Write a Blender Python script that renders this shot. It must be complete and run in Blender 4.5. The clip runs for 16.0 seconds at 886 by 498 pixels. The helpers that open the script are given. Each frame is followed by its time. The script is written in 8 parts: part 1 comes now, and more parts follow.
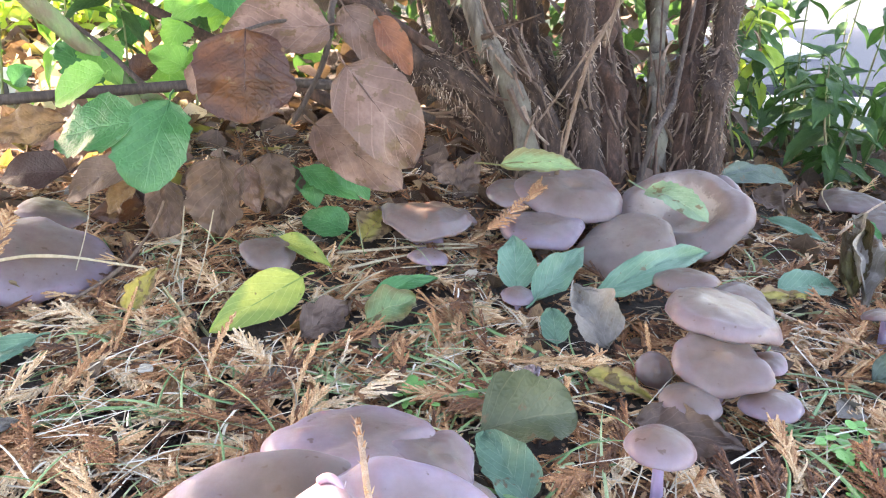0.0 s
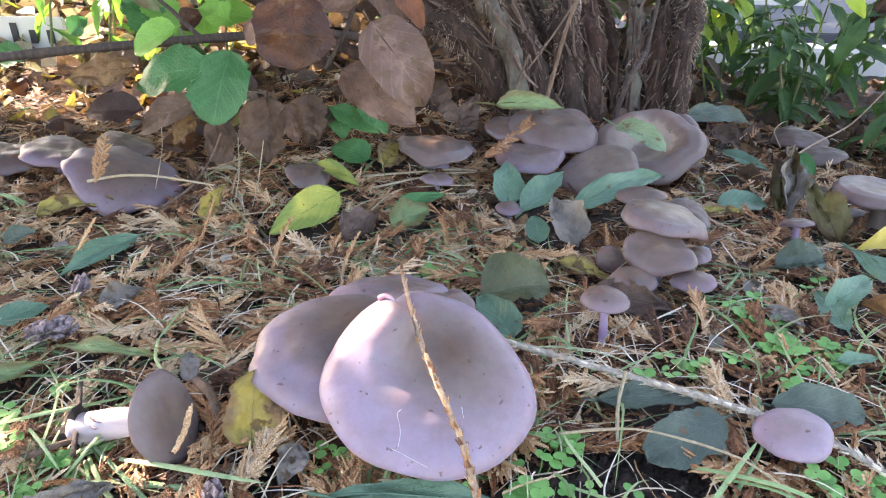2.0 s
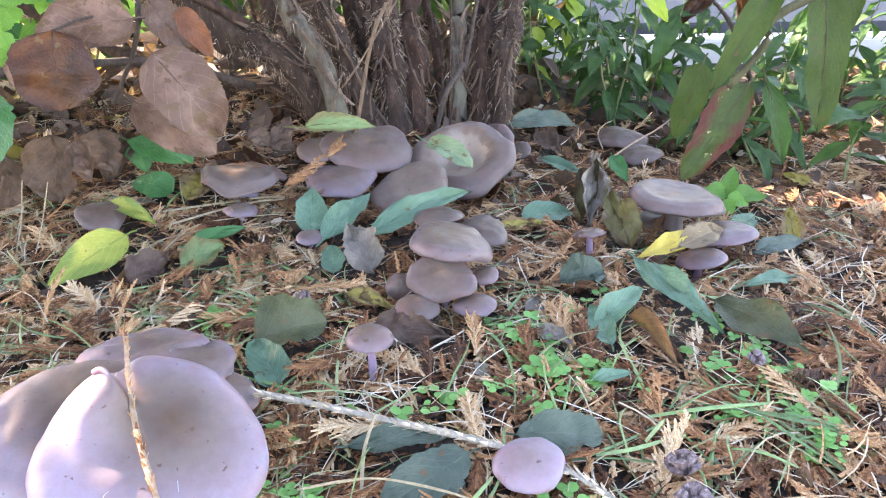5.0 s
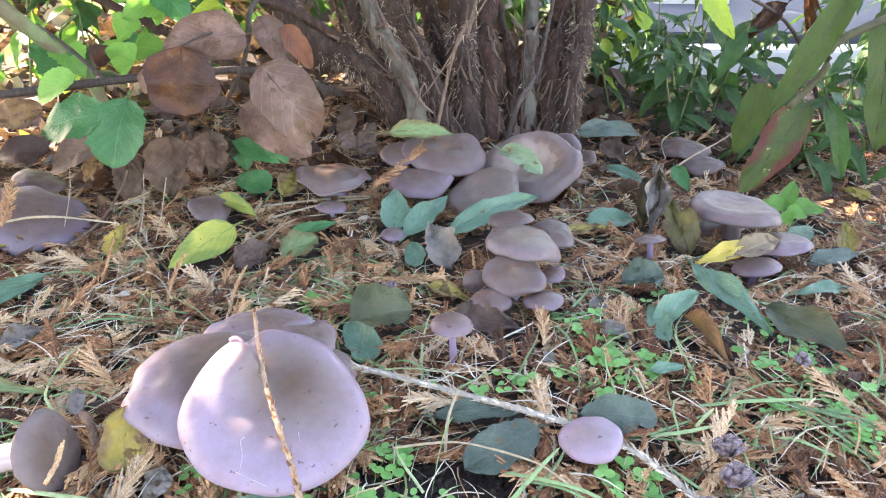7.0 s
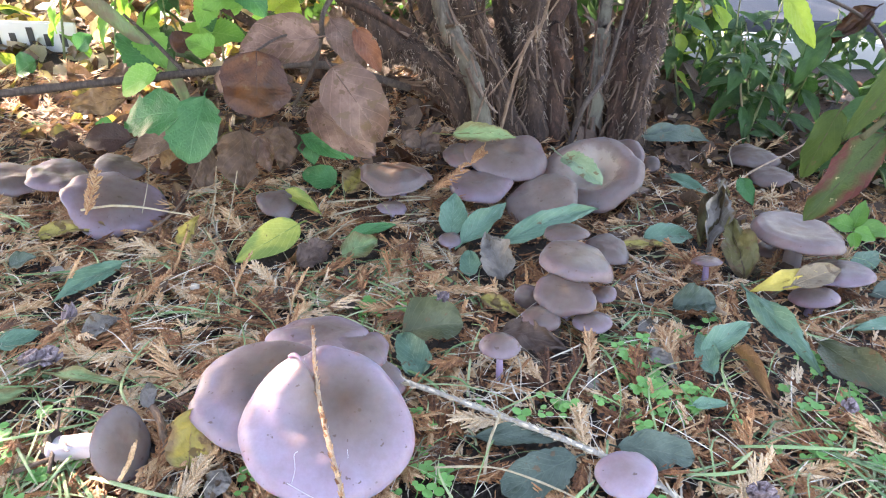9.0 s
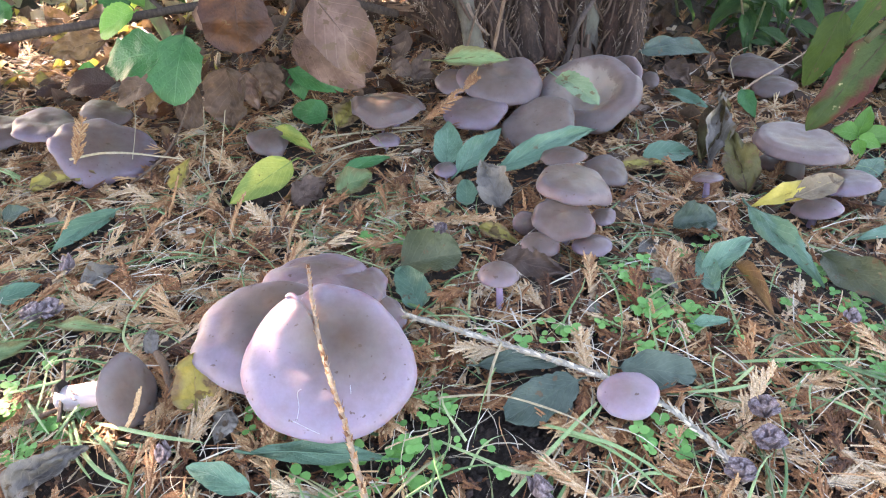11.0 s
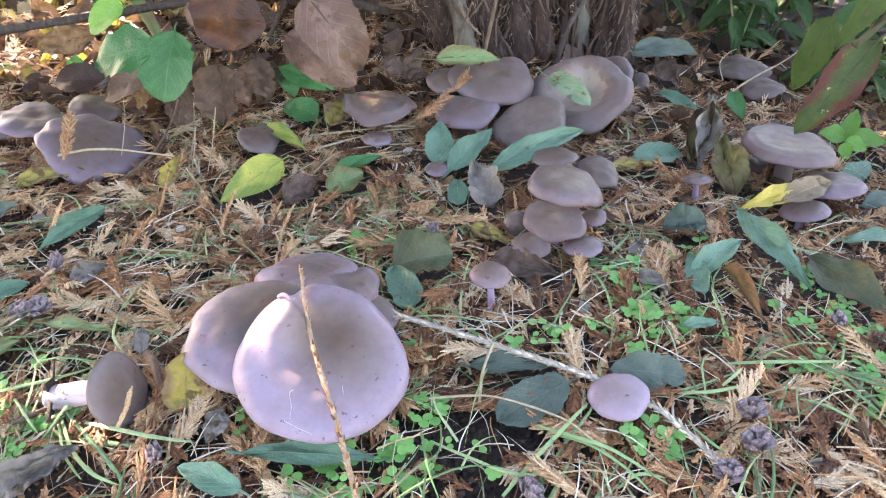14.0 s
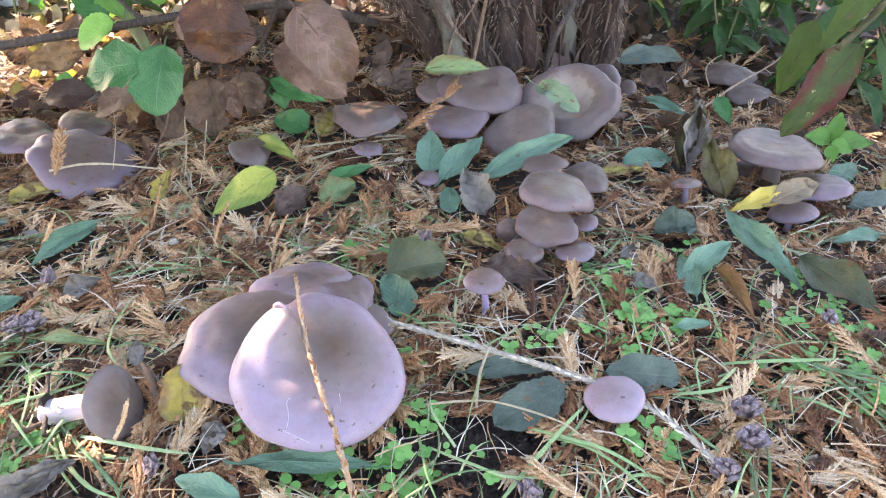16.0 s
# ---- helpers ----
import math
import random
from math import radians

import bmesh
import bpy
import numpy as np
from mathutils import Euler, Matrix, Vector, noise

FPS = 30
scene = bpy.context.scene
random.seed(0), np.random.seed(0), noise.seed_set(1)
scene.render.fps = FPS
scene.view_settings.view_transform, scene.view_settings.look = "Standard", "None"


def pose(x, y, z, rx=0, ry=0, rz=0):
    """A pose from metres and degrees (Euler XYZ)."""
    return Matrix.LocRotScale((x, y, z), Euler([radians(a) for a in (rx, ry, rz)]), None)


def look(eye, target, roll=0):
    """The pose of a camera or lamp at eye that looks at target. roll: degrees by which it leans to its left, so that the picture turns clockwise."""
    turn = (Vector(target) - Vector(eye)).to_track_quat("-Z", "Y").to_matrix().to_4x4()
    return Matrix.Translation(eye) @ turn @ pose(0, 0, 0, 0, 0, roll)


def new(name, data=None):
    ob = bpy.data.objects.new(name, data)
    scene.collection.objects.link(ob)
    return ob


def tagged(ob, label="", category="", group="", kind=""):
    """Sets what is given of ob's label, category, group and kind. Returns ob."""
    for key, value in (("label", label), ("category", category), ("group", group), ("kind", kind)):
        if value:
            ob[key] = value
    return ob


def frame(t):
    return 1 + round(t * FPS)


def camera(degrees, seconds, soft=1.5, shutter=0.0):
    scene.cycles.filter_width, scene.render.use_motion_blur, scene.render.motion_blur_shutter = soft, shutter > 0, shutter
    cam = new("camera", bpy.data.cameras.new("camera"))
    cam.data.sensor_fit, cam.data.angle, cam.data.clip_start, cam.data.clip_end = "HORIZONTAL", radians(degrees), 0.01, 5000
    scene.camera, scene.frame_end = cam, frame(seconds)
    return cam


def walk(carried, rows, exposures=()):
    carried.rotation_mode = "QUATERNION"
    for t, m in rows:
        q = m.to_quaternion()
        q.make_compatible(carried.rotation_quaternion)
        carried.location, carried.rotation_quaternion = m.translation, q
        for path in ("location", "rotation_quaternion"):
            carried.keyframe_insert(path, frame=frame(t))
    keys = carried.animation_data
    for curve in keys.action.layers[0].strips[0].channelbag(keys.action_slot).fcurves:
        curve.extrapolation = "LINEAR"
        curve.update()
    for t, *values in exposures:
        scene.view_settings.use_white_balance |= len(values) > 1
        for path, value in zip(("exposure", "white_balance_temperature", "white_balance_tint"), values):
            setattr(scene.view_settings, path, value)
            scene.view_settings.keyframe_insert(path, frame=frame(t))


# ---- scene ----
cam = camera(63.1, 16.0, soft=1.15)
EXPOSURES = [(t, e + 0.18, k, 25) for t, e, k in ((0, 3.56, 8050), (1, 3.16, 8000), (2, 2.92, 7900), (2.8, 3.08, 7900), (3.5, 3.22, 7900), (4.2, 3.42, 7900), (6.5, 3.3, 7900), (9, 3.18, 7900), (9.7, 3.13, 7900), (16, 3.13, 7900))]
PATH = [
    (0, (0.02, 0.016, 0.281), (-0.009, 1.822, -0.578), 0.6),
    (0.5, (0.018, -0.083, 0.3), (0.03, 1.706, -0.595), 1.2),
    (1, (0.026, -0.139, 0.313), (0.039, 1.597, -0.679), 0.7),
    (1.2, (0.006, -0.136, 0.328), (0.066, 1.568, -0.718), 2.5),
    (1.5, (-0.021, -0.133, 0.333), (-0.051, 1.599, -0.666), 0.3),
    (2, (0.013, -0.128, 0.323), (-0.005, 1.609, -0.667), 0.8),
    (2.5, (0.032, -0.14, 0.332), (0.066, 1.552, -0.735), 1.0),
    (2.8, (0.058, -0.128, 0.346), (0.139, 1.542, -0.752), 1.6),
    (3, (0.078, -0.127, 0.345), (0.194, 1.565, -0.715), 1.0),
    (3.5, (0.1, -0.117, 0.346), (0.267, 1.59, -0.683), 0.5),
    (4, (0.116, -0.112, 0.346), (0.328, 1.595, -0.674), 0.5),
    (4.2, (0.122, -0.112, 0.348), (0.342, 1.595, -0.671), 0.6),
    (6.5, (0.115, -0.121, 0.364), (0.296, 1.604, -0.633), 1.0),
    (7, (0.097, -0.17, 0.388), (0.165, 1.551, -0.627), 0.2),
    (7.5, (0.098, -0.167, 0.404), (0.111, 1.539, -0.639), 0.5),
    (8, (0.093, -0.159, 0.412), (0.093, 1.562, -0.607), 1.2),
    (8.5, (0.099, -0.154, 0.427), (0.038, 1.56, -0.602), 1.0),
    (9, (0.101, -0.16, 0.438), (0.005, 1.505, -0.666), 0.7),
    (9.5, (0.101, -0.158, 0.435), (0.014, 1.403, -0.813), 0.1),
    (9.7, (0.115, -0.157, 0.432), (0.0, 1.393, -0.827), -0.7),
    (12, (0.105, -0.151, 0.437), (0.016, 1.398, -0.824), -3.6),
    (12.5, (0.106, -0.151, 0.438), (0.02, 1.398, -0.825), -3.0),
    (13, (0.105, -0.152, 0.439), (0.023, 1.394, -0.827), -2.4),
    (13.5, (0.106, -0.152, 0.437), (0.03, 1.392, -0.832), -1.8),
    (14, (0.105, -0.151, 0.438), (0.033, 1.392, -0.833), -1.5),
    (14.5, (0.105, -0.152, 0.437), (0.037, 1.391, -0.832), -1.6),
    (15, (0.107, -0.151, 0.437), (0.041, 1.395, -0.829), -1.6),
    (15.5, (0.106, -0.15, 0.436), (0.049, 1.402, -0.824), -1.7),
    (16, (0.103, -0.156, 0.437), (0.056, 1.408, -0.809), -2.0),
]
walk(cam, [(t, look(eye, target, roll)) for t, eye, target, roll in PATH], EXPOSURES)
SKY, SUN = 0.15, 4.8
CROWN_C, CROWN_R, CROWN_N = (-0.874, 1.056, 0.80), (1.35, 0.85, 0.26), 21500


# ---- world and sun ----
SUN_TO = Vector((-0.66, 0.48, 0.42)).normalized()
world = bpy.data.worlds.new("sky")
scene.world = world
world.use_nodes = True
wn = world.node_tree
sky = wn.nodes.new("ShaderNodeTexSky")
sky.sky_type, sky.sun_disc = "NISHITA", False
sky.sun_elevation = math.asin(SUN_TO.z)
sky.sun_rotation = math.atan2(SUN_TO.x, SUN_TO.y)
wn.links.new(sky.outputs[0], wn.nodes["Background"].inputs[0])
wn.nodes["Background"].inputs[1].default_value = SKY
sun = new("sun", bpy.data.lights.new("sun", "SUN"))
sun.data.energy, sun.data.angle, sun.data.color = SUN, radians(0.6), (1.0, 0.93, 0.82)
sun.matrix_world = look(SUN_TO * 20, (0, 0, 0))


# ---- materials ----
class Nodes:
    """A short way to write node materials."""

    def __init__(self, name):
        self.mat = bpy.data.materials.new(name)
        self.mat.use_nodes = True
        self.tree = self.mat.node_tree
        self.bsdf = self.tree.nodes["Principled BSDF"]
        self.out = self.tree.nodes["Material Output"]

    def node(self, kind, settings=(), **inputs):
        n = self.tree.nodes.new("ShaderNode" + kind)
        for key, value in dict(settings).items():
            setattr(n, key, value)
        for key, value in inputs.items():
            self.put(n, key, value)
        return n

    def put(self, n, key, value):
        socket = n.inputs[int(key[1:])] if key[0] == "i" and key[1:].isdigit() else n.inputs[key.replace("_", " ")]
        if isinstance(value, bpy.types.NodeSocket):
            self.tree.links.new(value, socket)
        elif isinstance(value, bpy.types.Node):
            self.tree.links.new(value.outputs[0], socket)
        elif isinstance(value, tuple) and len(value) == 3 and socket.type == "RGBA":
            socket.default_value = (*value, 1)
        else:
            socket.default_value = value

    def coords(self, which="Object"):
        return self.node("TexCoord").outputs[which]

    def noise(self, scale, detail=4, rough=0.6, at=None):
        return self.node("TexNoise", Vector=at or self.coords(), Scale=scale, Detail=detail, Roughness=rough).outputs[0]

    def ramp(self, fac, *stops):
        n = self.node("ValToRGB", Fac=fac)
        e = n.color_ramp.elements
        while len(e) < len(stops):
            e.new(0.5)
        for el, (p, c) in zip(e, stops):
            el.position, el.color = p, (*c, 1) if isinstance(c, tuple) else (c, c, c, 1)
        return n.outputs[0]

    def mix(self, fac, a, b, blend="MIX"):
        n = self.node("Mix", {"data_type": "RGBA", "blend_type": blend})
        self.put(n, "i0", fac), self.put(n, "i6", a), self.put(n, "i7", b)
        return n.outputs[2]

    def math(self, op, a, b=0.0):
        return self.node("Math", {"operation": op}, i0=a, i1=b).outputs[0]

    def bump(self, height, strength=0.4, distance=0.001):
        self.put(self.bsdf, "Normal", self.node("Bump", Height=height, Strength=strength, Distance=distance))

    def set(self, **inputs):
        for key, value in inputs.items():
            self.put(self.bsdf, key, value)
        return self

    def translucent(self, color, share):
        t = self.node("BsdfTranslucent", Color=color)
        m = self.node("MixShader", i0=share)
        self.tree.links.new(self.bsdf.outputs[0], m.inputs[1])
        self.tree.links.new(t.outputs[0], m.inputs[2])
        self.tree.links.new(m.outputs[0], self.out.inputs[0])


def cap_material(name, disc, middle, rim, edge, rough=0.42, zone=0.0, at=(0.0, 0.30, 0.72, 0.97), glow=0.12, depth=0.005):
    n = Nodes(name)
    rad = n.node("Attribute", {"attribute_name": "rad"}).outputs["Fac"]
    wob = n.math("ADD", rad, n.math("MULTIPLY", n.math("SUBTRACT", n.noise(28, 3), 0.5), 0.28))
    col = n.ramp(wob, (at[0], disc), (at[1], middle), (at[2], rim), (at[3], edge))
    fine = n.noise(420, 5, 0.7)
    blot = n.noise(60, 5, 0.65)
    col = n.mix(n.ramp(blot, (0.35, 0.0), (0.72, 0.75)), col, n.mix(1.0, col, (0.72, 0.66, 0.58), "MULTIPLY"))
    col = n.mix(n.ramp(fine, (0.45, 0.0), (0.8, 0.28)), col, n.mix(1.0, col, (1.25, 1.22, 1.18), "MULTIPLY"))
    specks = n.noise(190, 2, 0.5)
    col = n.mix(n.ramp(specks, (0.69, 0.0), (0.73, 0.8)), col, (0.10, 0.06, 0.04))
    if zone:
        ring = n.ramp(n.math("ADD", rad, n.math("MULTIPLY", n.math("SUBTRACT", n.noise(60, 6, 0.75), 0.5), 0.5)), (zone - 0.06, 0.0), (zone, 1.0), (zone + 0.27, 1.0), (zone + 0.33, 0.0))
        col = n.mix(n.math("MULTIPLY", n.math("MULTIPLY", ring, n.ramp(n.noise(16, 2, 0.5), (0.35, 0.1), (0.6, 1.0))), 0.8), col, (0.43, 0.35, 0.29))
    n.bump(n.math("ADD", fine, n.math("MULTIPLY", blot, 1.5)), 0.22, 0.0006)
    n.set(Base_Color=col, Roughness=n.ramp(blot, (0.3, rough - 0.08), (0.7, rough + 0.14)), Specular_IOR_Level=0.32, Subsurface_Weight=0.5, Subsurface_Scale=depth)
    n.put(n.bsdf, "Subsurface Radius", (1.0, 0.32, 0.18))
    n.translucent(n.mix(1.0, col, (2.0, 0.8, 0.42), "MULTIPLY"), glow)
    return n.mat


CAP_LILAC = cap_material("cap_lilac", (0.095, 0.060, 0.040), (0.19, 0.144, 0.132), (0.275, 0.216, 0.262), (0.305, 0.244, 0.318), 0.36, 0.0, (0.02, 0.42, 0.84, 1.0), 0.12, 0.010)
CAP_LILAC_BROWN = cap_material("cap_lilac_brown", (0.12, 0.085, 0.064), (0.150, 0.112, 0.098), (0.205, 0.156, 0.162), (0.25, 0.196, 0.235), 0.38, 0.0, (0.05, 0.55, 0.9, 1.0), 0.06)
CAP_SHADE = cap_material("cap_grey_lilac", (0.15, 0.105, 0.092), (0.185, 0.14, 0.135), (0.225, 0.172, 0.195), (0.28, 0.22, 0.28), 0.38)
CAP_BUFF = cap_material("cap_buff", (0.15, 0.11, 0.092), (0.155, 0.116, 0.098), (0.155, 0.118, 0.103), (0.18, 0.142, 0.135), 0.45, glow=0.05, depth=0.004)
CAP_BROWN = cap_material("cap_brown", (0.19, 0.124, 0.089), (0.150, 0.105, 0.086), (0.150, 0.106, 0.093), (0.175, 0.130, 0.134), 0.38, 0.0, (0.04, 0.22, 0.76, 1.0))
CAP_TAN = cap_material("cap_tan", (0.205, 0.152, 0.112), (0.195, 0.146, 0.115), (0.160, 0.118, 0.102), (0.19, 0.143, 0.155), 0.34, 0.0, (0.05, 0.5, 0.82, 1.0))
CAP_DARK = cap_material("cap_dark", (0.11, 0.073, 0.055), (0.125, 0.087, 0.071), (0.135, 0.098, 0.084), (0.165, 0.125, 0.12), 0.40)
CAP_PALE = cap_material("cap_pale", (0.22, 0.165, 0.135), (0.30, 0.235, 0.195), (0.185, 0.138, 0.122), (0.165, 0.125, 0.12), 0.45, 0.26)
CAP_ZONED = cap_material("cap_zoned", (0.175, 0.13, 0.108), (0.185, 0.138, 0.115), (0.215, 0.165, 0.142), (0.185, 0.14, 0.125), 0.45)
CAP_SOFT = cap_material("cap_soft_lilac", (0.235, 0.185, 0.185), (0.265, 0.208, 0.228), (0.29, 0.228, 0.272), (0.31, 0.248, 0.31), 0.36)
CAP_VIOLET = cap_material("cap_violet", (0.155, 0.108, 0.085), (0.162, 0.116, 0.101), (0.172, 0.125, 0.123), (0.21, 0.158, 0.185), 0.38)


def flesh_material(name, a, b, stretch):
    n = Nodes(name)
    c = n.node("Mapping", Vector=n.coords(), Scale=stretch)
    f = n.noise(260, 5, 0.7, c)
    col = n.mix(n.ramp(f, (0.35, 0.0), (0.7, 1.0)), a, b)
    n.bump(f, 0.5, 0.0008)
    n.set(Base_Color=col, Roughness=0.6, Subsurface_Weight=0.2, Subsurface_Scale=0.004)
    n.translucent(b, 0.5)
    return n.mat


STEM_LILAC = flesh_material("stem_lilac", (0.32, 0.24, 0.34), (0.50, 0.41, 0.54), (1, 1, 0.15))
STEM_TAN = flesh_material("stem_tan", (0.30, 0.245, 0.225), (0.43, 0.365, 0.34), (1, 1, 0.15))
STEM_LYING = flesh_material("stem_lying_white", (0.42, 0.38, 0.41), (0.66, 0.62, 0.64), (0.12, 0.6, 1))
GILLS = flesh_material("gill_flesh", (0.34, 0.26, 0.38), (0.44, 0.36, 0.48), (1, 1, 1))


def leaf_material(name, a, b, vein, spot=(0.10, 0.06, 0.03), spots=0.0, glow=0.35, rough=0.45, patch=None, veins=7.0):
    """A leaf blade; uv runs from stalk to tip and from edge to edge."""
    n = Nodes(name)
    uv = n.node("SeparateXYZ", Vector=n.coords("UV"))
    u, v = uv.outputs[0], uv.outputs[1]
    off = n.math("ABSOLUTE", n.math("SUBTRACT", v, 0.5))
    rnd = n.node("ObjectInfo").outputs["Random"]
    shift = n.node("VectorMath", {"operation": "ADD"}, i0=n.coords(), i1=n.node("CombineXYZ", X=n.math("MULTIPLY", rnd, 3.1), Y=rnd).outputs[0]).outputs[0]
    big = n.noise(38, 4, 0.6, shift)
    fine = n.noise(330, 5, 0.7, shift)
    col = n.mix(n.ramp(big, (0.3, 0.0), (0.7, 1.0)), a, b)
    if patch:
        edge = n.math("ADD", n.math("MULTIPLY", n.noise(16, 4, 0.6, shift), 0.75), n.math("MULTIPLY", off, 0.5))
        col = n.mix(n.ramp(edge, (0.50, 0.0), (0.60, 1.0)), col, patch)
    col = n.mix(n.ramp(fine, (0.4, 0.0), (0.75, 0.35)), col, n.mix(1.0, col, (0.6, 0.6, 0.55), "MULTIPLY"))
    side = n.math("PINGPONG", n.math("SUBTRACT", n.math("MULTIPLY", u, veins), n.math("MULTIPLY", off, veins * 0.8)), 0.5)
    side_line = n.ramp(side, (0.0, 1.0), (0.07, 0.0))
    mid_line = n.ramp(off, (0.0, 1.0), (0.022, 0.0))
    lines = n.math("MAXIMUM", mid_line, n.math("MULTIPLY", side_line, 0.72))
    net = n.node("TexVoronoi", {"feature": "DISTANCE_TO_EDGE"}, Vector=shift, Scale=260).outputs[0]
    col = n.mix(n.math("MULTIPLY", lines, 0.5), col, vein)
    if spots:
        col = n.mix(n.ramp(n.noise(75, 3, 0.6, shift), (0.70 - spots, 0.0), (0.74 - spots, 0.85)), col, spot)
    n.bump(n.math("SUBTRACT", n.math("ADD", n.math("MULTIPLY", fine, 0.5), n.math("MULTIPLY", net, 2.0)), lines), 0.5, 0.0008)
    col = n.mix(1.0, col, n.ramp(rnd, (0.0, (0.88, 0.88, 0.86)), (1.0, (1.3, 1.28, 1.25))), "MULTIPLY")
    n.set(Base_Color=col, Roughness=rough, Specular_IOR_Level=0.3)
    n.translucent(n.mix(1.0, col, (1.25, 1.3, 0.8), "MULTIPLY"), glow)
    return n.mat


LEAF_GREEN = leaf_material("leaf_green", (0.026, 0.120, 0.040), (0.055, 0.185, 0.066), (0.11, 0.26, 0.11), glow=0.25, rough=0.36)
LEAF_BLUE = leaf_material("leaf_blue_green", (0.066, 0.148, 0.096), (0.122, 0.222, 0.152), (0.24, 0.32, 0.23), spots=0.05, glow=0.2, rough=0.46)
LEAF_DARK = leaf_material("leaf_dark_green", (0.032, 0.054, 0.040), (0.082, 0.110, 0.083), (0.12, 0.145, 0.11), spots=0.07, glow=0.1, rough=0.42)
LEAF_OLIVE = leaf_material("leaf_dark_olive", (0.040, 0.052, 0.026), (0.082, 0.092, 0.048), (0.12, 0.12, 0.07), spots=0.1, glow=0.1, rough=0.5)
LEAF_KHAKI = leaf_material("leaf_khaki", (0.070, 0.062, 0.022), (0.13, 0.112, 0.042), (0.16, 0.14, 0.065), spots=0.14, glow=0.2, rough=0.55, patch=(0.075, 0.05, 0.027))
LEAF_TAN = leaf_material("leaf_tan", (0.15, 0.105, 0.062), (0.27, 0.20, 0.125), (0.30, 0.23, 0.15), spots=0.10, glow=0.15, rough=0.6)
LEAF_GREY = leaf_material("leaf_grey", (0.085, 0.072, 0.060), (0.235, 0.208, 0.180), (0.24, 0.21, 0.18), spots=0.08, glow=0.1, rough=0.6)
LEAF_YELLOW = leaf_material("leaf_yellow_green", (0.21, 0.26, 0.055), (0.36, 0.36, 0.08), (0.40, 0.41, 0.13), spots=0.02, glow=0.3, rough=0.4, patch=(0.15, 0.21, 0.05))
LEAF_PALE = leaf_material("leaf_pale_green", (0.12, 0.20, 0.085), (0.19, 0.265, 0.12), (0.28, 0.33, 0.18), spots=0.04, glow=0.25, rough=0.5, patch=(0.15, 0.135, 0.055))
LEAF_OCHRE = leaf_material("leaf_ochre", (0.23, 0.19, 0.05), (0.33, 0.28, 0.085), (0.26, 0.19, 0.09), spots=0.14, glow=0.35, rough=0.5, patch=(0.20, 0.13, 0.07))
LEAF_PINK = leaf_material("leaf_pinkish_brown", (0.085, 0.046, 0.034), (0.24, 0.148, 0.116), (0.26, 0.165, 0.13), spots=0.12, glow=0.2, rough=0.36, veins=6.0, patch=(0.12, 0.068, 0.05))
LEAF_RUSSET = leaf_material("leaf_russet", (0.10, 0.036, 0.022), (0.24, 0.095, 0.05), (0.28, 0.13, 0.08), spots=0.06, glow=0.3, rough=0.4)
LEAF_BROWN = leaf_material("leaf_brown", (0.020, 0.009, 0.007), (0.095, 0.036, 0.013), (0.060, 0.025, 0.012), spots=0.08, glow=0.3, rough=0.30, patch=(0.045, 0.020, 0.015))
LEAF_DULL = leaf_material("leaf_dull_brown", (0.05, 0.029, 0.021), (0.14, 0.09, 0.068), (0.19, 0.13, 0.10), spots=0.06, glow=0.2, rough=0.55)
LEAF_RED = leaf_material("leaf_red_blotched", (0.028, 0.052, 0.012), (0.052, 0.086, 0.022), (0.08, 0.10, 0.035), spots=0.03, spot=(0.34, 0.30, 0.18), glow=0.25, rough=0.5, patch=(0.085, 0.020, 0.015), veins=8.0)
LEAF_CHOC = leaf_material("leaf_dark_chocolate", (0.020, 0.009, 0.007), (0.045, 0.019, 0.014), (0.05, 0.024, 0.017), spots=0.04, glow=0.1, rough=0.6)
LEAF_SAGE = leaf_material("leaf_sage", (0.115, 0.180, 0.108), (0.17, 0.235, 0.150), (0.26, 0.30, 0.20), spots=0.09, glow=0.2, rough=0.5)
LEAF_RUST = leaf_material("leaf_rust", (0.17, 0.092, 0.046), (0.27, 0.165, 0.082), (0.33, 0.21, 0.11), spots=0.08, glow=0.2, rough=0.5, patch=(0.11, 0.06, 0.036))
LEAF_HERB = leaf_material("leaf_herb", (0.022, 0.066, 0.022), (0.052, 0.120, 0.040), (0.08, 0.145, 0.06), glow=0.4, rough=0.5)
LEAF_BRIGHT = leaf_material("leaf_bright_green", (0.11, 0.29, 0.055), (0.16, 0.36, 0.08), (0.25, 0.42, 0.14), glow=0.4, rough=0.42)
LEAF_GOLD = leaf_material("leaf_gold", (0.46, 0.34, 0.06), (0.56, 0.45, 0.11), (0.40, 0.28, 0.08), spots=0.05, glow=0.3, rough=0.45)
LEAF_BLEACHED = leaf_material("leaf_bleached", (0.42, 0.34, 0.26), (0.55, 0.46, 0.36), (0.50, 0.41, 0.31), spots=0.05, glow=0.25, rough=0.6)
LEAF_LIME = leaf_material("leaf_lime", (0.26, 0.40, 0.06), (0.36, 0.46, 0.09), (0.42, 0.50, 0.16), glow=0.5, rough=0.4)
LEAF_CROWN = leaf_material("leaf_crown", (0.06, 0.12, 0.04), (0.10, 0.16, 0.05), (0.12, 0.18, 0.07), glow=0.2, rough=0.45)


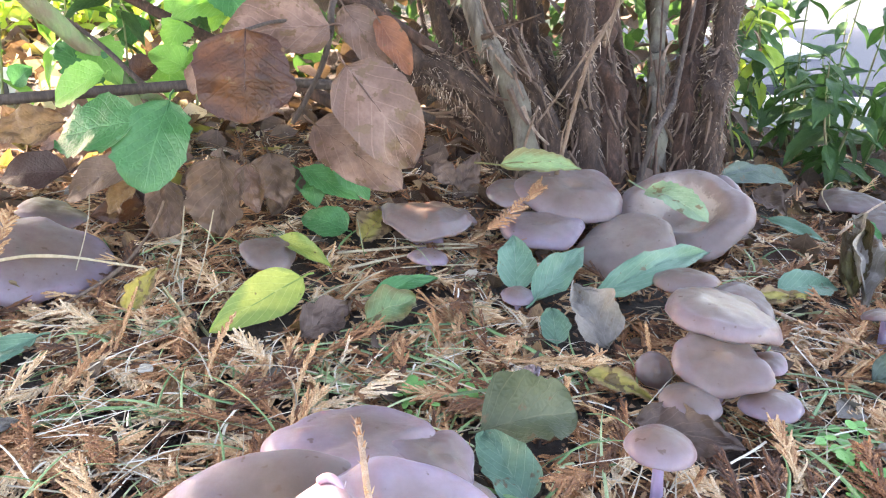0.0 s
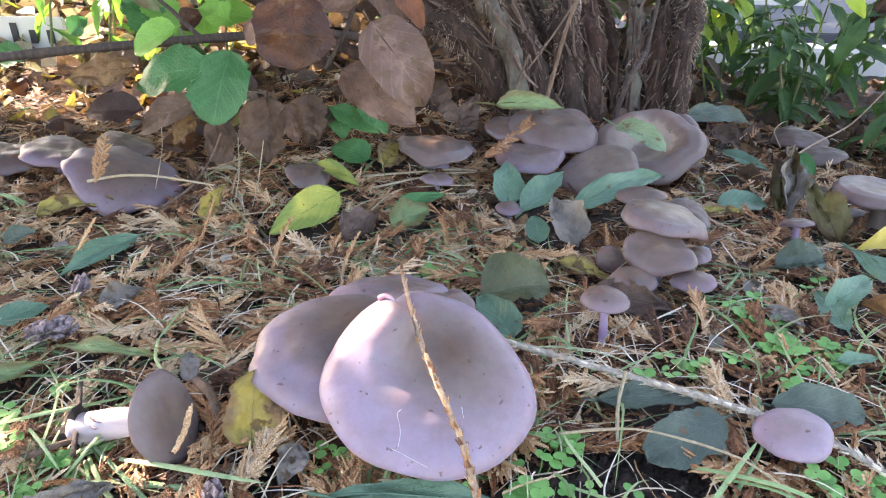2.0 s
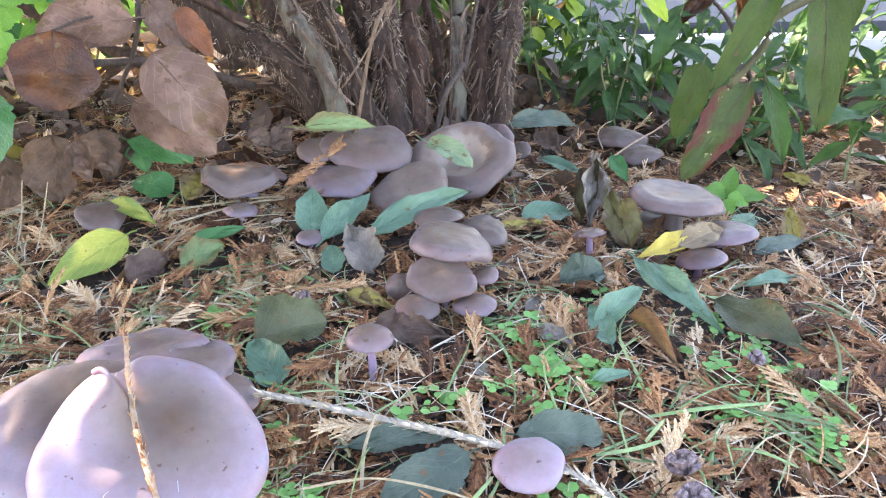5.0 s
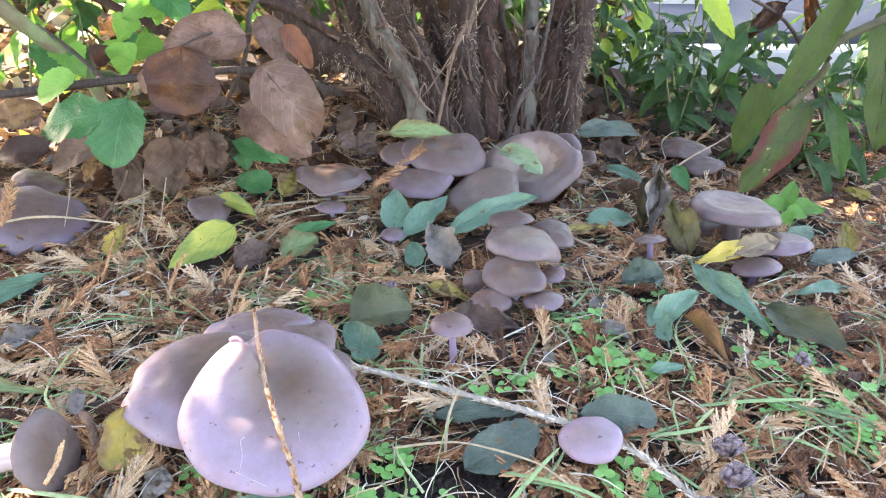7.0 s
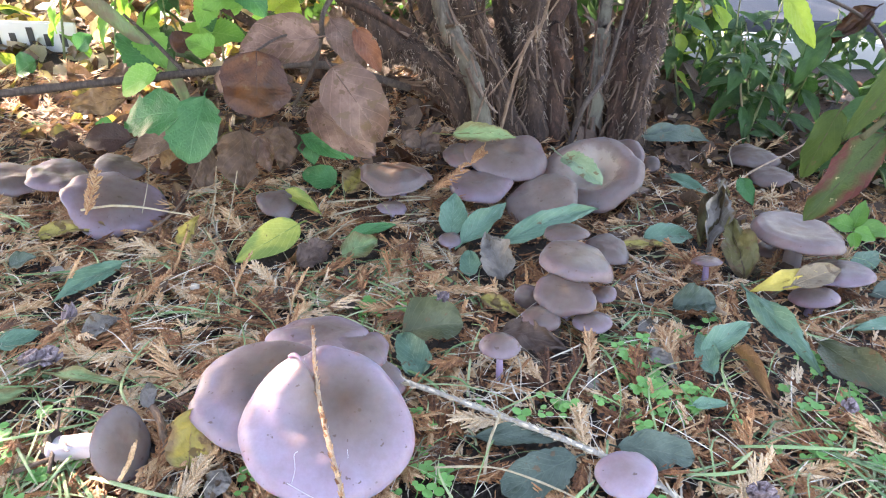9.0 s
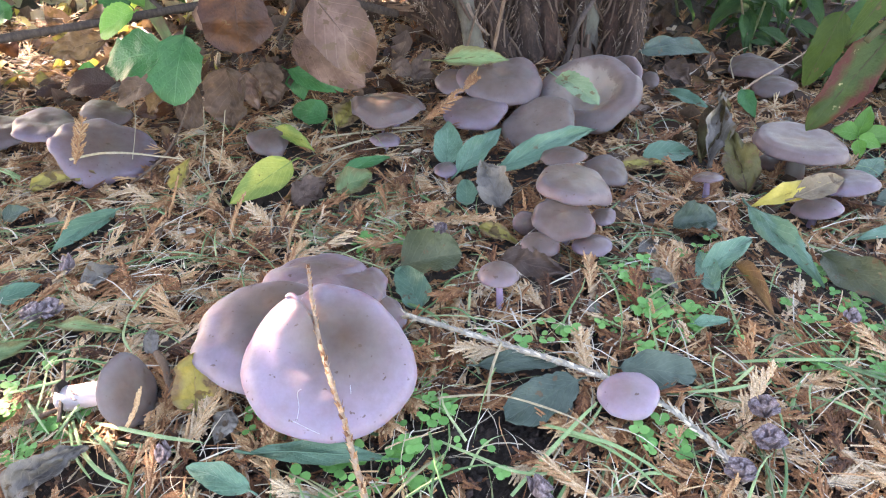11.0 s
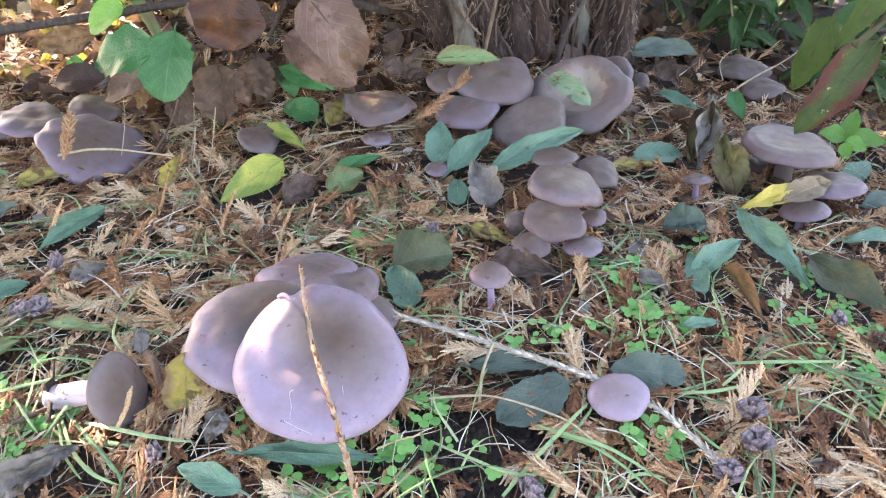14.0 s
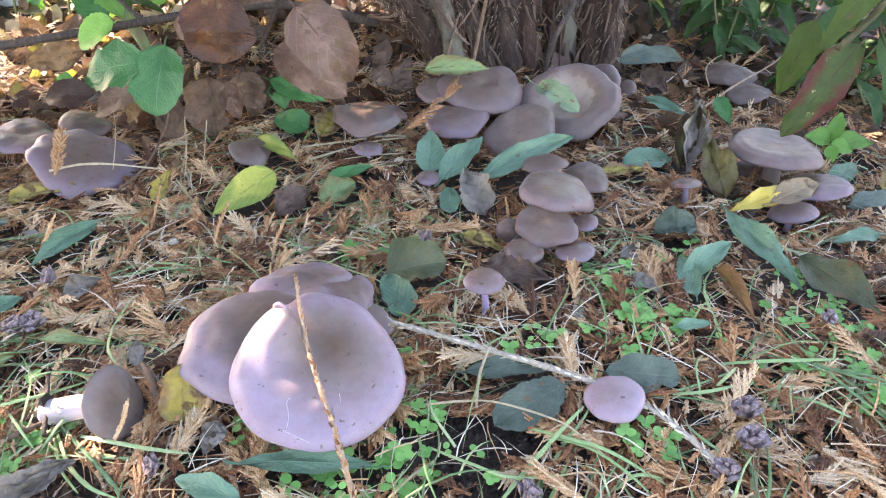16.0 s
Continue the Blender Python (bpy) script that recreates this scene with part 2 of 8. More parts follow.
def bark_material(name, a, b, c, scale=1.0, moss=None):
    n = Nodes(name)
    m = n.node("Mapping", Vector=n.coords(), Scale=(1, 1, 0.18))
    f = n.noise(120 * scale, 6, 0.75, m)
    g = n.noise(30 * scale, 4, 0.6)
    col = n.ramp(f, (0.28, a), (0.5, b), (0.72, c))
    if moss:
        col = n.mix(n.ramp(g, (0.45, 0.0), (0.62, 0.8)), col, moss)
    n.bump(f, 1.0, 0.004)
    n.set(Base_Color=col, Roughness=0.85)
    return n.mat


BARK = bark_material("bark_brown", (0.009, 0.0045, 0.003), (0.038, 0.019, 0.011), (0.11, 0.063, 0.040))
BARK_RED = bark_material("bark_red_brown", (0.010, 0.0045, 0.0025), (0.042, 0.018, 0.0095), (0.11, 0.052, 0.032))
BARK_LICHEN = bark_material("bark_lichen", (0.03, 0.022, 0.017), (0.08, 0.064, 0.048), (0.17, 0.145, 0.115), 1.0, (0.14, 0.13, 0.092))
TWIG_DARK = bark_material("twig_dark", (0.028, 0.019, 0.014), (0.058, 0.040, 0.031), (0.11, 0.08, 0.062), 2.0)
TWIG_PALE = bark_material("twig_pale", (0.28, 0.24, 0.20), (0.42, 0.38, 0.32), (0.60, 0.55, 0.47), 3.0)
STALK_GREEN = bark_material("stalk_green", (0.10, 0.15, 0.06), (0.16, 0.22, 0.09), (0.22, 0.28, 0.12), 1.0, (0.16, 0.11, 0.07))
STALK_SMOOTH = bark_material("stalk_smooth", (0.035, 0.035, 0.014), (0.055, 0.052, 0.020), (0.08, 0.075, 0.032), 0.5)
TWIG_DULL = bark_material("twig_dull", (0.08, 0.048, 0.03), (0.15, 0.095, 0.062), (0.25, 0.17, 0.12), 2.0)
STRAW = bark_material("straw", (0.36, 0.28, 0.18), (0.48, 0.39, 0.25), (0.60, 0.50, 0.34), 3.0)
CONE = bark_material("cone_grey", (0.06, 0.038, 0.034), (0.22, 0.165, 0.17), (0.52, 0.44, 0.48), 3.0)


def tone_material(name, *stops, rough=0.7, glow=0.15, scale=260, scaly=0.0):
    """For litter: each piece has its own tone, with a fine grain over it; scaly pieces have small overlapping scales."""
    n = Nodes(name)
    tone = n.node("Attribute", {"attribute_name": "tone"}).outputs["Fac"]
    grain = n.noise(scale, 4, 0.7)
    fine = n.noise(scale * 5, 3, 0.6)
    col = n.ramp(n.math("ADD", tone, n.math("ADD", n.math("MULTIPLY", n.math("SUBTRACT", grain, 0.5), 0.45), n.math("MULTIPLY", n.math("SUBTRACT", fine, 0.5), 0.3))), *stops)
    high = n.math("ADD", grain, fine)
    if scaly:
        seam = n.node("TexVoronoi", {"feature": "DISTANCE_TO_EDGE"}, Vector=n.coords(), Scale=620).outputs[0]
        dark = n.ramp(seam, (0.0, 1.0), (0.16, 0.0))
        col = n.mix(n.math("MULTIPLY", dark, scaly), col, n.mix(1.0, col, (0.30, 0.24, 0.20), "MULTIPLY"))
        high = n.math("ADD", high, n.math("MULTIPLY", seam, 5.0))
    n.bump(high, 0.8, 0.0007)
    n.set(Base_Color=col, Roughness=rough)
    n.translucent(col, glow)
    return n.mat


SPRIG = tone_material("sprig_brown", (0.0, (0.06, 0.022, 0.010)), (0.25, (0.22, 0.082, 0.030)), (0.5, (0.46, 0.205, 0.082)), (0.8, (0.74, 0.47, 0.245)), (1.0, (0.85, 0.65, 0.43)), glow=0.06, scaly=0.45)
DRY_GRASS = tone_material("dry_grass", (0.0, (0.20, 0.15, 0.10)), (0.4, (0.46, 0.38, 0.27)), (0.8, (0.66, 0.58, 0.45)), (1.0, (0.78, 0.72, 0.60)))
GREEN_GRASS = tone_material("green_grass", (0.0, (0.34, 0.29, 0.16)), (0.14, (0.20, 0.22, 0.10)), (0.3, (0.075, 0.15, 0.055)), (0.6, (0.155, 0.285, 0.105)), (0.85, (0.27, 0.40, 0.17)), (1.0, (0.44, 0.50, 0.27)), rough=0.42, glow=0.25)
CLOVER = tone_material("clover", (0.0, (0.06, 0.20, 0.05)), (0.5, (0.135, 0.385, 0.09)), (1.0, (0.24, 0.52, 0.15)), rough=0.42, glow=0.3)
CRUMBS = tone_material("crumbs", (0.0, (0.014, 0.009, 0.007)), (0.35, (0.06, 0.031, 0.019)), (0.75, (0.19, 0.098, 0.052)), (1.0, (0.30, 0.19, 0.12)))
FIBRE = tone_material("fibre", (0.0, (0.04, 0.020, 0.012)), (0.5, (0.14, 0.085, 0.055)), (1.0, (0.46, 0.37, 0.29)))


def soil_material():
    n = Nodes("soil")
    c = n.coords()
    f = n.noise(160, 8, 0.75, c)
    g = n.noise(14, 4, 0.6, c)
    col = n.ramp(f, (0.3, (0.010, 0.007, 0.006)), (0.55, (0.03, 0.019, 0.013)), (0.75, (0.08, 0.048, 0.03)))
    col = n.mix(n.ramp(g, (0.4, 0.0), (0.65, 0.6)), col, (0.04, 0.021, 0.012))
    far = n.node("VectorMath", {"operation": "LENGTH"}, i0=c).outputs["Value"]
    lawn = n.mix(n.ramp(n.noise(60, 6, 0.7, c), (0.35, 0.0), (0.65, 1.0)), (0.10, 0.14, 0.045), (0.22, 0.22, 0.10))
    col = n.mix(n.ramp(n.math("MULTIPLY", far, 0.1), (0.20, 0.0), (0.32, 1.0)), col, lawn)
    n.bump(f, 1.0, 0.006)
    n.set(Base_Color=col, Roughness=0.9)
    return n.mat


SOIL = soil_material()


def grainy(name, a, b, scale, rough=0.8, depth=0.002):
    n = Nodes(name)
    f = n.noise(scale, 7, 0.7)
    g = n.noise(scale * 0.06, 3, 0.5)
    n.bump(f, 0.6, depth)
    n.set(Base_Color=n.mix(n.math("ADD", n.math("MULTIPLY", f, 0.6), n.math("MULTIPLY", g, 0.4)), a, b), Roughness=rough)
    return n.mat


ASPHALT = grainy("asphalt", (0.028, 0.032, 0.041), (0.054, 0.06, 0.074), 180)
CONCRETE = grainy("concrete", (0.42, 0.41, 0.38), (0.60, 0.58, 0.54), 90)
SHELL_TAN = grainy("shell_tan", (0.26, 0.22, 0.17), (0.42, 0.38, 0.31), 300, 0.4, 0.0002)
BOARD_WHITE = grainy("board_white", (0.50, 0.50, 0.48), (0.66, 0.66, 0.64), 40, 0.5, 0.0003)
BAR_BLACK = grainy("bar_black", (0.02, 0.02, 0.022), (0.05, 0.05, 0.052), 60, 0.5, 0.0003)


# ---- building helpers ----
def ground_height(x, y):
    h = 0.010 * math.exp(-(((y - 0.2) / 0.14) ** 2)) - 0.008 * math.exp(-(((y - 0.45) / 0.15) ** 2))
    h += 0.012 * math.exp(-(((x - 0.1) / 0.2) ** 2 + ((y - 0.8) / 0.15) ** 2)) - 0.010 * math.exp(-(((x - 0.45) / 0.2) ** 2 + ((y - 0.45) / 0.25) ** 2))
    h -= 0.005 * (1 + math.tanh((x - 0.42) * 7)) * (1 + math.tanh((y - 0.75) * 7))
    h -= 0.01 * (1 + math.tanh((y - 0.56) * 12.5)) * (1 + math.tanh((x - 0.12) * 6)) + 0.0075 * (1 + math.tanh((x - 0.46) * 10)) * (1 + math.tanh((y - 0.42) * 10))
    h -= 0.03 * (1 + math.tanh((x - 0.4) * 6)) * (1 + math.tanh((y - 1.42) * 7))
    if abs(x) < 3 and -1.5 < y < 3:
        h += 0.006 * noise.noise((x * 9, y * 9, 0.3)) + 0.003 * noise.noise((x * 30, y * 30, 7.0))
    return h


def mesh_object(name, verts, faces, material, smooth=True, parent=None, label=""):
    me = bpy.data.meshes.new(name)
    me.from_pydata([tuple(v) for v in verts], [], faces)
    me.materials.append(material)
    if smooth:
        me.polygons.foreach_set("use_smooth", [True] * len(me.polygons))
    me.update()
    ob = new(name, me)
    if parent:
        ob.parent = parent
    if label:
        ob["label"] = label
    return ob


def thing(name, place, label, category, group="", kind=""):
    root = new(name)
    root.location = place
    root.empty_display_size = 0.01
    return tagged(root, label, category, group, kind)


def frame_axes(x, z):
    x = x.normalized()
    y = z.cross(x).normalized()
    return x, y, x.cross(y).normalized()


def spline(points, count):
    """A smooth line of count + 1 places through the points."""
    pts = [Vector(p) for p in points]
    if len(pts) == 2:
        return [pts[0].lerp(pts[1], i / count) for i in range(count + 1)]
    out, n = [], len(pts) - 1
    for i in range(count + 1):
        f = i / count * n
        k = min(int(f), n - 1)
        t = f - k
        p0, p1, p2, p3 = pts[max(k - 1, 0)], pts[k], pts[k + 1], pts[min(k + 2, n)]
        out.append(0.5 * (2 * p1 + (p2 - p0) * t + (2 * p0 - 5 * p1 + 4 * p2 - p3) * t * t + (3 * p1 - p0 - 3 * p2 + p3) * t ** 3))
    return out


def tube_data(line, radius, sides=8, rough=0.0, seed=0.0, squash=1.0):
    """Rings round a line; radius is a function of 0..1."""
    verts, faces = [], []
    up = Vector((0.13, 0.21, 1)) if abs((line[-1] - line[0]).normalized().z) < 0.8 else Vector((0.2, 1, 0.1))
    for i, p in enumerate(line):
        d = (line[min(i + 1, len(line) - 1)] - line[max(i - 1, 0)])
        x, y, z = frame_axes(d, up)
        r = radius(i / (len(line) - 1))
        for k in range(sides):
            a = math.tau * k / sides
            w = 1 + rough * noise.noise((p.x * 60 + seed, p.y * 60 + math.cos(a) * 1.3, p.z * 40 + math.sin(a) * 1.3))
            verts.append(p + (y * math.cos(a) + z * math.sin(a) * squash) * r * w)
    for i in range(len(line) - 1):
        for k in range(sides):
            a, b = i * sides + k, i * sides + (k + 1) % sides
            faces.append((a, b, b + sides, a + sides))
    faces.append(tuple(range(sides))[::-1])
    faces.append(tuple(range(len(verts) - sides, len(verts))))
    return verts, faces


def tube(name, points, r0, r1, material, parent=None, label="", count=14, sides=8, rough=0.2, squash=1.0):
    line = spline(points, count)
    if parent:
        line = [p - parent.location for p in line]
    v, f = tube_data(line, lambda t: r0 + (r1 - r0) * t, sides, rough, points[0][0] * 37, squash)
    return mesh_object(name, v, f, material, True, parent, label)


# ---- mushrooms ----
CAPS = []
FLAT = []


def under_leaf(p):
    """Whether a place lies below or in a fallen leaf."""
    for a, b, w in FLAT:
        d = b - a
        t = (p - a).dot(d) / d.length_squared
        if 0.02 < t < 0.98 and (p - a - d * t).xy.length < w * 0.36:
            return True
    return False


def under_cap(p, margin=1.0):
    """Whether a place lies inside a mushroom's cap."""
    for c, r, n in CAPS:
        d = p - c
        h = d.dot(n)
        if abs(h) < r * 0.45 and (d - n * h).length < r * margin:
            return True
    return False


def ease(stops, at):
    """A smooth line through stops of (place, height)."""
    for (a, p), (b, q) in zip(stops, stops[1:]):
        if at <= b:
            f = max(0.0, (at - a) / (b - a))
            return p + (q - p) * f * f * (3 - 2 * f)
    return stops[-1][1]


def mushroom(label, centre, radius, normal, cap=None, dome=0.28, dip=0.05, roll=0.16, wave=0.05, seed=1, foot=None, stem=0.11, stem_material=None, around=72, folds=(), spin=0.0, bowl=0.33, eye=(0.0, 0.0), group="mushrooms in the litter", tall=1.0, lobe=None, pit=(0.0, 0.0), profile=None):
    """A cap whose rim lies about the centre, facing along the normal, on a stem that stands at foot."""
    cap = cap or CAP_BROWN
    centre, normal = Vector(centre), Vector(normal).normalized()
    CAPS.append((centre, radius, normal))
    rng = random.Random(seed)
    side = Vector((math.cos(radians(spin)), math.sin(radians(spin)), 0))
    side = (side - normal * side.dot(normal)).normalized()
    back, up = normal.cross(side), normal
    turn = Matrix((side, back, up)).transposed()
    ph = [rng.random() * math.tau for _ in range(6)]
    foot3 = Vector((foot[0], foot[1], ground_height(*foot) - 0.004)) if foot else centre - normal * radius
    root = thing("mushroom", foot3, label, "mushroom", group)
    rings = 22 if around < 100 else 30
    verts, rad = [], []

    def rim(a):
        r = 1 + wave * (0.6 * math.sin(2 * a + ph[0]) + 0.5 * math.sin(3 * a + ph[1]) + 0.3 * math.sin(5 * a + ph[2]) + 0.15 * math.sin(9 * a + ph[3]))
        r += 0.9 * wave * noise.noise((math.cos(a) * 1.7 + seed, math.sin(a) * 1.7, 5.0)) + 0.25 * wave * noise.noise((math.cos(a) * 6 + seed, math.sin(a) * 6, 5.0))
        pleat = 0.0
        z = wave * (0.9 * math.sin(2 * a + ph[4]) + 0.6 * math.sin(3 * a + ph[5]) + 0.35 * math.sin(7 * a + ph[0]))
        for at, width, lift, pull in folds:
            d = (a - radians(at) + math.pi) % math.tau - math.pi
            q = math.exp(-((d / radians(width)) ** 2))
            r -= pull * q
            pleat += lift * q
        return r, z, pleat

    def lobe_share(a):
        at, narrow, broad, lift, curl = lobe
        d = (a - radians(at) + math.pi) % math.tau - math.pi
        return math.exp(-((abs(d) / radians(narrow if d < 0 else broad)) ** 2))

    def top(s, a):
        r, z, pleat = rim(a)
        off = math.hypot(math.cos(a) * s - pit[0] * (1 - s), math.sin(a) * s - pit[1] * (1 - s))
        if profile:
            h = ease(profile, off) + z * s ** 2.6
        else:
            h = dome * (1 - s ** 2.2) - dip * math.exp(-((off / bowl) ** 2)) + z * s ** 2.6 + pleat * s ** 4.2
        if s > 0.86 and not profile:
            h -= roll * ((s - 0.86) / 0.14) ** 2 * 0.55
        h += (0.010 + 0.4 * min(wave, 0.08)) * noise.noise((math.cos(a) * s * 2.6 + seed, math.sin(a) * s * 2.6, 2.0)) + 0.011 * noise.noise((math.cos(a) * s * 6 + seed, math.sin(a) * s * 6, 9.0))
        reach = s * r
        if lobe:
            q = lobe_share(a)
            h += lobe[3] * q * math.exp(-(((s - 0.56) / 0.27) ** 2)) + 0.15 * q ** 3 * (max(0.0, s - 0.55) / 0.45) ** 2
            reach *= 1 - lobe[4] * q * max(0.0, s - 0.8) / 0.2
        return Vector((math.cos(a) * reach, math.sin(a) * reach, h)) * radius

    def place(p):
        return turn @ p + centre - foot3

    verts.append(place(top(0, 0)))
    rad.append(math.hypot(*eye))
    for i in range(1, rings + 1):
        s = (i / rings) ** 0.85
        for k in range(around):
            p = top(s, math.tau * k / around)
            verts.append(place(p))
            q = math.hypot(p.x / radius - eye[0], p.y / radius - eye[1])
            rad.append(min(1.0, q * (1 - s ** 5) + s ** 5))
    under = []
    for j, (s, drop) in enumerate(((0.99, 0.05), (0.955, 0.085), (0.90, 0.075))):
        for k in range(around):
            a = math.tau * k / around
            edge = top(1.0, a)
            verts.append(place(Vector((edge.x * s, edge.y * s, edge.z - drop * radius * (0.35 + roll * 1.6)))))
            rad.append(1.0)
    faces = [(0, 1 + k, 1 + (k + 1) % around) for k in range(around)]
    for i in range(rings + 2):
        for k in range(around):
            a, b = 1 + i * around + k, 1 + i * around + (k + 1) % around
            faces.append((a, a + around, b + around, b))
    ob = mesh_object("cap", verts, faces, cap, True, root)
    ob.data.attributes.new("rad", "FLOAT", "POINT").data.foreach_set("value", rad)
    # gills
    gv, gf = [], []
    blades = 88
    for k in range(blades * 2):
        a = math.tau * k / (blades * 2)
        deep = 0.0 if k % 2 else 0.055
        edge = top(1.0, a)
        for s in (0.16, 0.5, 0.92):
            h = top(s, a).z - radius * (0.14 + deep * (1 - 0.5 * s)) - radius * 0.10 * (1 - s)
            if s > 0.9:
                h = min(edge.z - radius * (0.03 + roll * 0.08), top(s, a).z - radius * 0.02)
            gv.append(place(Vector((edge.x * s, edge.y * s, h))))
    for k in range(blades * 2):
        a, b = k * 3, (k + 1) % (blades * 2) * 3
        gf += [(a, b, b + 1, a + 1), (a + 1, b + 1, b + 2, a + 2)]
    mesh_object("gills", gv, gf, GILLS, False, root)
    # stem
    head = place(Vector((0, 0, ((profile[0][1] if profile else dome - dip) - 0.16) * radius)))
    low = Vector((0, 0, 0))
    mid = head.lerp(low, 0.5) - turn @ Vector((0, 0, radius * 0.12 * tall))
    line = spline([low, mid, head], 10)
    w = radius * stem
    v, f = tube_data(line, lambda t: w * (1.35 - 0.55 * t + 0.35 * max(0, t - 0.8)), 14, 0.12, seed)
    mesh_object("stem", v, f, stem_material or STEM_LILAC, True, root)
    return root


# ---- leaves ----
OUTLINES = {
    "lance": lambda u: math.sin(math.pi * u ** 0.85) ** 0.95 * (1 - 0.25 * u),
    "ovate": lambda u: math.sin(math.pi * u ** 0.72) ** 0.75 * (1 - 0.18 * u),
    "round": lambda u: math.sin(math.pi * min(1, u ** 0.8)) ** 0.48,
    "blunt": lambda u: math.sin(math.pi * u ** 0.95) ** 0.42,
    "oval": lambda u: math.sin(math.pi * u ** 0.8) ** 0.58 * (1 - 0.12 * u),
    "disc": lambda u: max(0.0, 1 - (2 * u - 1) ** 2) ** 0.5,
    "heart": lambda u: math.sin(math.pi * u ** 0.55) ** 0.6 * (1 - 0.2 * u),
}


def leaf_data(length, width, shape, cup, arch, curl, wavy, seed, teeth=0.0, nu=16, nv=8, twist=0.0, holes=0, rag=0.16, crumple=0.0):
    rng = random.Random(seed)
    p1, p2, p3 = (rng.random() * 9 for _ in range(3))
    verts, uvs, faces = [], [], []
    for i in range(nu + 1):
        u = i / nu
        half = OUTLINES[shape](u) * width / 2 if 0 < i < nu else 0.0005
        half *= 1 + teeth * (1 if i % 2 else -1)
        uneven = [1 + rag * noise.noise((u * 4.5 + p1, sgn * 3.0 + p2, p3)) + 0.4 * rag * noise.noise((u * 14 + p1, sgn * 5.0, p2)) for sgn in (-1, 1)]
        turn = curl * max(0.0, u - 0.45) ** 2 * 3
        for j in range(nv + 1):
            v = j / nv * 2 - 1
            x, y = u * length, v * half * uneven[v > 0]
            z = arch * length * math.sin(math.pi * u) + cup * abs(v) ** 1.4 * half
            z += wavy * length * (noise.noise((u * 3 + p1, v * 1.2 + p2, p3)) + 0.5 * abs(v) * math.sin(u * 11 + p1 + (2 if v > 0 else 0)))
            z += turn * length + crumple * length * (noise.noise((u * 6 + p2, v * 2.6 + p1, p3)) + 0.6 * noise.noise((u * 13 + p2, v * 5 + p1, p3)))
            if crumple > 0.045:
                z += crumple * length * 1.5 * (0.3 - abs(noise.noise((u * 5 + p3, v * 2.2 + p1, p2)))) + 0.7 * crumple * length * (0.3 - abs(noise.noise((u * 11 + p3, v * 5 + p1, p2))))
                y += crumple * length * 0.8 * noise.noise((u * 6 + p1, v * 3 + p3, p1))
            x -= abs(turn) * length * 0.4
            y, z = y * math.cos(twist * u) - z * math.sin(twist * u), y * math.sin(twist * u) + z * math.cos(twist * u)
            verts.append(Vector((x, y, z)))
            uvs.append((u, (v + 1) / 2))
    for i in range(nu):
        for j in range(nv):
            if holes and rng.random() < holes * (0.4 + abs(j - nv / 2) / nv):
                continue
            a = i * (nv + 1) + j
            faces.append((a, a + nv + 1, a + nv + 2, a + 1))
    return verts, uvs, faces


def uv_mesh(name, verts, uvs, faces, material, parent=None, label=""):
    ob = mesh_object(name, verts, faces, material, True, parent, label)
    layer = ob.data.uv_layers.new(name="uv")
    index = np.empty(len(ob.data.loops), dtype=np.int32)
    ob.data.loops.foreach_get("vertex_index", index)
    layer.data.foreach_set("uv", np.array(uvs, dtype=np.float32)[index].ravel())
    return ob


def leaf(label, base, tip, width, normal=(0, 0, 1), material=None, shape="ovate", cup=0.25, arch=0.05, curl=0.0, wavy=0.035, teeth=0.0, stalk=0.12, holes=0.0, twist=0.0, crumple=0.026, rag=0.22, name="fallen_leaf", group="fallen leaves", parent=None, stalk_material=None):
    """A leaf from the foot of its blade to its tip, facing along the normal, with a midrib and a stalk."""
    base, tip = Vector(base), Vector(tip)
    material = material or LEAF_GREEN
    seed = int(abs(base.x * 1000) + abs(tip.y * 7000) + abs(base.z) * 300)
    length = (tip - base).length
    x, y, z = frame_axes(tip - base, Vector(normal))
    turn = Matrix((x, y, z)).transposed()
    nu, nv = (30, 14) if crumple > 0.045 else (18, 8)
    v, uv, f = leaf_data(length, width, shape, cup, arch, curl, wavy, seed, teeth, nu, nv, twist, holes, rag, crumple)
    if parent:
        root, off = parent, base - parent.location
    else:
        FLAT.append((base, tip, width))
        root, off = thing(name, base, label, "leaf", group), Vector((0, 0, 0))
    blade = uv_mesh("blade" if not parent else "leaf", [turn @ p + off for p in v], uv, f, material, root)
    # midrib and stalk
    rib = [v[i * (nv + 1) + nv // 2] - Vector((0, 0, 0.0004)) for i in range(0, nu + 1, 2)]
    rib = [Vector((-length * stalk, length * stalk * 0.12, -length * stalk * 0.15)), Vector((-length * stalk * 0.5, 0, 0))] + rib if stalk else rib
    rv, rf = tube_data([turn @ p + off for p in rib], lambda t: length * 0.009 * (1.15 - t) + 0.0002, 5)
    mesh_object("midrib", rv, rf, stalk_material or material, True, root if not parent else blade)
    return root


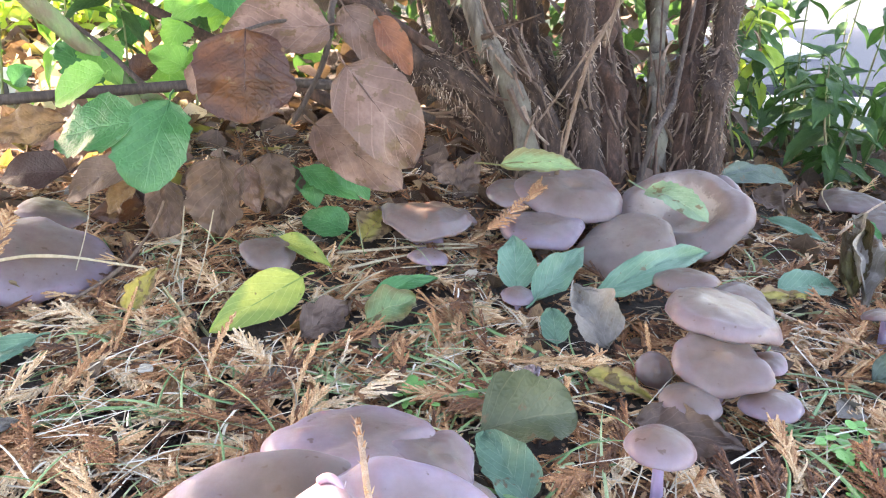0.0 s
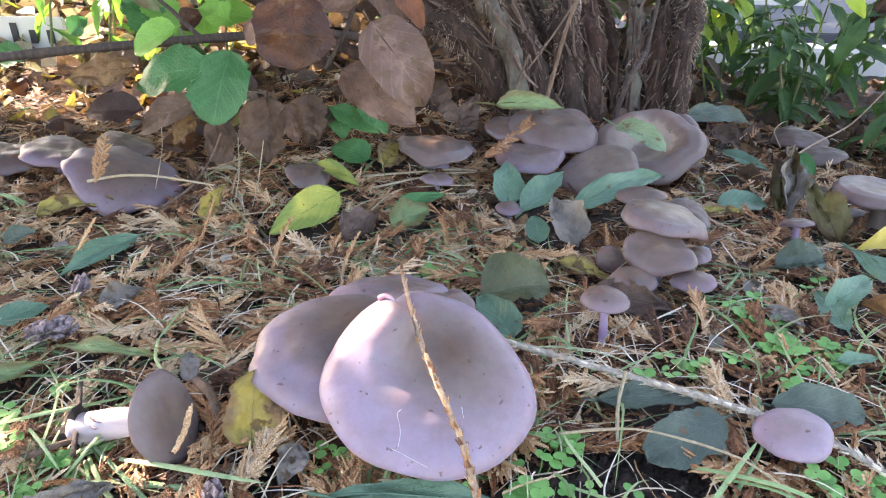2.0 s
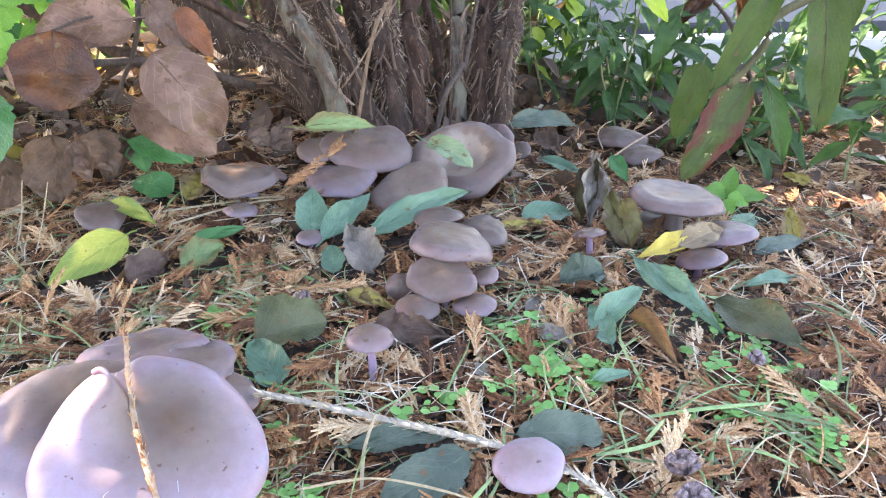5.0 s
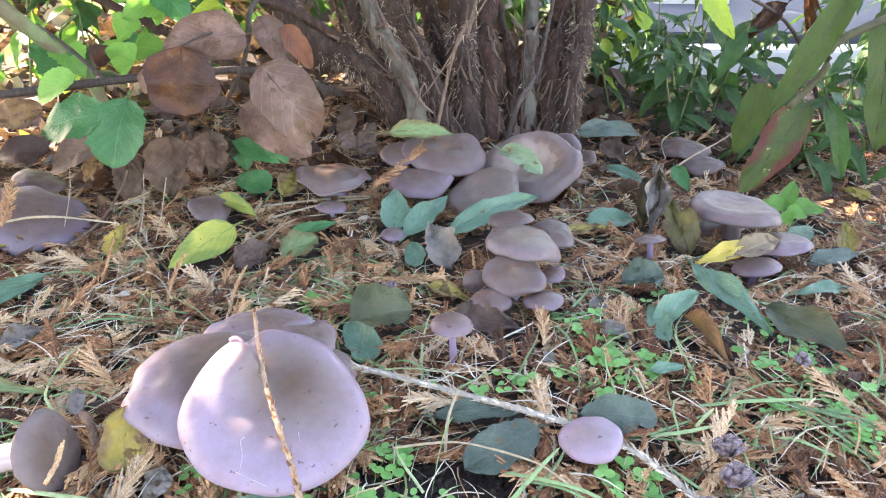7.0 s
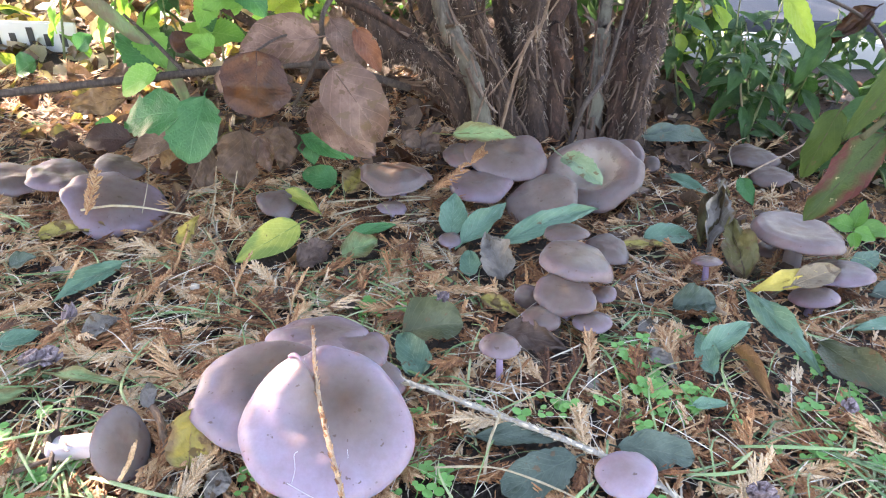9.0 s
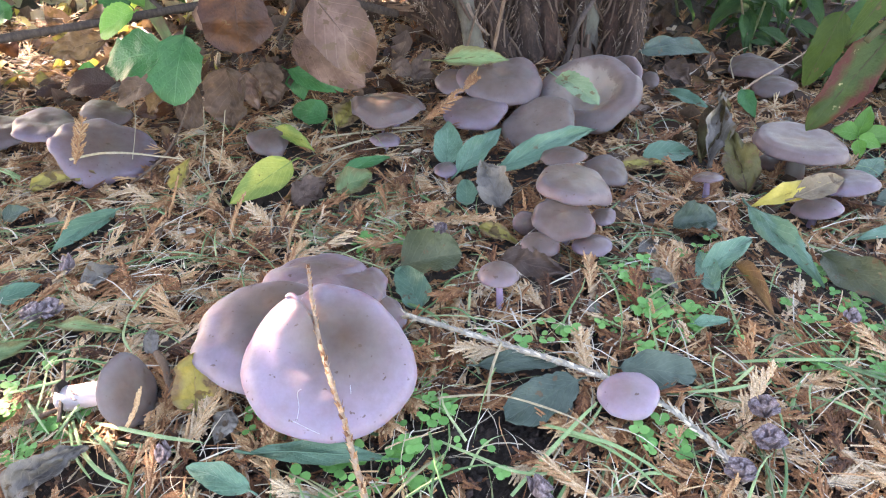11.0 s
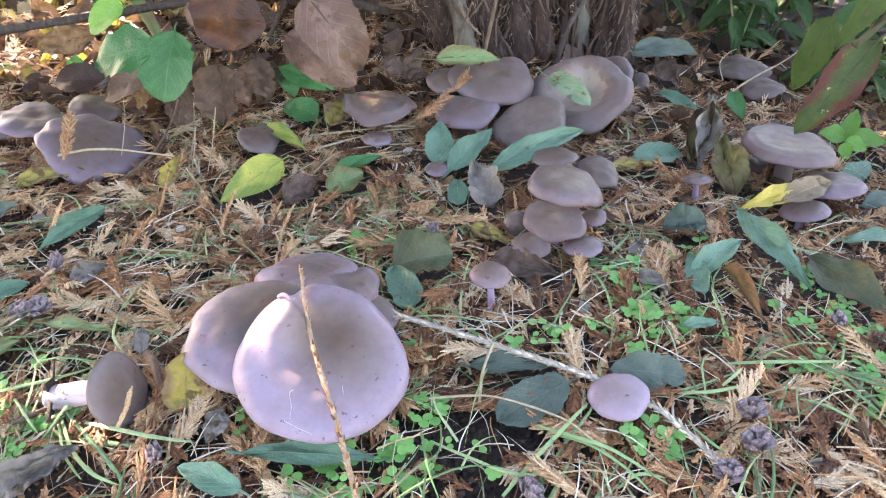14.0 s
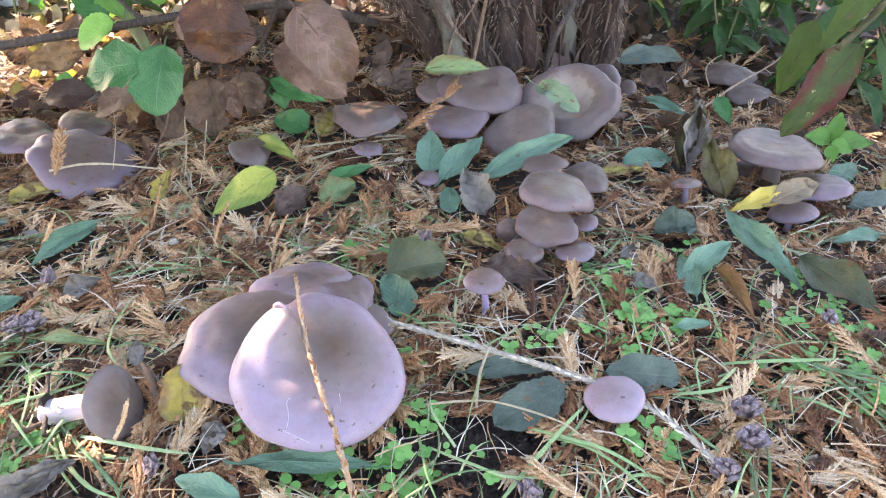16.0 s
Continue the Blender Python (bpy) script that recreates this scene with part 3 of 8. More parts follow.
# ---- litter pieces ----
def strip(verts, faces, tones, tone, line, width, up, ridge=0.35):
    """A thin blade with a raised middle along a line."""
    n0 = len(verts)
    last = len(line) - 1
    for i, p in enumerate(line):
        d = line[min(i + 1, last)] - line[max(i - 1, 0)]
        s = d.cross(up)
        s = s.normalized() if s.length > 1e-9 else Vector((1, 0, 0))
        w = width(i / last)
        if ridge is None:
            verts += [p - s * w, p + s * w]
            tones += [tone] * 2
            continue
        verts += [p - s * w, p + up * w * ridge, p + s * w]
        tones += [tone] * 3
    if ridge is None:
        faces += [(n0 + i * 2, n0 + i * 2 + 1, n0 + i * 2 + 3, n0 + i * 2 + 2) for i in range(last)]
        return
    for i in range(last):
        a = n0 + i * 3
        faces += [(a, a + 1, a + 4, a + 3), (a + 1, a + 2, a + 5, a + 4)]


def frond_lines(rng, length, fine=True, spread=1.0):
    """Lines of a flat scaly sprig: a bent axis with close-set side shoots, some of them forked."""
    lines = []
    bend = rng.uniform(-0.35, 0.35)
    lift = rng.uniform(-0.25, 0.25)
    lopsided = rng.choice((1.0, 1.0, 0.25))

    def axis(u):
        return Vector((u * length, bend * length * u * u, lift * length * u * u))

    def shoot(p, d, size, droop, w):
        k = max(2, min(4, round(size / 0.0026)))
        lines.append(([p + d * size * i / k + Vector((size * 0.2 * (i / k) ** 2, 0, droop * size * (i / k) ** 2)) for i in range(k + 1)], w, size > 0.009))

    k = max(4, min(18, round(length / 0.0026)))
    lines.append(([axis(i / k) for i in range(k + 1)], 0.00125, True))
    n = max(4, int(length / (0.0024 if fine else 0.0034)))
    for i in range(n):
        u = 0.06 + 0.92 * i / n
        side = 1 if i % 2 else -1
        size = spread * length * 0.36 * math.sin(math.pi * (0.16 + 0.76 * u)) * rng.uniform(0.65, 1.15)
        if side < 0:
            size *= lopsided
        if size < 0.0012 or rng.random() < 0.07:
            continue
        ang = math.atan(2 * bend * u) + side * rng.uniform(0.36, 0.6)
        d = Vector((math.cos(ang), math.sin(ang), rng.uniform(-0.2, 0.2)))
        p = axis(u)
        shoot(p, d, size, rng.uniform(-0.3, 0.15), 0.00118)
        if fine and size > 0.0085:
            for q_at, way in ((0.3, side), (0.5, -side), (0.68, side)):
                a2 = ang + way * rng.uniform(0.4, 0.6)
                shoot(p + d * size * q_at, Vector((math.cos(a2), math.sin(a2), rng.uniform(-0.2, 0.2))), size * 0.42 * (1.15 - q_at), 0.0, 0.0009)
    return lines


def add_frond(bag, rng, lines, turn, place, tone):
    verts, faces, tones = bag
    up = turn @ Vector((0, 0, 1))
    for line, w, thick in lines:
        n = len(line) - 1
        lean = (up + Vector((rng.uniform(-0.5, 0.5), rng.uniform(-0.5, 0.5), 0))).normalized()
        strip(verts, faces, tones, min(1, max(0, tone + rng.uniform(-0.16, 0.16))), [turn @ p + place for p in line], lambda t, w=w, n=n: w * (1.05 - 0.55 * t * t) * (0.82 + 0.28 * ((round(t * n)) % 2)), lean, 0.7 if thick else None)


def stuff_object(name, bag, material, label, category, parent=None, kind="stuff", smooth=False):
    verts, faces, tones = bag
    ob = mesh_object(name, verts, faces, material, smooth, parent)
    ob.data.attributes.new("tone", "FLOAT", "POINT").data.foreach_set("value", tones)
    return tagged(ob, label, category, "", kind)


def sprig(label, base, tip, normal=(0, 0, 1), tone=0.6, seed=1):
    base, tip = Vector(base), Vector(tip)
    rng = random.Random(seed)
    x, y, z = frame_axes(tip - base, Vector(normal))
    root = thing("sprig", base, label, "conifer sprig", "dry sprigs")
    bag = ([], [], [])
    add_frond(bag, rng, frond_lines(rng, (tip - base).length, True, 0.26 if abs((tip - base).normalized().z) > 0.5 else 0.6), Matrix((x, y, z)).transposed(), Vector((0, 0, 0)), tone)
    ob = mesh_object("needles", bag[0], bag[1], SPRIG, False, root)
    ob.data.attributes.new("tone", "FLOAT", "POINT").data.foreach_set("value", bag[2])
    return root


def conifer_cone(label, place, size, seed):
    rng = random.Random(seed)
    root = thing("conifer_cone", place, label, "conifer cone", "small cones")
    tilt = Euler((rng.uniform(-0.9, 0.9), rng.uniform(-0.9, 0.9), rng.uniform(0, 6))).to_matrix()
    v, f = tube_data([Vector((0, 0, z * size)) for z in (-0.3, 0.0, 0.35, 0.55)], lambda t: size * (0.18 - 0.1 * t), 6)
    mesh_object("core", [tilt @ p for p in v], f, CONE, True, root)
    for i in range(8):
        a = i * math.tau / 4 + (0.4 if i > 3 else 0.0) + rng.uniform(-0.15, 0.15)
        r, z0, z1 = (0.52, -0.32, 0.20) if i < 4 else (0.32, -0.1, 0.52)
        out = Vector((math.cos(a), math.sin(a), 0))
        sid = Vector((-math.sin(a), math.cos(a), 0))
        sv, sf = [], []
        for k in range(5):
            t = k / 4
            w = size * (0.15 + 0.25 * t ** 0.8)
            c = out * size * (0.1 + r * t ** 0.7) + Vector((0, 0, size * (z0 + (z1 - z0) * t)))
            sv += [tilt @ (c - sid * w), tilt @ (c + out * size * (0.08 + 0.16 * t)), tilt @ (c + sid * w), tilt @ (c - out * size * (0.09 + 0.12 * t))]
        for k in range(4):
            for e in range(4):
                b = k * 4
                sf.append((b + e, b + (e + 1) % 4, b + 4 + (e + 1) % 4, b + 4 + e))
        sf += [(3, 2, 1, 0), (16, 17, 18, 19)]
        mesh_object("scale", sv, sf, CONE, False, root)
    return root


# ---- ground ----
def axis_lines(lo, hi, step, far):
    inner = list(np.arange(lo, hi + 1e-6, step))
    out, d = [], step
    low, high = [], []
    a, b = lo, hi
    while d < far:
        d *= 1.35
        a, b = a - d, b + d
        low.append(a), high.append(b)
    return low[::-1] + inner + high


gx, gy = axis_lines(-1.4, 1.6, 0.0125, 900), axis_lines(-0.4, 2.0, 0.0125, 900)
gv = [(x, y, ground_height(x, y)) for y in gy for x in gx]
gf = [(j * len(gx) + i, j * len(gx) + i + 1, (j + 1) * len(gx) + i + 1, (j + 1) * len(gx) + i) for j in range(len(gy) - 1) for i in range(len(gx) - 1)]
tagged(mesh_object("ground", gv, gf, SOIL), "dark crumbly garden soil under the litter", "ground", kind="structure")


def slab(name, x0, x1, y0, y1, z0, z1, material, label, category, bevel=0.01, parent=None, turn=0.0):
    bm = bmesh.new()
    bmesh.ops.create_cube(bm, size=1)
    bmesh.ops.scale(bm, vec=(x1 - x0, y1 - y0, z1 - z0), verts=bm.verts)
    bmesh.ops.bevel(bm, geom=list(bm.edges), offset=bevel, segments=2, affect="EDGES")
    me = bpy.data.meshes.new(name)
    bm.to_mesh(me)
    bm.free()
    me.materials.append(material)
    ob = new(name, me)
    ob.matrix_basis = pose((x0 + x1) / 2, (y0 + y1) / 2, (z0 + z1) / 2, 0, 0, turn)
    if parent:
        ob.parent = parent
    return tagged(ob, label, category, kind="" if parent else "structure")


road = slab("road", 0.45, 9.0, 1.90, 5.6, -0.24, -0.158, ASPHALT, "smooth grey asphalt drive beyond the bed", "road", 0.004, turn=-2)
for i in range(7):
    slab("kerb", 0.42 + i * 1.0, 1.405 + i * 1.0, 1.775 - i * 0.035, 1.845 - i * 0.035, -0.24, -0.142, CONCRETE, "pale sunlit concrete edging stone along the drive", "kerb", 0.006, turn=-2)
# added pale slab stands in for a bright sunlit strip on the drive
slab("bright_strip_slab", 0.964, 1.228, 2.432, 2.975, -0.165, -0.138, CONCRETE, "pale flat slab standing in for a bright sunlit strip on the drive", "stone slab", 0.006, turn=-4)


# ---- the shrub ----
def fibres(bag, rng, line, radius, count, length=(0.005, 0.013)):
    """Loose curling shreds of bark along a stem."""
    for i in range(count):
        f = rng.random()
        k = min(int(f * (len(line) - 1)), len(line) - 2)
        p = line[k].lerp(line[k + 1], f * (len(line) - 1) - k)
        d = (line[k + 1] - line[k]).normalized()
        a = rng.uniform(0, math.tau)
        x, y, z = frame_axes(d, Vector((0.3, 0.9, 0.2)))
        out = y * math.cos(a) + z * math.sin(a)
        size = rng.uniform(*length)
        start = p + out * radius * 0.92
        sgn = rng.choice((-1, 1, -1))
        lay = rng.uniform(0.3, 1.0)
        bow = rng.uniform(-0.5, 0.5)
        pts = [start + d * size * sgn * t * lay + out * size * (0.85 * t ** 1.1) + (d * bow - Vector((0, 0, 0.45))) * size * t * t for t in (0, 0.3, 0.65, 1)]
        strip(bag[0], bag[1], bag[2], rng.random(), pts, lambda t: 0.0007 * (1.15 - t), out.cross(d), None)


def peels(bag, rng, line, radius, count):
    """Narrow strips of bark that hug a stem and lift at one end."""
    last = len(line) - 1
    for i in range(count):
        f = rng.random() ** 1.5 * 0.55 * last
        k = min(int(f), last - 3)
        d = (line[k + 1] - line[k]).normalized()
        x, y, z = frame_axes(d, Vector((0.3, 0.9, 0.2)))
        a, size, w = rng.uniform(0, math.tau), rng.uniform(0.018, 0.055), rng.uniform(0.0012, 0.0032)
        lift, swing, sgn = rng.uniform(0.05, 0.45), rng.uniform(-0.5, 0.5), rng.choice((-1, -1, 1))
        pts = []
        for t in (0, 0.25, 0.5, 0.75, 1):
            out = y * math.cos(a + swing * t) + z * math.sin(a + swing * t)
            pts.append(line[k] + d * size * sgn * t + out * (radius(k / last) * 1.04 + size * lift * t ** 2.5))
        strip(bag[0], bag[1], bag[2], 0.1 + 0.5 * rng.random() ** 1.5, pts, lambda t: w * (1.1 - 0.6 * t), y * math.cos(a) + z * math.sin(a), 0.5)


def shrub_stem(root, points, r0, r1, material, seed, hairs=90, label=""):
    hairs = int(hairs * 7)
    pts = [Vector(p) - root.location for p in points]
    line = spline(pts, 26)
    v, f = tube_data(line, lambda t: (r0 + (r1 - r0) * t) * (1 + 0.35 * max(0, 0.12 - t) * 8), 16, 0.75 if r0 > 0.008 else 0.25, seed)
    ob = mesh_object("stem", v, f, material, True, root, label)
    if hairs:
        bag = ([], [], [])
        fibres(bag, random.Random(seed), line, (r0 + r1) / 2, hairs)
        if r0 > 0.006:
            peels(bag, random.Random(seed + 900), line, lambda t: (r0 + (r1 - r0) * t) * (1 + 0.35 * max(0, 0.12 - t) * 8), 46)
        h = mesh_object("bark_fibre", bag[0], bag[1], FIBRE, False, ob)
        h.data.attributes.new("tone", "FLOAT", "POINT").data.foreach_set("value", bag[2])
        h["kind"] = "stuff"
    return ob


def herb(place, height, leaves, size, seed, lean=(0, 0), material=None):
    rng = random.Random(seed)
    place = Vector((place[0], place[1], ground_height(*place) - 0.003))
    root = thing("herb", place, "leafy green herb with narrow pointed leaves on a thin stalk", "herb", "green herbs behind the shrub")
    top = Vector((lean[0], lean[1], height))
    line = spline([Vector((0, 0, 0)), top * 0.5 + Vector((rng.uniform(-0.02, 0.02), rng.uniform(-0.02, 0.02), 0.01)), top], 10)
    v, f = tube_data(line, lambda t: 0.0022 * (1.2 - t), 6)
    mesh_object("stalk", v, f, STALK_GREEN, True, root)
    for i in range(leaves):
        t = 0.25 + 0.75 * (i + 0.5) / leaves
        p = line[min(10, int(t * 10))]
        a = i * 2.4 + rng.uniform(-0.5, 0.5)
        n = size * rng.uniform(0.7, 1.25) * (1.1 - 0.35 * t)
        d = Vector((math.cos(a), math.sin(a), rng.uniform(-1.3, 0.0)))
        leaf("", place + p, place + p + d.normalized() * n, n * rng.uniform(0.28, 0.42), Vector((rng.uniform(-0.4, 0.4), rng.uniform(-0.6, 0.2), 1)), material or LEAF_HERB, "lance", 0.25, rng.uniform(0.02, 0.12), -0.1, 0.02, 0.04, 0.1, parent=root)
    return root


def leaf_cloud(name, label, category, count, place_leaf, material, seed, size=(0.03, 0.06), parent=None, slim=0.32):
    """Many small folded leaves joined into one mesh."""
    rng = random.Random(seed)
    verts, faces, uvs = [], [], []
    for i in range(count):
        c = place_leaf(rng)
        if c is None:
            continue
        n = rng.uniform(*size)
        m = Euler((rng.gauss(0, 0.7), rng.gauss(0, 0.7), rng.uniform(0, math.tau))).to_matrix()
        b = len(verts)
        for u, v in ((0, 0), (0.35, -1), (0.35, 0), (0.35, 1), (0.7, -0.8), (0.72, 0), (0.7, 0.8), (1, 0)):
            verts.append(c + m @ Vector(((u - 0.5) * n, v * n * slim, abs(v) * n * 0.1 - n * 0.12 * (u - 0.4) ** 2)))
            uvs.append((u, v / 2 + 0.5))
        faces += [(b, b + 1, b + 2), (b, b + 2, b + 3), (b + 1, b + 4, b + 5, b + 2), (b + 2, b + 5, b + 6, b + 3), (b + 4, b + 7, b + 5), (b + 5, b + 7, b + 6)]
    ob = uv_mesh(name, verts, uvs, faces, material, parent)
    return tagged(ob, label, category, "", "stuff")


SPRIG_TWIG = bark_material("twig_tan", (0.28, 0.17, 0.105), (0.46, 0.31, 0.205), (0.60, 0.46, 0.34), 3.0)
THREAD = bark_material("thread_white", (0.55, 0.52, 0.50), (0.70, 0.67, 0.66), (0.82, 0.80, 0.79), 3.0)
STALK_FRESH = bark_material("stalk_fresh", (0.12, 0.24, 0.09), (0.20, 0.33, 0.15), (0.32, 0.42, 0.24), 2.0)
LEAF_HANG = leaf_material("leaf_hanging", (0.028, 0.056, 0.009), (0.050, 0.085, 0.015), (0.075, 0.105, 0.03), spots=0.03, glow=0.25, rough=0.55)
FOLD_A = 128


def lying_twig(name, label, category, points, r0, r1, material, scaly=False):
    pts = [Vector(p) for p in points]
    line = spline([p - pts[0] for p in pts], 40)
    root = thing(name, pts[0], label, category, "twigs and straws")
    v, f = tube_data(line, lambda t: r0 + (r1 - r0) * t, 6, 0.5, pts[0].x * 90)
    mesh_object("shaft", v, f, material, True, root)
    if scaly:
        rng = random.Random(int(abs(pts[0].x) * 1e4))
        bag = ([], [], [])
        total = sum((line[i + 1] - line[i]).length for i in range(40))
        for i in range(int(total / 0.0013)):
            t = rng.random()
            k = min(int(t * 40), 39)
            d = (line[k + 1] - line[k]).normalized()
            x, y, z = frame_axes(d, Vector((0.2, 0.3, 0.9)))
            a = rng.uniform(0, math.tau)
            out = y * math.cos(a) + z * math.sin(a)
            r = r0 + (r1 - r0) * t
            p = line[k] + out * r * 0.8
            strip(bag[0], bag[1], bag[2], rng.uniform(0.15, 0.95), [p, p - d * r * 1.3 + out * r * 0.55, p - d * r * 2.3 + out * r * 1.1], lambda q: r * (0.45 if material is TWIG_PALE else 0.7) * (1 - q * 0.8), out, 0.4)
        ob = mesh_object("scaly_bark", bag[0], bag[1], SPRIG if material is not TWIG_PALE else DRY_GRASS, False, root)
        ob.data.attributes.new("tone", "FLOAT", "POINT").data.foreach_set("value", bag[2])
        ob["kind"] = "stuff"
    return root


# ---- mushrooms ----
large = mushroom("large smooth lilac mushroom with a brown centre and a folded rim", (0.0037, 0.1808, 0.0675), 0.0593, (0.224, -0.3626, 0.9046), foot=(0.003, 0.200), cap=CAP_LILAC, dome=0.14, dip=0.045, wave=0.028, seed=3, eye=(0.16, 0.24), roll=0.12, around=180, lobe=(FOLD_A, 7, 38, 0.28, 0.12), folds=((FOLD_A - 13, 8, -0.17, 0.03), (FOLD_A - 30, 16, -0.03, 0.0), (52, 26, 0.0, 0.045), (-14, 16, 0.0, -0.03), (160, 30, -0.10, 0.0), (195, 30, -0.05, 0.03)), stem=0.13)
lip = spline([Vector(p) - large.location for p in ((-0.0262, 0.2085, 0.0985), (-0.0222, 0.2085, 0.1003), (-0.0178, 0.2050, 0.1003), (-0.0150, 0.2000, 0.0982), (-0.0152, 0.1945, 0.0950), (-0.0165, 0.1895, 0.0920))], 24)
lv, lf = tube_data(lip, lambda t: 0.0015 * (0.4 + 0.7 * math.sin(math.pi * min(1, t * 1.6 + 0.1))) * (1.05 - t * 0.9) + 0.0003, 12, 0.1, 4.0)
lip = mesh_object("folded_rim", lv, lf, CAP_LILAC, True, large, "pale inrolled lip of the cap")
lip.data.attributes.new("rad", "FLOAT", "POINT").data.foreach_set("value", [1.0] * len(lv))
mushroom("lilac mushroom with a brown cap, half under the large one", (-0.0521, 0.2155, 0.0592), 0.0518, (-0.0122, -0.1572, 0.9875), foot=(-0.056, 0.235), cap=CAP_LILAC_BROWN, dome=0.16, dip=0.06, wave=0.05, seed=4, eye=(0.25, 0.3), roll=0.15)
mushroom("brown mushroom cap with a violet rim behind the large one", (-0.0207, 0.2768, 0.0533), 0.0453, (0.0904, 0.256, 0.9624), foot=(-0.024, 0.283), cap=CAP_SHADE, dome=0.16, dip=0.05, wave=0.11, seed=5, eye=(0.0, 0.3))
mushroom("small mushroom cap with a wavy violet rim behind the large one", (0.013, 0.2773, 0.0492), 0.0227, (0.293, 0.1633, 0.9421), foot=(0.000, 0.284), cap=CAP_VIOLET, dome=0.2, wave=0.12, seed=6)
mushroom("mushroom cap with a brown skin crowded under the large one", (0.025, 0.2611, 0.0366), 0.0248, (0.341, 0.0793, 0.9367), foot=(0.018, 0.262), cap=CAP_VIOLET, dome=0.3, wave=0.06, seed=7)
mushroom("pale lilac mushroom with a smooth round cap over a twig", (0.2114, 0.1817, 0.0307), 0.0212, (-0.1338, -0.025, 0.9907), foot=(0.211, 0.179), cap=CAP_SOFT, dome=0.30, dip=0.0, wave=0.03, seed=8, roll=0.18)
mushroom("small lilac mushroom on a thin violet stem", (0.1223, 0.2948, 0.0442), 0.0172, (-0.0118, 0.10, 0.99), foot=(0.1248, 0.2908), cap=CAP_VIOLET, dome=0.46, dip=0.0, wave=0.02, seed=9, roll=0.18, stem=0.16)
mushroom("brown mushroom cap on top of a crowded cluster", (0.1985, 0.4314, 0.0425), 0.0373, (0.1376, 0.1097, 0.9843), foot=(0.201, 0.429), group="cluster of brown mushrooms", cap=CAP_TAN, dome=0.17, dip=0.03, wave=0.05, seed=10, roll=0.3)
mushroom("brown mushroom with a bluntly lobed cap in a crowded cluster", (0.1846, 0.3883, 0.0325), 0.0280, (-0.0484, -0.2961, 0.9539), foot=(0.191, 0.389), group="cluster of brown mushrooms", cap=CAP_BROWN, dome=0.15, dip=-0.07, bowl=0.16, wave=0.11, seed=11, roll=0.2)
mushroom("small round brown mushroom in a crowded cluster", (0.1506, 0.4048, 0.0123), 0.0120, (-0.065, -0.7934, 0.6052), foot=(0.159, 0.398), group="cluster of brown mushrooms", cap=CAP_BROWN, dome=0.4, dip=0.0, seed=12, roll=0.18)
mushroom("small brown mushroom at the front of a cluster", (0.1626, 0.3676, 0.0171), 0.0182, (0.058, 0.0258, 0.998), foot=(0.170, 0.365), group="cluster of brown mushrooms", cap=CAP_BROWN, dome=0.4, dip=0.0, wave=0.02, seed=13, roll=0.18)
mushroom("violet-rimmed mushroom on a stem beside a cluster", (0.2098, 0.3672, 0.0161), 0.0182, (-0.0806, 0.1455, 0.9861), foot=(0.211, 0.362), group="cluster of brown mushrooms", cap=CAP_VIOLET, dome=0.35, dip=0.0, wave=0.03, seed=14, roll=0.18)
mushroom("small violet mushroom tucked behind a cluster", (0.2257, 0.4122, 0.0148), 0.0126, (-0.116, -0.0597, 0.9915), foot=(0.225, 0.420), group="cluster of brown mushrooms", cap=CAP_VIOLET, dome=0.35, seed=15)
mushroom("dark mushroom cap under a fallen leaf behind a cluster", (0.1950, 0.5011, 0.0285), 0.0239, (-0.0565, 0.1799, 0.9821), foot=(0.199, 0.506), group="cluster of brown mushrooms", cap=CAP_DARK, dome=0.3, wave=0.05, seed=16)
mushroom("dull brown mushroom cap behind a crowded cluster", (0.2417, 0.4986, 0.0117), 0.0240, (0.139, -0.1472, 0.9793), foot=(0.243, 0.509), group="cluster of brown mushrooms", cap=CAP_DARK, dome=0.3, wave=0.06, seed=17)
mushroom("broad old mushroom with a sunken pale cap and rolled rim", (0.2416, 0.668, 0.0137), 0.0646, (-0.223, -0.2864, 0.9305), foot=(0.250, 0.656), group="old broad mushrooms by the shrub", cap=CAP_PALE, dome=0.1, dip=0.2, profile=((0, -0.24), (0.22, -0.20), (0.74, 0.15), (0.9, 0.12), (1.0, 0.0)), pit=(-0.05, 0.10), wave=0.05, seed=18, roll=0.5, eye=(-0.05, 0.14))
mushroom("broad mushroom rim standing up behind an old cap", (0.2812, 0.7294, 0.0062), 0.0390, (-0.4506, -0.2441, 0.8587), foot=(0.281, 0.720), group="old broad mushrooms by the shrub", cap=CAP_BROWN, dome=0.15, dip=0.1, wave=0.05, seed=19)
mushroom("old buff mushroom cap with a pale ring zone", (0.1772, 0.609, 0.0077), 0.0453, (-0.2277, -0.2556, 0.9368), foot=(0.186, 0.616), group="old broad mushrooms by the shrub", cap=CAP_ZONED, dome=0.20, dip=0.06, wave=0.06, seed=20, eye=(0.3, 0.25))
mushroom("broad brown mushroom with a fallen leaf on its cap", (0.1336, 0.6842, 0.0295), 0.0530, (0.0983, -0.1153, 0.9885), foot=(0.136, 0.694), group="old broad mushrooms by the shrub", cap=CAP_BROWN, dome=0.24, dip=0.10, wave=0.08, seed=21)
mushroom("brown mushroom with a violet rim under a broader cap", (0.1006, 0.6266, 0.0159), 0.0394, (0.0032, -0.008, 1), foot=(0.103, 0.635), group="old broad mushrooms by the shrub", cap=CAP_VIOLET, dome=0.19, dip=0.06, wave=0.05, seed=22)
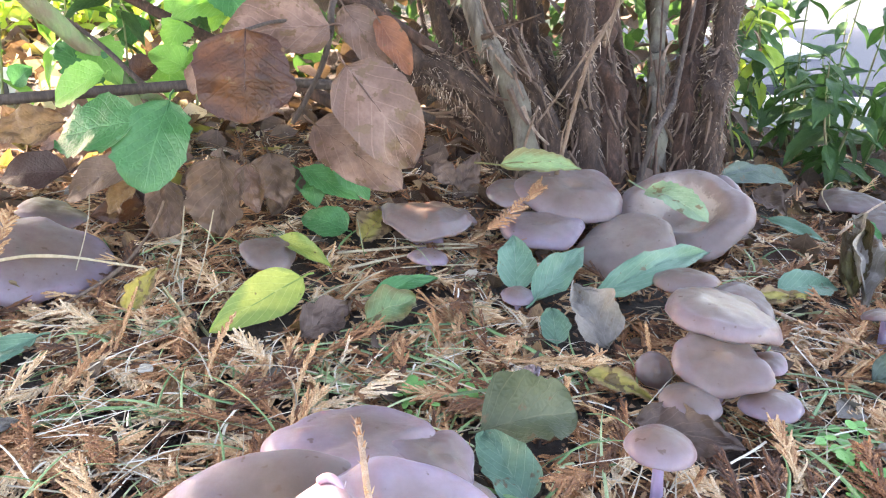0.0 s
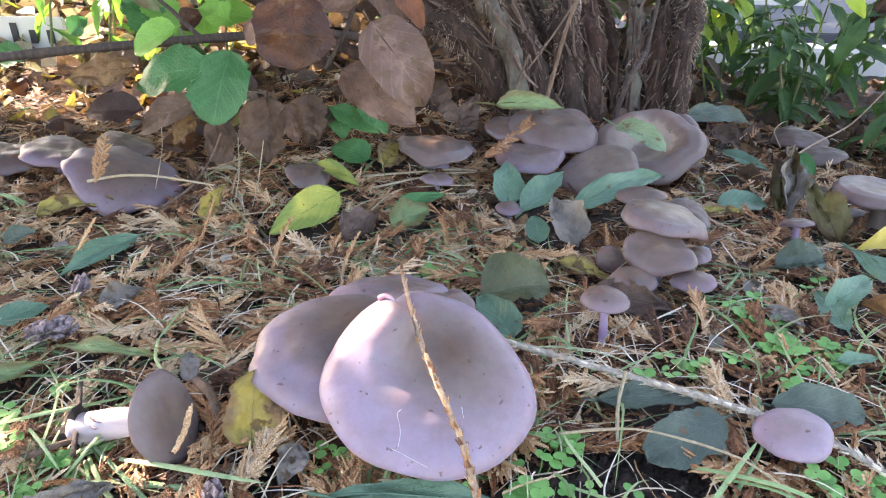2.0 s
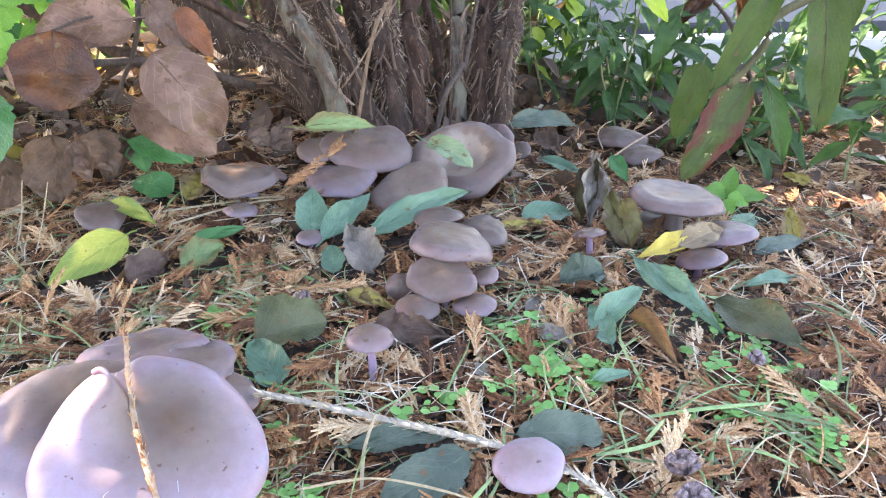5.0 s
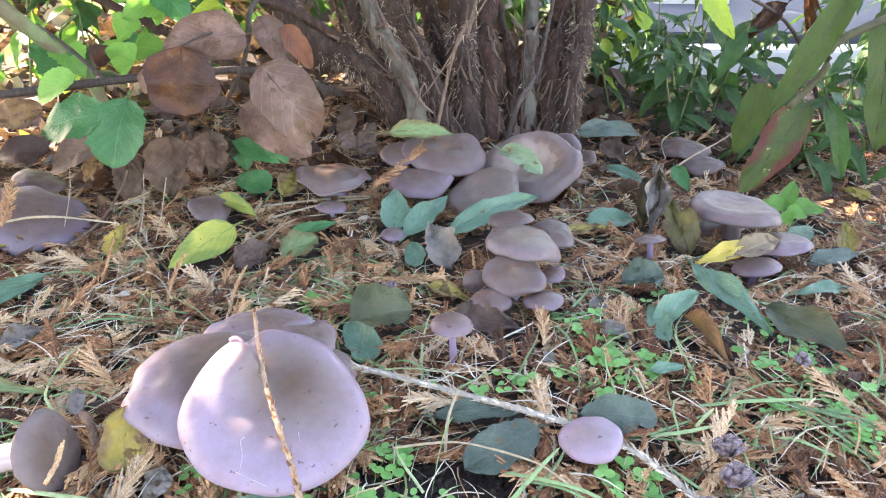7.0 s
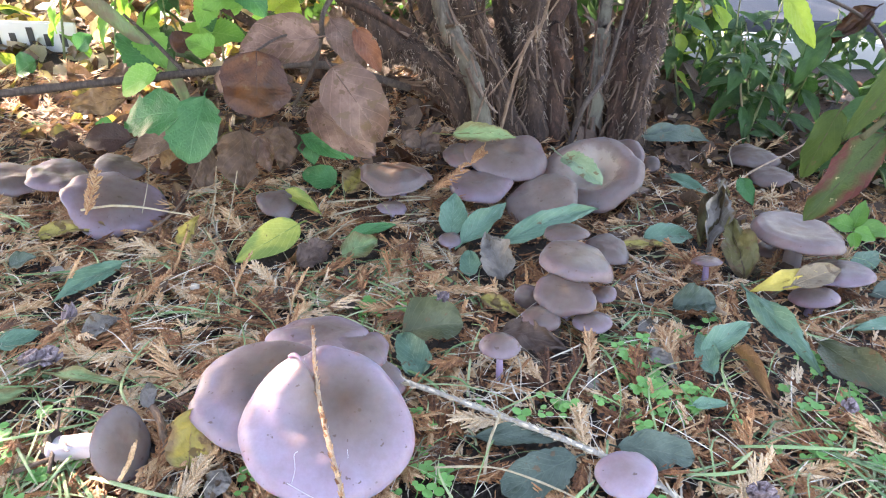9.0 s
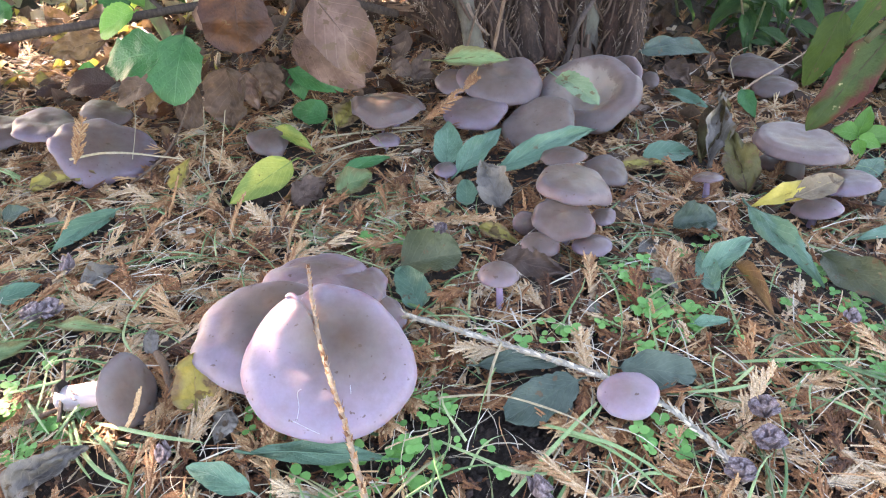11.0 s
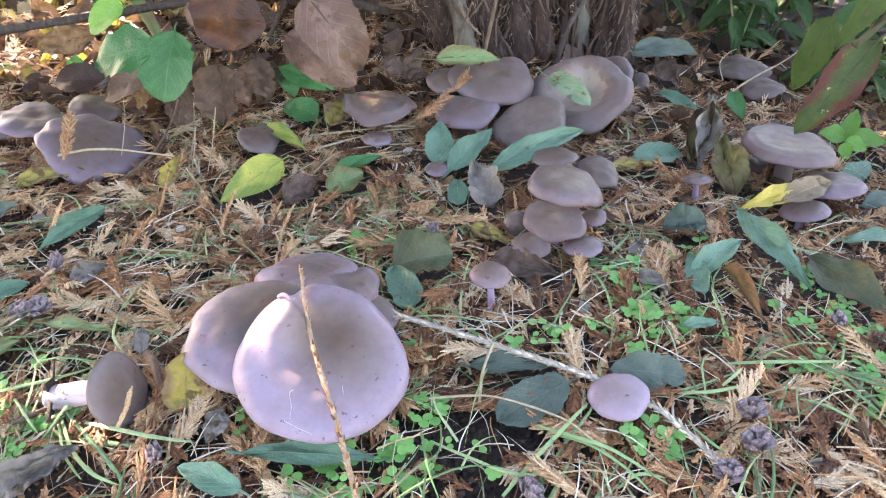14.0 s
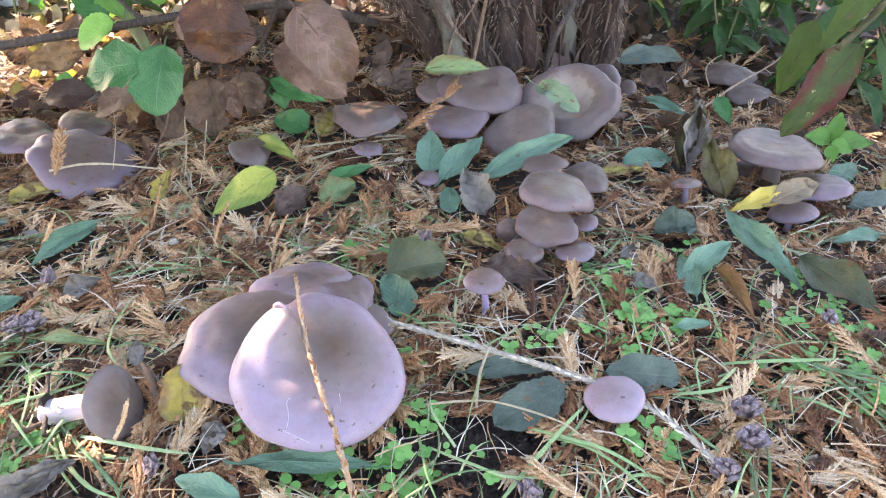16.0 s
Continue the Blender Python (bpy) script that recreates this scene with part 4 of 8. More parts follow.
mushroom("brown mushroom cap half hidden under another", (0.0752, 0.6747, 0.0309), 0.0246, (0.0247, -0.1506, 0.9883), foot=(0.078, 0.690), group="old broad mushrooms by the shrub", cap=CAP_BROWN, dome=0.25, wave=0.05, seed=23)
mushroom("wavy grey-brown mushroom with an arching cap on a flared stem", (-0.0037, 0.626, 0.0285), 0.0480, (0.06, 0.22, 0.97), foot=(-0.002, 0.612), cap=CAP_DARK, profile=((0, 0.15), (0.4, 0.12), (0.8, 0.0), (1.0, -0.17)), wave=0.12, seed=24, stem=0.26)
mushroom("small brown mushroom on a short stem", (-0.0014, 0.5652, 0.0123), 0.0175, (0.0693, 0.1194, 0.9904), foot=(0.000, 0.563), cap=CAP_VIOLET, dome=0.35, dip=0.0, seed=25, stem=0.15)
mushroom("small deep violet mushroom on a short stem", (0.0704, 0.5085, 0.0081), 0.0141, (0.0271, 0.0275, 0.9993), foot=(0.072, 0.505), cap=CAP_VIOLET, dome=0.4, dip=0.0, seed=26, stem=0.17)
mushroom("dark purplish mushroom cap under hanging leaves", (-0.1343, 0.5546, 0.0193), 0.0235, (0.2365, -0.1222, 0.9459), foot=(-0.137, 0.557), cap=CAP_DARK, dome=0.3, wave=0.08, seed=27)
mushroom("broad lilac-brown mushroom with a straw across its cap", (-0.317, 0.538, 0.0223), 0.0546, (0.4132, -0.1076, 0.9043), foot=(-0.321, 0.530), group="mushrooms under the green leaves", cap=CAP_VIOLET, dome=0.15, dip=0.06, wave=0.09, seed=28)
mushroom("flat wavy brown mushroom cap in a row", (-0.3998, 0.5799, 0.0302), 0.0411, (0.2239, 0.1152, 0.9678), foot=(-0.407, 0.582), group="mushrooms under the green leaves", cap=CAP_VIOLET, dome=0.13, dip=0.1, wave=0.08, seed=29)
mushroom("brown mushroom cap behind a row of caps", (-0.3464, 0.6176, 0.0256), 0.0307, (0.277, 0.1056, 0.9551), foot=(-0.357, 0.613), group="mushrooms under the green leaves", cap=CAP_DARK, dome=0.2, wave=0.08, seed=30)
mushroom("flat brown mushroom cap at the end of a row", (-0.4661, 0.5851, 0.0224), 0.0399, (0.1766, 0.0525, 0.9829), foot=(-0.469, 0.576), group="mushrooms under the green leaves", cap=CAP_BROWN, dome=0.2, dip=0.08, wave=0.07, seed=31)
mushroom("violet-brown mushroom cap at the end of a row", (-0.5136, 0.5938, 0.0248), 0.0248, (0.4267, -0.3109, 0.8493), foot=(-0.509, 0.575), group="mushrooms under the green leaves", cap=CAP_VIOLET, dome=0.2, dip=0.05, wave=0.07, seed=32)
mushroom("broad brown mushroom on a pale stem under a blotched leaf", (0.4590, 0.5498, 0.0095), 0.0500, (0.075, 0.105, 0.985), foot=(0.468, 0.556), group="mushrooms under the red-blotched leaf", cap=CAP_BROWN, profile=((0, 0.10), (0.2, 0.11), (0.72, 0.17), (0.9, 0.13), (1.0, -0.02)), wave=0.03, seed=33, roll=0.3, stem=0.2, stem_material=STEM_TAN)
mushroom("lilac mushroom cap below a broader one", (0.4879, 0.4995, -0.0057), 0.0356, (-0.1576, 0.242, 0.9574), foot=(0.500, 0.512), group="mushrooms under the red-blotched leaf", cap=CAP_VIOLET, dome=0.18, dip=0.03, wave=0.03, seed=34)
mushroom("small lilac mushroom cap under a yellow leaf", (0.4475, 0.4546, -0.0072), 0.0243, (-0.1873, 0.2501, 0.95), foot=(0.446, 0.452), group="mushrooms under the red-blotched leaf", cap=CAP_VIOLET, dome=0.3, dip=0.0, wave=0.03, seed=35, stem=0.14)
mushroom("dark mushroom cap tucked behind a broad one", (0.4483, 0.5778, -0.0291), 0.0199, (-0.22, 0.0859, 0.9717), foot=(0.462, 0.591), group="mushrooms under the red-blotched leaf", cap=CAP_DARK, dome=0.3, wave=0.03, seed=36)
mushroom("small pale mushroom with a flat cap on a slim stem", (0.3444, 0.489, 0.0076), 0.0162, (-0.1108, 0.3123, 0.9435), foot=(0.346, 0.483), cap=CAP_BROWN, dome=0.25, dip=0.1, seed=37, stem=0.2)
mushroom("dark brown mushroom cap near the shrub's foot", (0.513, 0.8631, -0.0454), 0.0380, (-0.05, 0.02, 0.99), foot=(0.518, 0.846), cap=CAP_DARK, dome=0.22, dip=0.04, wave=0.06, seed=38)
mushroom("grey-brown mushroom with pale gills showing", (0.5226, 0.8038, -0.047), 0.0303, (-0.0942, -0.0001, 0.9956), foot=(0.531, 0.808), cap=CAP_DARK, dome=0.25, wave=0.06, seed=39, stem=0.2)
mushroom("small grey mushroom cap beside the shrub", (0.3396, 0.7765, -0.0232), 0.0141, (-0.2192, -0.569, 0.7926), foot=(0.344, 0.786), cap=CAP_DARK, dome=0.35, seed=40)


# ---- fallen leaves ----
leaf("fresh yellow-green fallen leaf propped on the litter", (-0.0940, 0.4983, 0.0260), (-0.1516, 0.4475, 0.0074), 0.0395, (0.218, -0.5952, 0.6509), LEAF_YELLOW, cup=0.12, arch=0.05, wavy=0.015, rag=0.06, crumple=0.012)
leaf("dark green fallen leaf lying on dry sprigs", (-0.2669, 0.4338, 0.0097), (-0.3019, 0.3604, 0.0121), 0.0267, (0.1711, -0.2412, 0.8372), LEAF_BLUE, shape="lance")
leaf("curled yellow-brown fallen leaf", (-0.3794, 0.4762, 0.0074), (-0.3113, 0.4958, 0.0138), 0.0243, (0.2025, -0.2868, 0.7917), LEAF_OCHRE, cup=0.6, wavy=0.05, crumple=0.05, rag=0.3)
leaf("crumpled pale green leaf lying in dry grass", (-0.0419, 0.464, 0.009), (-0.0075, 0.4891, 0.0147), 0.0302, (0.0842, -0.4082, 0.7761), LEAF_PALE, cup=0.5, wavy=0.12, shape="round")
leaf("narrow green leaf lying in dry grass", (-0.0427, 0.4991, 0.0111), (0.0077, 0.5291, 0.0107), 0.0194, (0.0612, -0.333, 0.813), LEAF_GREEN, shape="lance")
leaf("dull green fallen leaf leaning on a mushroom", (0.0705, 0.5215, 0.0049), (0.0711, 0.579, 0.0275), 0.0343, (0.0355, -0.7285, 0.5865), LEAF_BLUE, cup=0.2, stalk=0.0)
leaf("blue-green fallen leaf with a torn pale edge", (0.0834, 0.5026, 0.0069), (0.1313, 0.5764, 0.0168), 0.0303, (-0.0017, -0.5111, 0.7143), LEAF_BLUE, cup=0.5, wavy=0.04)
leaf("long pale green fallen leaf over a mushroom", (0.1231, 0.4872, 0.0182), (0.239, 0.579, 0.0132), 0.0296, (-0.0565, -0.5088, 0.7129), LEAF_BLUE, shape="lance", cup=0.35, arch=0.1, teeth=0.04)
leaf("crumpled grey-brown dead leaf standing on edge", (0.1294, 0.4437, 0.0036), (0.1094, 0.4898, 0.0285), 0.0386, (-0.0135, -0.5787, 0.6936), LEAF_GREY, cup=0.9, wavy=0.12, stalk=0.0, crumple=0.05, rag=0.3)
leaf("pale green and yellow leaf on a mushroom cap", (0.0637, 0.6700, 0.0600), (0.1440, 0.6900, 0.0500), 0.0300, (0.0017, -0.5021, 0.6745), LEAF_PALE, shape="ovate", cup=0.3, arch=0.08, teeth=0.05, stalk=0.3)
leaf("pale green leaf lying in a sunken mushroom cap", (0.2014, 0.661, 0.0395), (0.2447, 0.6072, 0.0298), 0.0262, (-0.0795, -0.5294, 0.671), LEAF_SAGE, shape="blunt", cup=0.35, arch=0.16, teeth=0.06, stalk=0.35)
leaf("small pale green fallen leaf by a cluster", (0.0938, 0.4461, 0.0041), (0.0923, 0.4769, 0.0153), 0.0210, (0.0112, -0.5743, 0.7), LEAF_BLUE, shape="round")
leaf("green fallen leaf lying on litter", (0.2897, 0.5457, -0.0042), (0.3541, 0.575, -0.0168), 0.0322, (-0.1248, -0.41, 0.7575), LEAF_BLUE, arch=0.1)
leaf("narrow olive fallen leaf lying on litter", (0.2561, 0.5259, -0.001), (0.3119, 0.5379, -0.0067), 0.0170, (-0.086, -0.3283, 0.8117), LEAF_OCHRE, shape="lance", crumple=0.05, rag=0.3)
leaf("large dull green fallen leaf folded over", (0.0368, 0.3339, 0.0185), (0.0911, 0.3458, 0.023), 0.0440, (0.0413, -0.4952, 0.7691), LEAF_OLIVE, shape="blunt", rag=0.45, cup=0.7, arch=0.12, wavy=0.05)
leaf("blue-grey fallen leaf lobe beside a folded leaf", (0.0582, 0.2806, 0.0178), (0.0386, 0.3287, 0.023), 0.0282, (0.0548, -0.4414, 0.8027), LEAF_BLUE, shape="round", cup=0.3)
leaf("long green fallen leaf with brown specks", (0.3707, 0.4345, 0.0091), (0.3992, 0.3134, 0.0109), 0.0299, (-0.2101, -0.3946, 0.7704), LEAF_BLUE, shape="lance", arch=0.05, teeth=0.04)
leaf("pale blue-green fallen leaf with a raised midrib", (0.3014, 0.3311, 0.012), (0.3547, 0.3733, 0.0164), 0.0239, (-0.1605, -0.3628, 0.8043), LEAF_BLUE, cup=0.3, arch=0.12)
leaf("bright yellow fallen leaf across a mushroom", (0.4482, 0.4653, 0.0134), (0.3712, 0.4324, 0.0092), 0.0241, (-0.2294, -0.4524, 0.7205), LEAF_GOLD, shape="lance", cup=0.2, crumple=0.03, rag=0.2)
leaf("dull brown fallen leaf across a mushroom", (0.4139, 0.4397, 0.0149), (0.483, 0.4867, 0.0057), 0.0322, (-0.2502, -0.4481, 0.7108), LEAF_TAN, shape="lance", cup=0.3, crumple=0.03, rag=0.2)
leaf("rolled rust-brown fallen leaf", (0.3289, 0.336, 0.0183), (0.3401, 0.2626, 0.0232), 0.0165, (-0.2101, -0.4131, 0.7811), LEAF_RUST, shape="lance", cup=2.2, arch=0.06)
leaf("large dark green-brown fallen leaf", (0.4177, 0.365, 0.0044), (0.4469, 0.2752, 0.0176), 0.0414, (-0.2288, -0.33, 0.7978), LEAF_OLIVE, shape="lance", arch=0.06, wavy=0.05)
leaf("blue-green fallen leaf lying flat", (0.5233, 0.4218, -0.0138), (0.4679, 0.4043, -0.0084), 0.0196, (-0.1905, -0.2756, 0.8186), LEAF_BLUE, shape="lance")
leaf("dark fallen leaf under dry grass", (0.1052, 0.2133, 0.024), (0.1743, 0.2171, 0.0235), 0.0214, (-0.0251, -0.2652, 0.8984), LEAF_DARK, shape="lance", arch=0.04)
leaf("grey-green fallen leaf with worn edges", (0.1784, 0.1974, 0.026), (0.125, 0.163, 0.0239), 0.0338, (-0.0395, -0.2813, 0.899), LEAF_DARK, arch=0.03, shape="blunt", rag=0.4, cup=0.1)
leaf("dark green fallen leaf under a lilac mushroom", (0.2104, 0.2101, 0.0254), (0.2647, 0.2033, 0.0248), 0.0293, (-0.1179, -0.3191, 0.8664), LEAF_DARK, arch=0.05, shape="blunt", rag=0.45)
leaf("yellow-brown fallen leaf standing on edge in the sun", (-0.0978, 0.17, 0.0223), (-0.0959, 0.1935, 0.0585), 0.0320, (0.2721, -0.45, 0.7847), LEAF_OCHRE, shape="round", cup=0.25, arch=0.04, crumple=0.05, rag=0.3)
leaf("small grey-green oval fallen leaf", (-0.0682, 0.1641, 0.0301), (-0.0752, 0.1407, 0.0232), 0.0174, (0.1961, -0.3378, 0.8554), LEAF_GREY, shape="ovate", crumple=0.05, rag=0.3)
leaf("long dark green leaf under the large mushroom", (-0.0466, 0.1321, 0.0268), (0.0533, 0.1295, 0.0246), 0.0192, (0.0898, -0.2498, 0.9133), LEAF_BLUE, shape="lance", arch=0.05)
leaf("green fallen leaf with a pale midrib", (-0.0399, 0.1019, 0.0291), (-0.0875, 0.1199, 0.0261), 0.0196, (0.1638, -0.2552, 0.8975), LEAF_BLUE, shape="ovate", arch=0.1, cup=0.3)
leaf("curled grey dead leaf", (-0.202, 0.0972, 0.0188), (-0.1586, 0.1325, 0.0308), 0.0267, (0.2512, -0.235, 0.8629), LEAF_GREY, cup=0.9, arch=0.1, wavy=0.08, crumple=0.08, rag=0.45)
leaf("narrow pale green leaf lying on the litter", (-0.2428, 0.255, 0.0241), (-0.1791, 0.2459, 0.0247), 0.0141, (0.1923, -0.2449, 0.8511), LEAF_PALE, shape="lance", wavy=0.04)
leaf("small bleached leaf scrap", (-0.1505, 0.225, 0.0218), (-0.1549, 0.2458, 0.0287), 0.0125, (0.2489, -0.3741, 0.7976), LEAF_GREY, shape="round", wavy=0.05, crumple=0.05, rag=0.3)
leaf("blue-green fallen leaf end", (-0.3104, 0.288, 0.0192), (-0.2835, 0.3125, 0.0168), 0.0210, (0.2185, -0.2458, 0.8277), LEAF_BLUE)
leaf("pale yellow-green fallen leaf with brown marks", (-0.2868, 0.2051, 0.0264), (-0.2501, 0.2346, 0.0254), 0.0199, (0.187, -0.2667, 0.8321), LEAF_PALE, shape="ovate", wavy=0.03)
leaf("brown dead leaf curled upright", (0.3639, 0.5442, -0.0186), (0.3918, 0.6471, 0.021), 0.0330, (-0.2406, -0.6592, 0.5842), LEAF_GREY, shape="lance", cup=1.1, wavy=0.12, twist=0.7, stalk=0.0, crumple=0.05, rag=0.3)
leaf("dark dead leaf folded beside an upright one", (0.3569, 0.5587, -0.0204), (0.4076, 0.6459, 0.0086), 0.0280, (-0.2115, -0.5754, 0.6379), LEAF_KHAKI, shape="ovate", cup=1.4, wavy=0.12, twist=-0.6, stalk=0.0, crumple=0.06, rag=0.35)
leaf("olive dead leaf curled upright", (0.3896, 0.4868, -0.0135), (0.3926, 0.5786, 0.008), 0.0373, (-0.2487, -0.5953, 0.6324), LEAF_KHAKI, cup=0.7, wavy=0.08, crumple=0.05, rag=0.3)
leaf("small fresh green leaf near the shrub", (0.4564, 0.7432, -0.0226), (0.4647, 0.6994, -0.0411), 0.0237, (-0.2364, -0.5805, 0.6116), LEAF_GREEN)
leaf("dull grey-green fallen leaf by the shrub", (0.3382, 0.845, -0.0124), (0.4543, 0.8991, -0.0415), 0.0383, (-0.1254, -0.4409, 0.6997), LEAF_DARK, shape="ovate", arch=0.12)
leaf("narrow grey-green fallen leaf", (0.3596, 0.742, -0.0212), (0.4107, 0.7073, -0.0333), 0.0199, (-0.1359, -0.4252, 0.7252), LEAF_BLUE, shape="lance")
leaf("crumpled dark grey-brown dead leaf under a cluster", (0.1269, 0.3534, 0.009), (0.1839, 0.3324, 0.0103), 0.0340, (-0.0386, -0.3784, 0.8245), LEAF_DULL, wavy=0.08, crumple=0.055, rag=0.5)
leaf("dull green dead leaf folded in dry grass", (0.2922, 0.4066, 0.0060), (0.3322, 0.4037, 0.0120), 0.0300, (-0.1115, -0.3038, 0.835), LEAF_DARK, shape="blunt", wavy=0.08, arch=0.12, cup=0.9, crumple=0.05, rag=0.3)
leaf("dull green fallen leaf lying flat", (0.2777, 0.263, 0.0187), (0.3072, 0.2682, 0.0174), 0.0122, (-0.1209, -0.2692, 0.8701), LEAF_BLUE, wavy=0.04)
leaf("yellow fallen leaf curled in dry grass", (-0.1317, 0.5775, 0.0223), (-0.0795, 0.5442, 0.0106), 0.0211, (0.1233, -0.4173, 0.7462), LEAF_YELLOW, shape="lance", cup=0.6)
leaf("dark green fallen leaf in shade", (-0.0767, 0.616, 0.0131), (-0.1208, 0.6349, 0.0185), 0.0324, (0.1347, -0.5141, 0.6785), LEAF_GREEN, shape="round")
leaf("dull green fallen leaf in shade", (-0.06, 0.5949, 0.0119), (-0.0444, 0.6396, 0.0253), 0.0301, (0.106, -0.5188, 0.6822), LEAF_OCHRE, shape="round", crumple=0.05, rag=0.3)
leaf("scrap of dull brown dead leaf", (-0.0865, 0.4522, 0.0042), (-0.0566, 0.4905, 0.0091), 0.0330, (0.1136, -0.4012, 0.776), LEAF_DULL, wavy=0.08, shape="ovate", crumple=0.055, rag=0.5)
leaf("pale ochre dead leaf standing in dry grass", (-0.222, 0.4763, 0.0054), (-0.2037, 0.4982, 0.0318), 0.0195, (0.2689, -0.5408, 0.654), LEAF_OCHRE, cup=0.8, wavy=0.06, crumple=0.05, rag=0.3)
leaf("dead grey leaf by small cones", (-0.2479, 0.3126, 0.0168), (-0.2182, 0.3307, 0.0209), 0.0224, (0.2359, -0.3305, 0.7918), LEAF_GREY, wavy=0.08, cup=0.6, crumple=0.05, rag=0.3)
leaf("dead grey leaf in the litter", (-0.4101, 0.3885, 0.0099), (-0.3989, 0.4186, 0.0182), 0.0228, (0.2617, -0.3662, 0.7177), LEAF_GREY, wavy=0.08, cup=0.6, crumple=0.05, rag=0.3)
leaf("dark dead leaf curled in the litter", (-0.3804, 0.4216, 0.0081), (-0.3538, 0.4293, 0.0158), 0.0206, (0.2366, -0.3819, 0.7195), LEAF_DARK, wavy=0.08, cup=0.6)
leaf("ochre dead leaf on bare soil", (0.5815, 0.5075, -0.0325), (0.6057, 0.5667, -0.0197), 0.0254, (-0.3839, -0.5088, 0.5894), LEAF_OCHRE, cup=0.6, wavy=0.04, crumple=0.05, rag=0.3)
leaf("grey-green fallen leaf on the litter", (0.5253, 0.4883, -0.0257), (0.5929, 0.5084, -0.0266), 0.0233, (-0.269, -0.3606, 0.7181), LEAF_DARK)
leaf("yellow leaf scrap beside the shrub", (0.7239, 0.7023, -0.0593), (0.7073, 0.7422, -0.0602), 0.0198, (-0.2755, -0.3756, 0.6816), LEAF_OCHRE, crumple=0.05, rag=0.3)
leaf("blue-green fallen leaf on bright litter", (0.3055, 0.3061, 0.013), (0.3055, 0.3601, 0.0123), 0.0230, (-0.25, -0.3569, 0.7453), LEAF_BLUE)
leaf("brown dead leaf hanging low by the shrub", (0.0247, 0.6877, 0.0249), (0.0438, 0.7169, 0.0555), 0.0286, (0.0524, -0.6331, 0.594), LEAF_DULL, wavy=0.06, crumple=0.05, rag=0.3)
leaf("curled dead leaf near the shrub", (0.3669, 0.8102, -0.0166), (0.3999, 0.7837, -0.0341), 0.0337, (-0.1275, -0.4346, 0.7118), LEAF_DULL, cup=0.7, wavy=0.06, crumple=0.05, rag=0.3)
leaf("dull dead leaf among dry grass", (0.2568, 0.335, 0.0111), (0.2761, 0.3103, 0.0134), 0.0169, (-0.0983, -0.289, 0.8586), LEAF_GREY, wavy=0.05, crumple=0.05, rag=0.3)
leaf("dark dead leaf under a mushroom", (0.5347, 0.5496, -0.0383), (0.5873, 0.6013, -0.0447), 0.0271, (-0.232, -0.37, 0.7434), LEAF_BLUE)
leaf("dead brown leaf on its edge among grass", (0.1064, 0.3995, 0.0123), (0.1435, 0.3769, 0.0096), 0.0177, (-0.0145, -0.3924, 0.8095), LEAF_OCHRE, cup=0.6, crumple=0.05, rag=0.3)


# ---- sprigs, twigs, straws and cones ----
sprig("upright tan conifer sprig tip", (-0.0761, 0.3724, -0.002), (-0.0764, 0.3976, 0.0396), (0.2304, -0.6671, 0.6585), 0.62, 31)
sprig("upright tan conifer sprig tip", (-0.1361, 0.3836, -0.0028), (-0.1358, 0.4141, 0.0453), (0.2957, -0.6569, 0.6394), 0.6, 32)
sprig("tan conifer sprig leaning on a mushroom cap", (-0.3066, 0.4587, 0.0503), (-0.3197, 0.5274, 0.0639), (0.3959, -0.5874, 0.5719), 0.6, 33)
sprig("upright tan conifer sprig tip", (0.1539, 0.4138, -0.0023), (0.1496, 0.4327, 0.0321), (-0.0613, -0.7093, 0.6506), 0.62, 34)
sprig("tan conifer sprig leaning up from litter", (-0.2132, 0.427, -0.0011), (-0.1958, 0.4524, 0.0404), (0.3211, -0.5843, 0.6421), 0.6, 35)
sprig("tan conifer sprig leaning up from litter", (-0.3043, 0.3782, 0.0016), (-0.2894, 0.4059, 0.0455), (0.4099, -0.531, 0.636), 0.66, 36)
sprig("tan conifer sprig lying in front of the large mushroom", (-0.0232, 0.121, 0.0112), (-0.0019, 0.1415, 0.0383), (0.1474, -0.3139, 0.8896), 0.68, 37)
sprig("tan conifer sprig lying", (-0.0154, 0.1053, 0.0163), (-0.0725, 0.1809, 0.0255), (0.0949, -0.2027, 0.9315), 0.7, 38)
sprig("tan conifer sprig lying", (-0.0269, 0.1071, 0.0164), (-0.0476, 0.1593, 0.031), (0.129, -0.2534, 0.9113), 0.68, 51)
sprig("pale conifer sprig lying", (-0.1287, 0.1172, 0.015), (-0.0994, 0.1393, 0.0222), (0.1692, -0.1949, 0.9056), 0.68, 52)
sprig("pale conifer sprig lying", (-0.1262, 0.1627, 0.0191), (-0.0966, 0.1697, 0.0233), (0.1617, -0.2201, 0.8923), 0.68, 53)
sprig("tan conifer sprig lying", (-0.1941, 0.2202, 0.017), (-0.1435, 0.2092, 0.0233), (0.1881, -0.2341, 0.8642), 0.7, 54)
sprig("rust-brown conifer sprig lying", (0.1715, 0.1421, 0.016), (0.1428, 0.1168, 0.0208), (-0.0513, -0.2272, 0.9252), 0.5, 55)
sprig("rust-brown conifer sprig lying", (0.1346, 0.1792, 0.0172), (0.1451, 0.1556, 0.0226), (-0.0221, -0.2474, 0.9136), 0.55, 56)
# full tone paints this sprig sunlit; no crown gap opens on it
sprig("pale tan conifer sprig with sunlight put into its tone", (0.3233, 0.1193, 0.0139), (0.3913, 0.1444, 0.0163), (-0.1992, -0.2476, 0.8861), 1.0, 39)
sprig("tan conifer sprig on a mushroom cap", (0.0469, 0.5591, 0.0402), (0.0798, 0.6258, 0.033), (0.0356, -0.4355, 0.743), 0.5, 40)
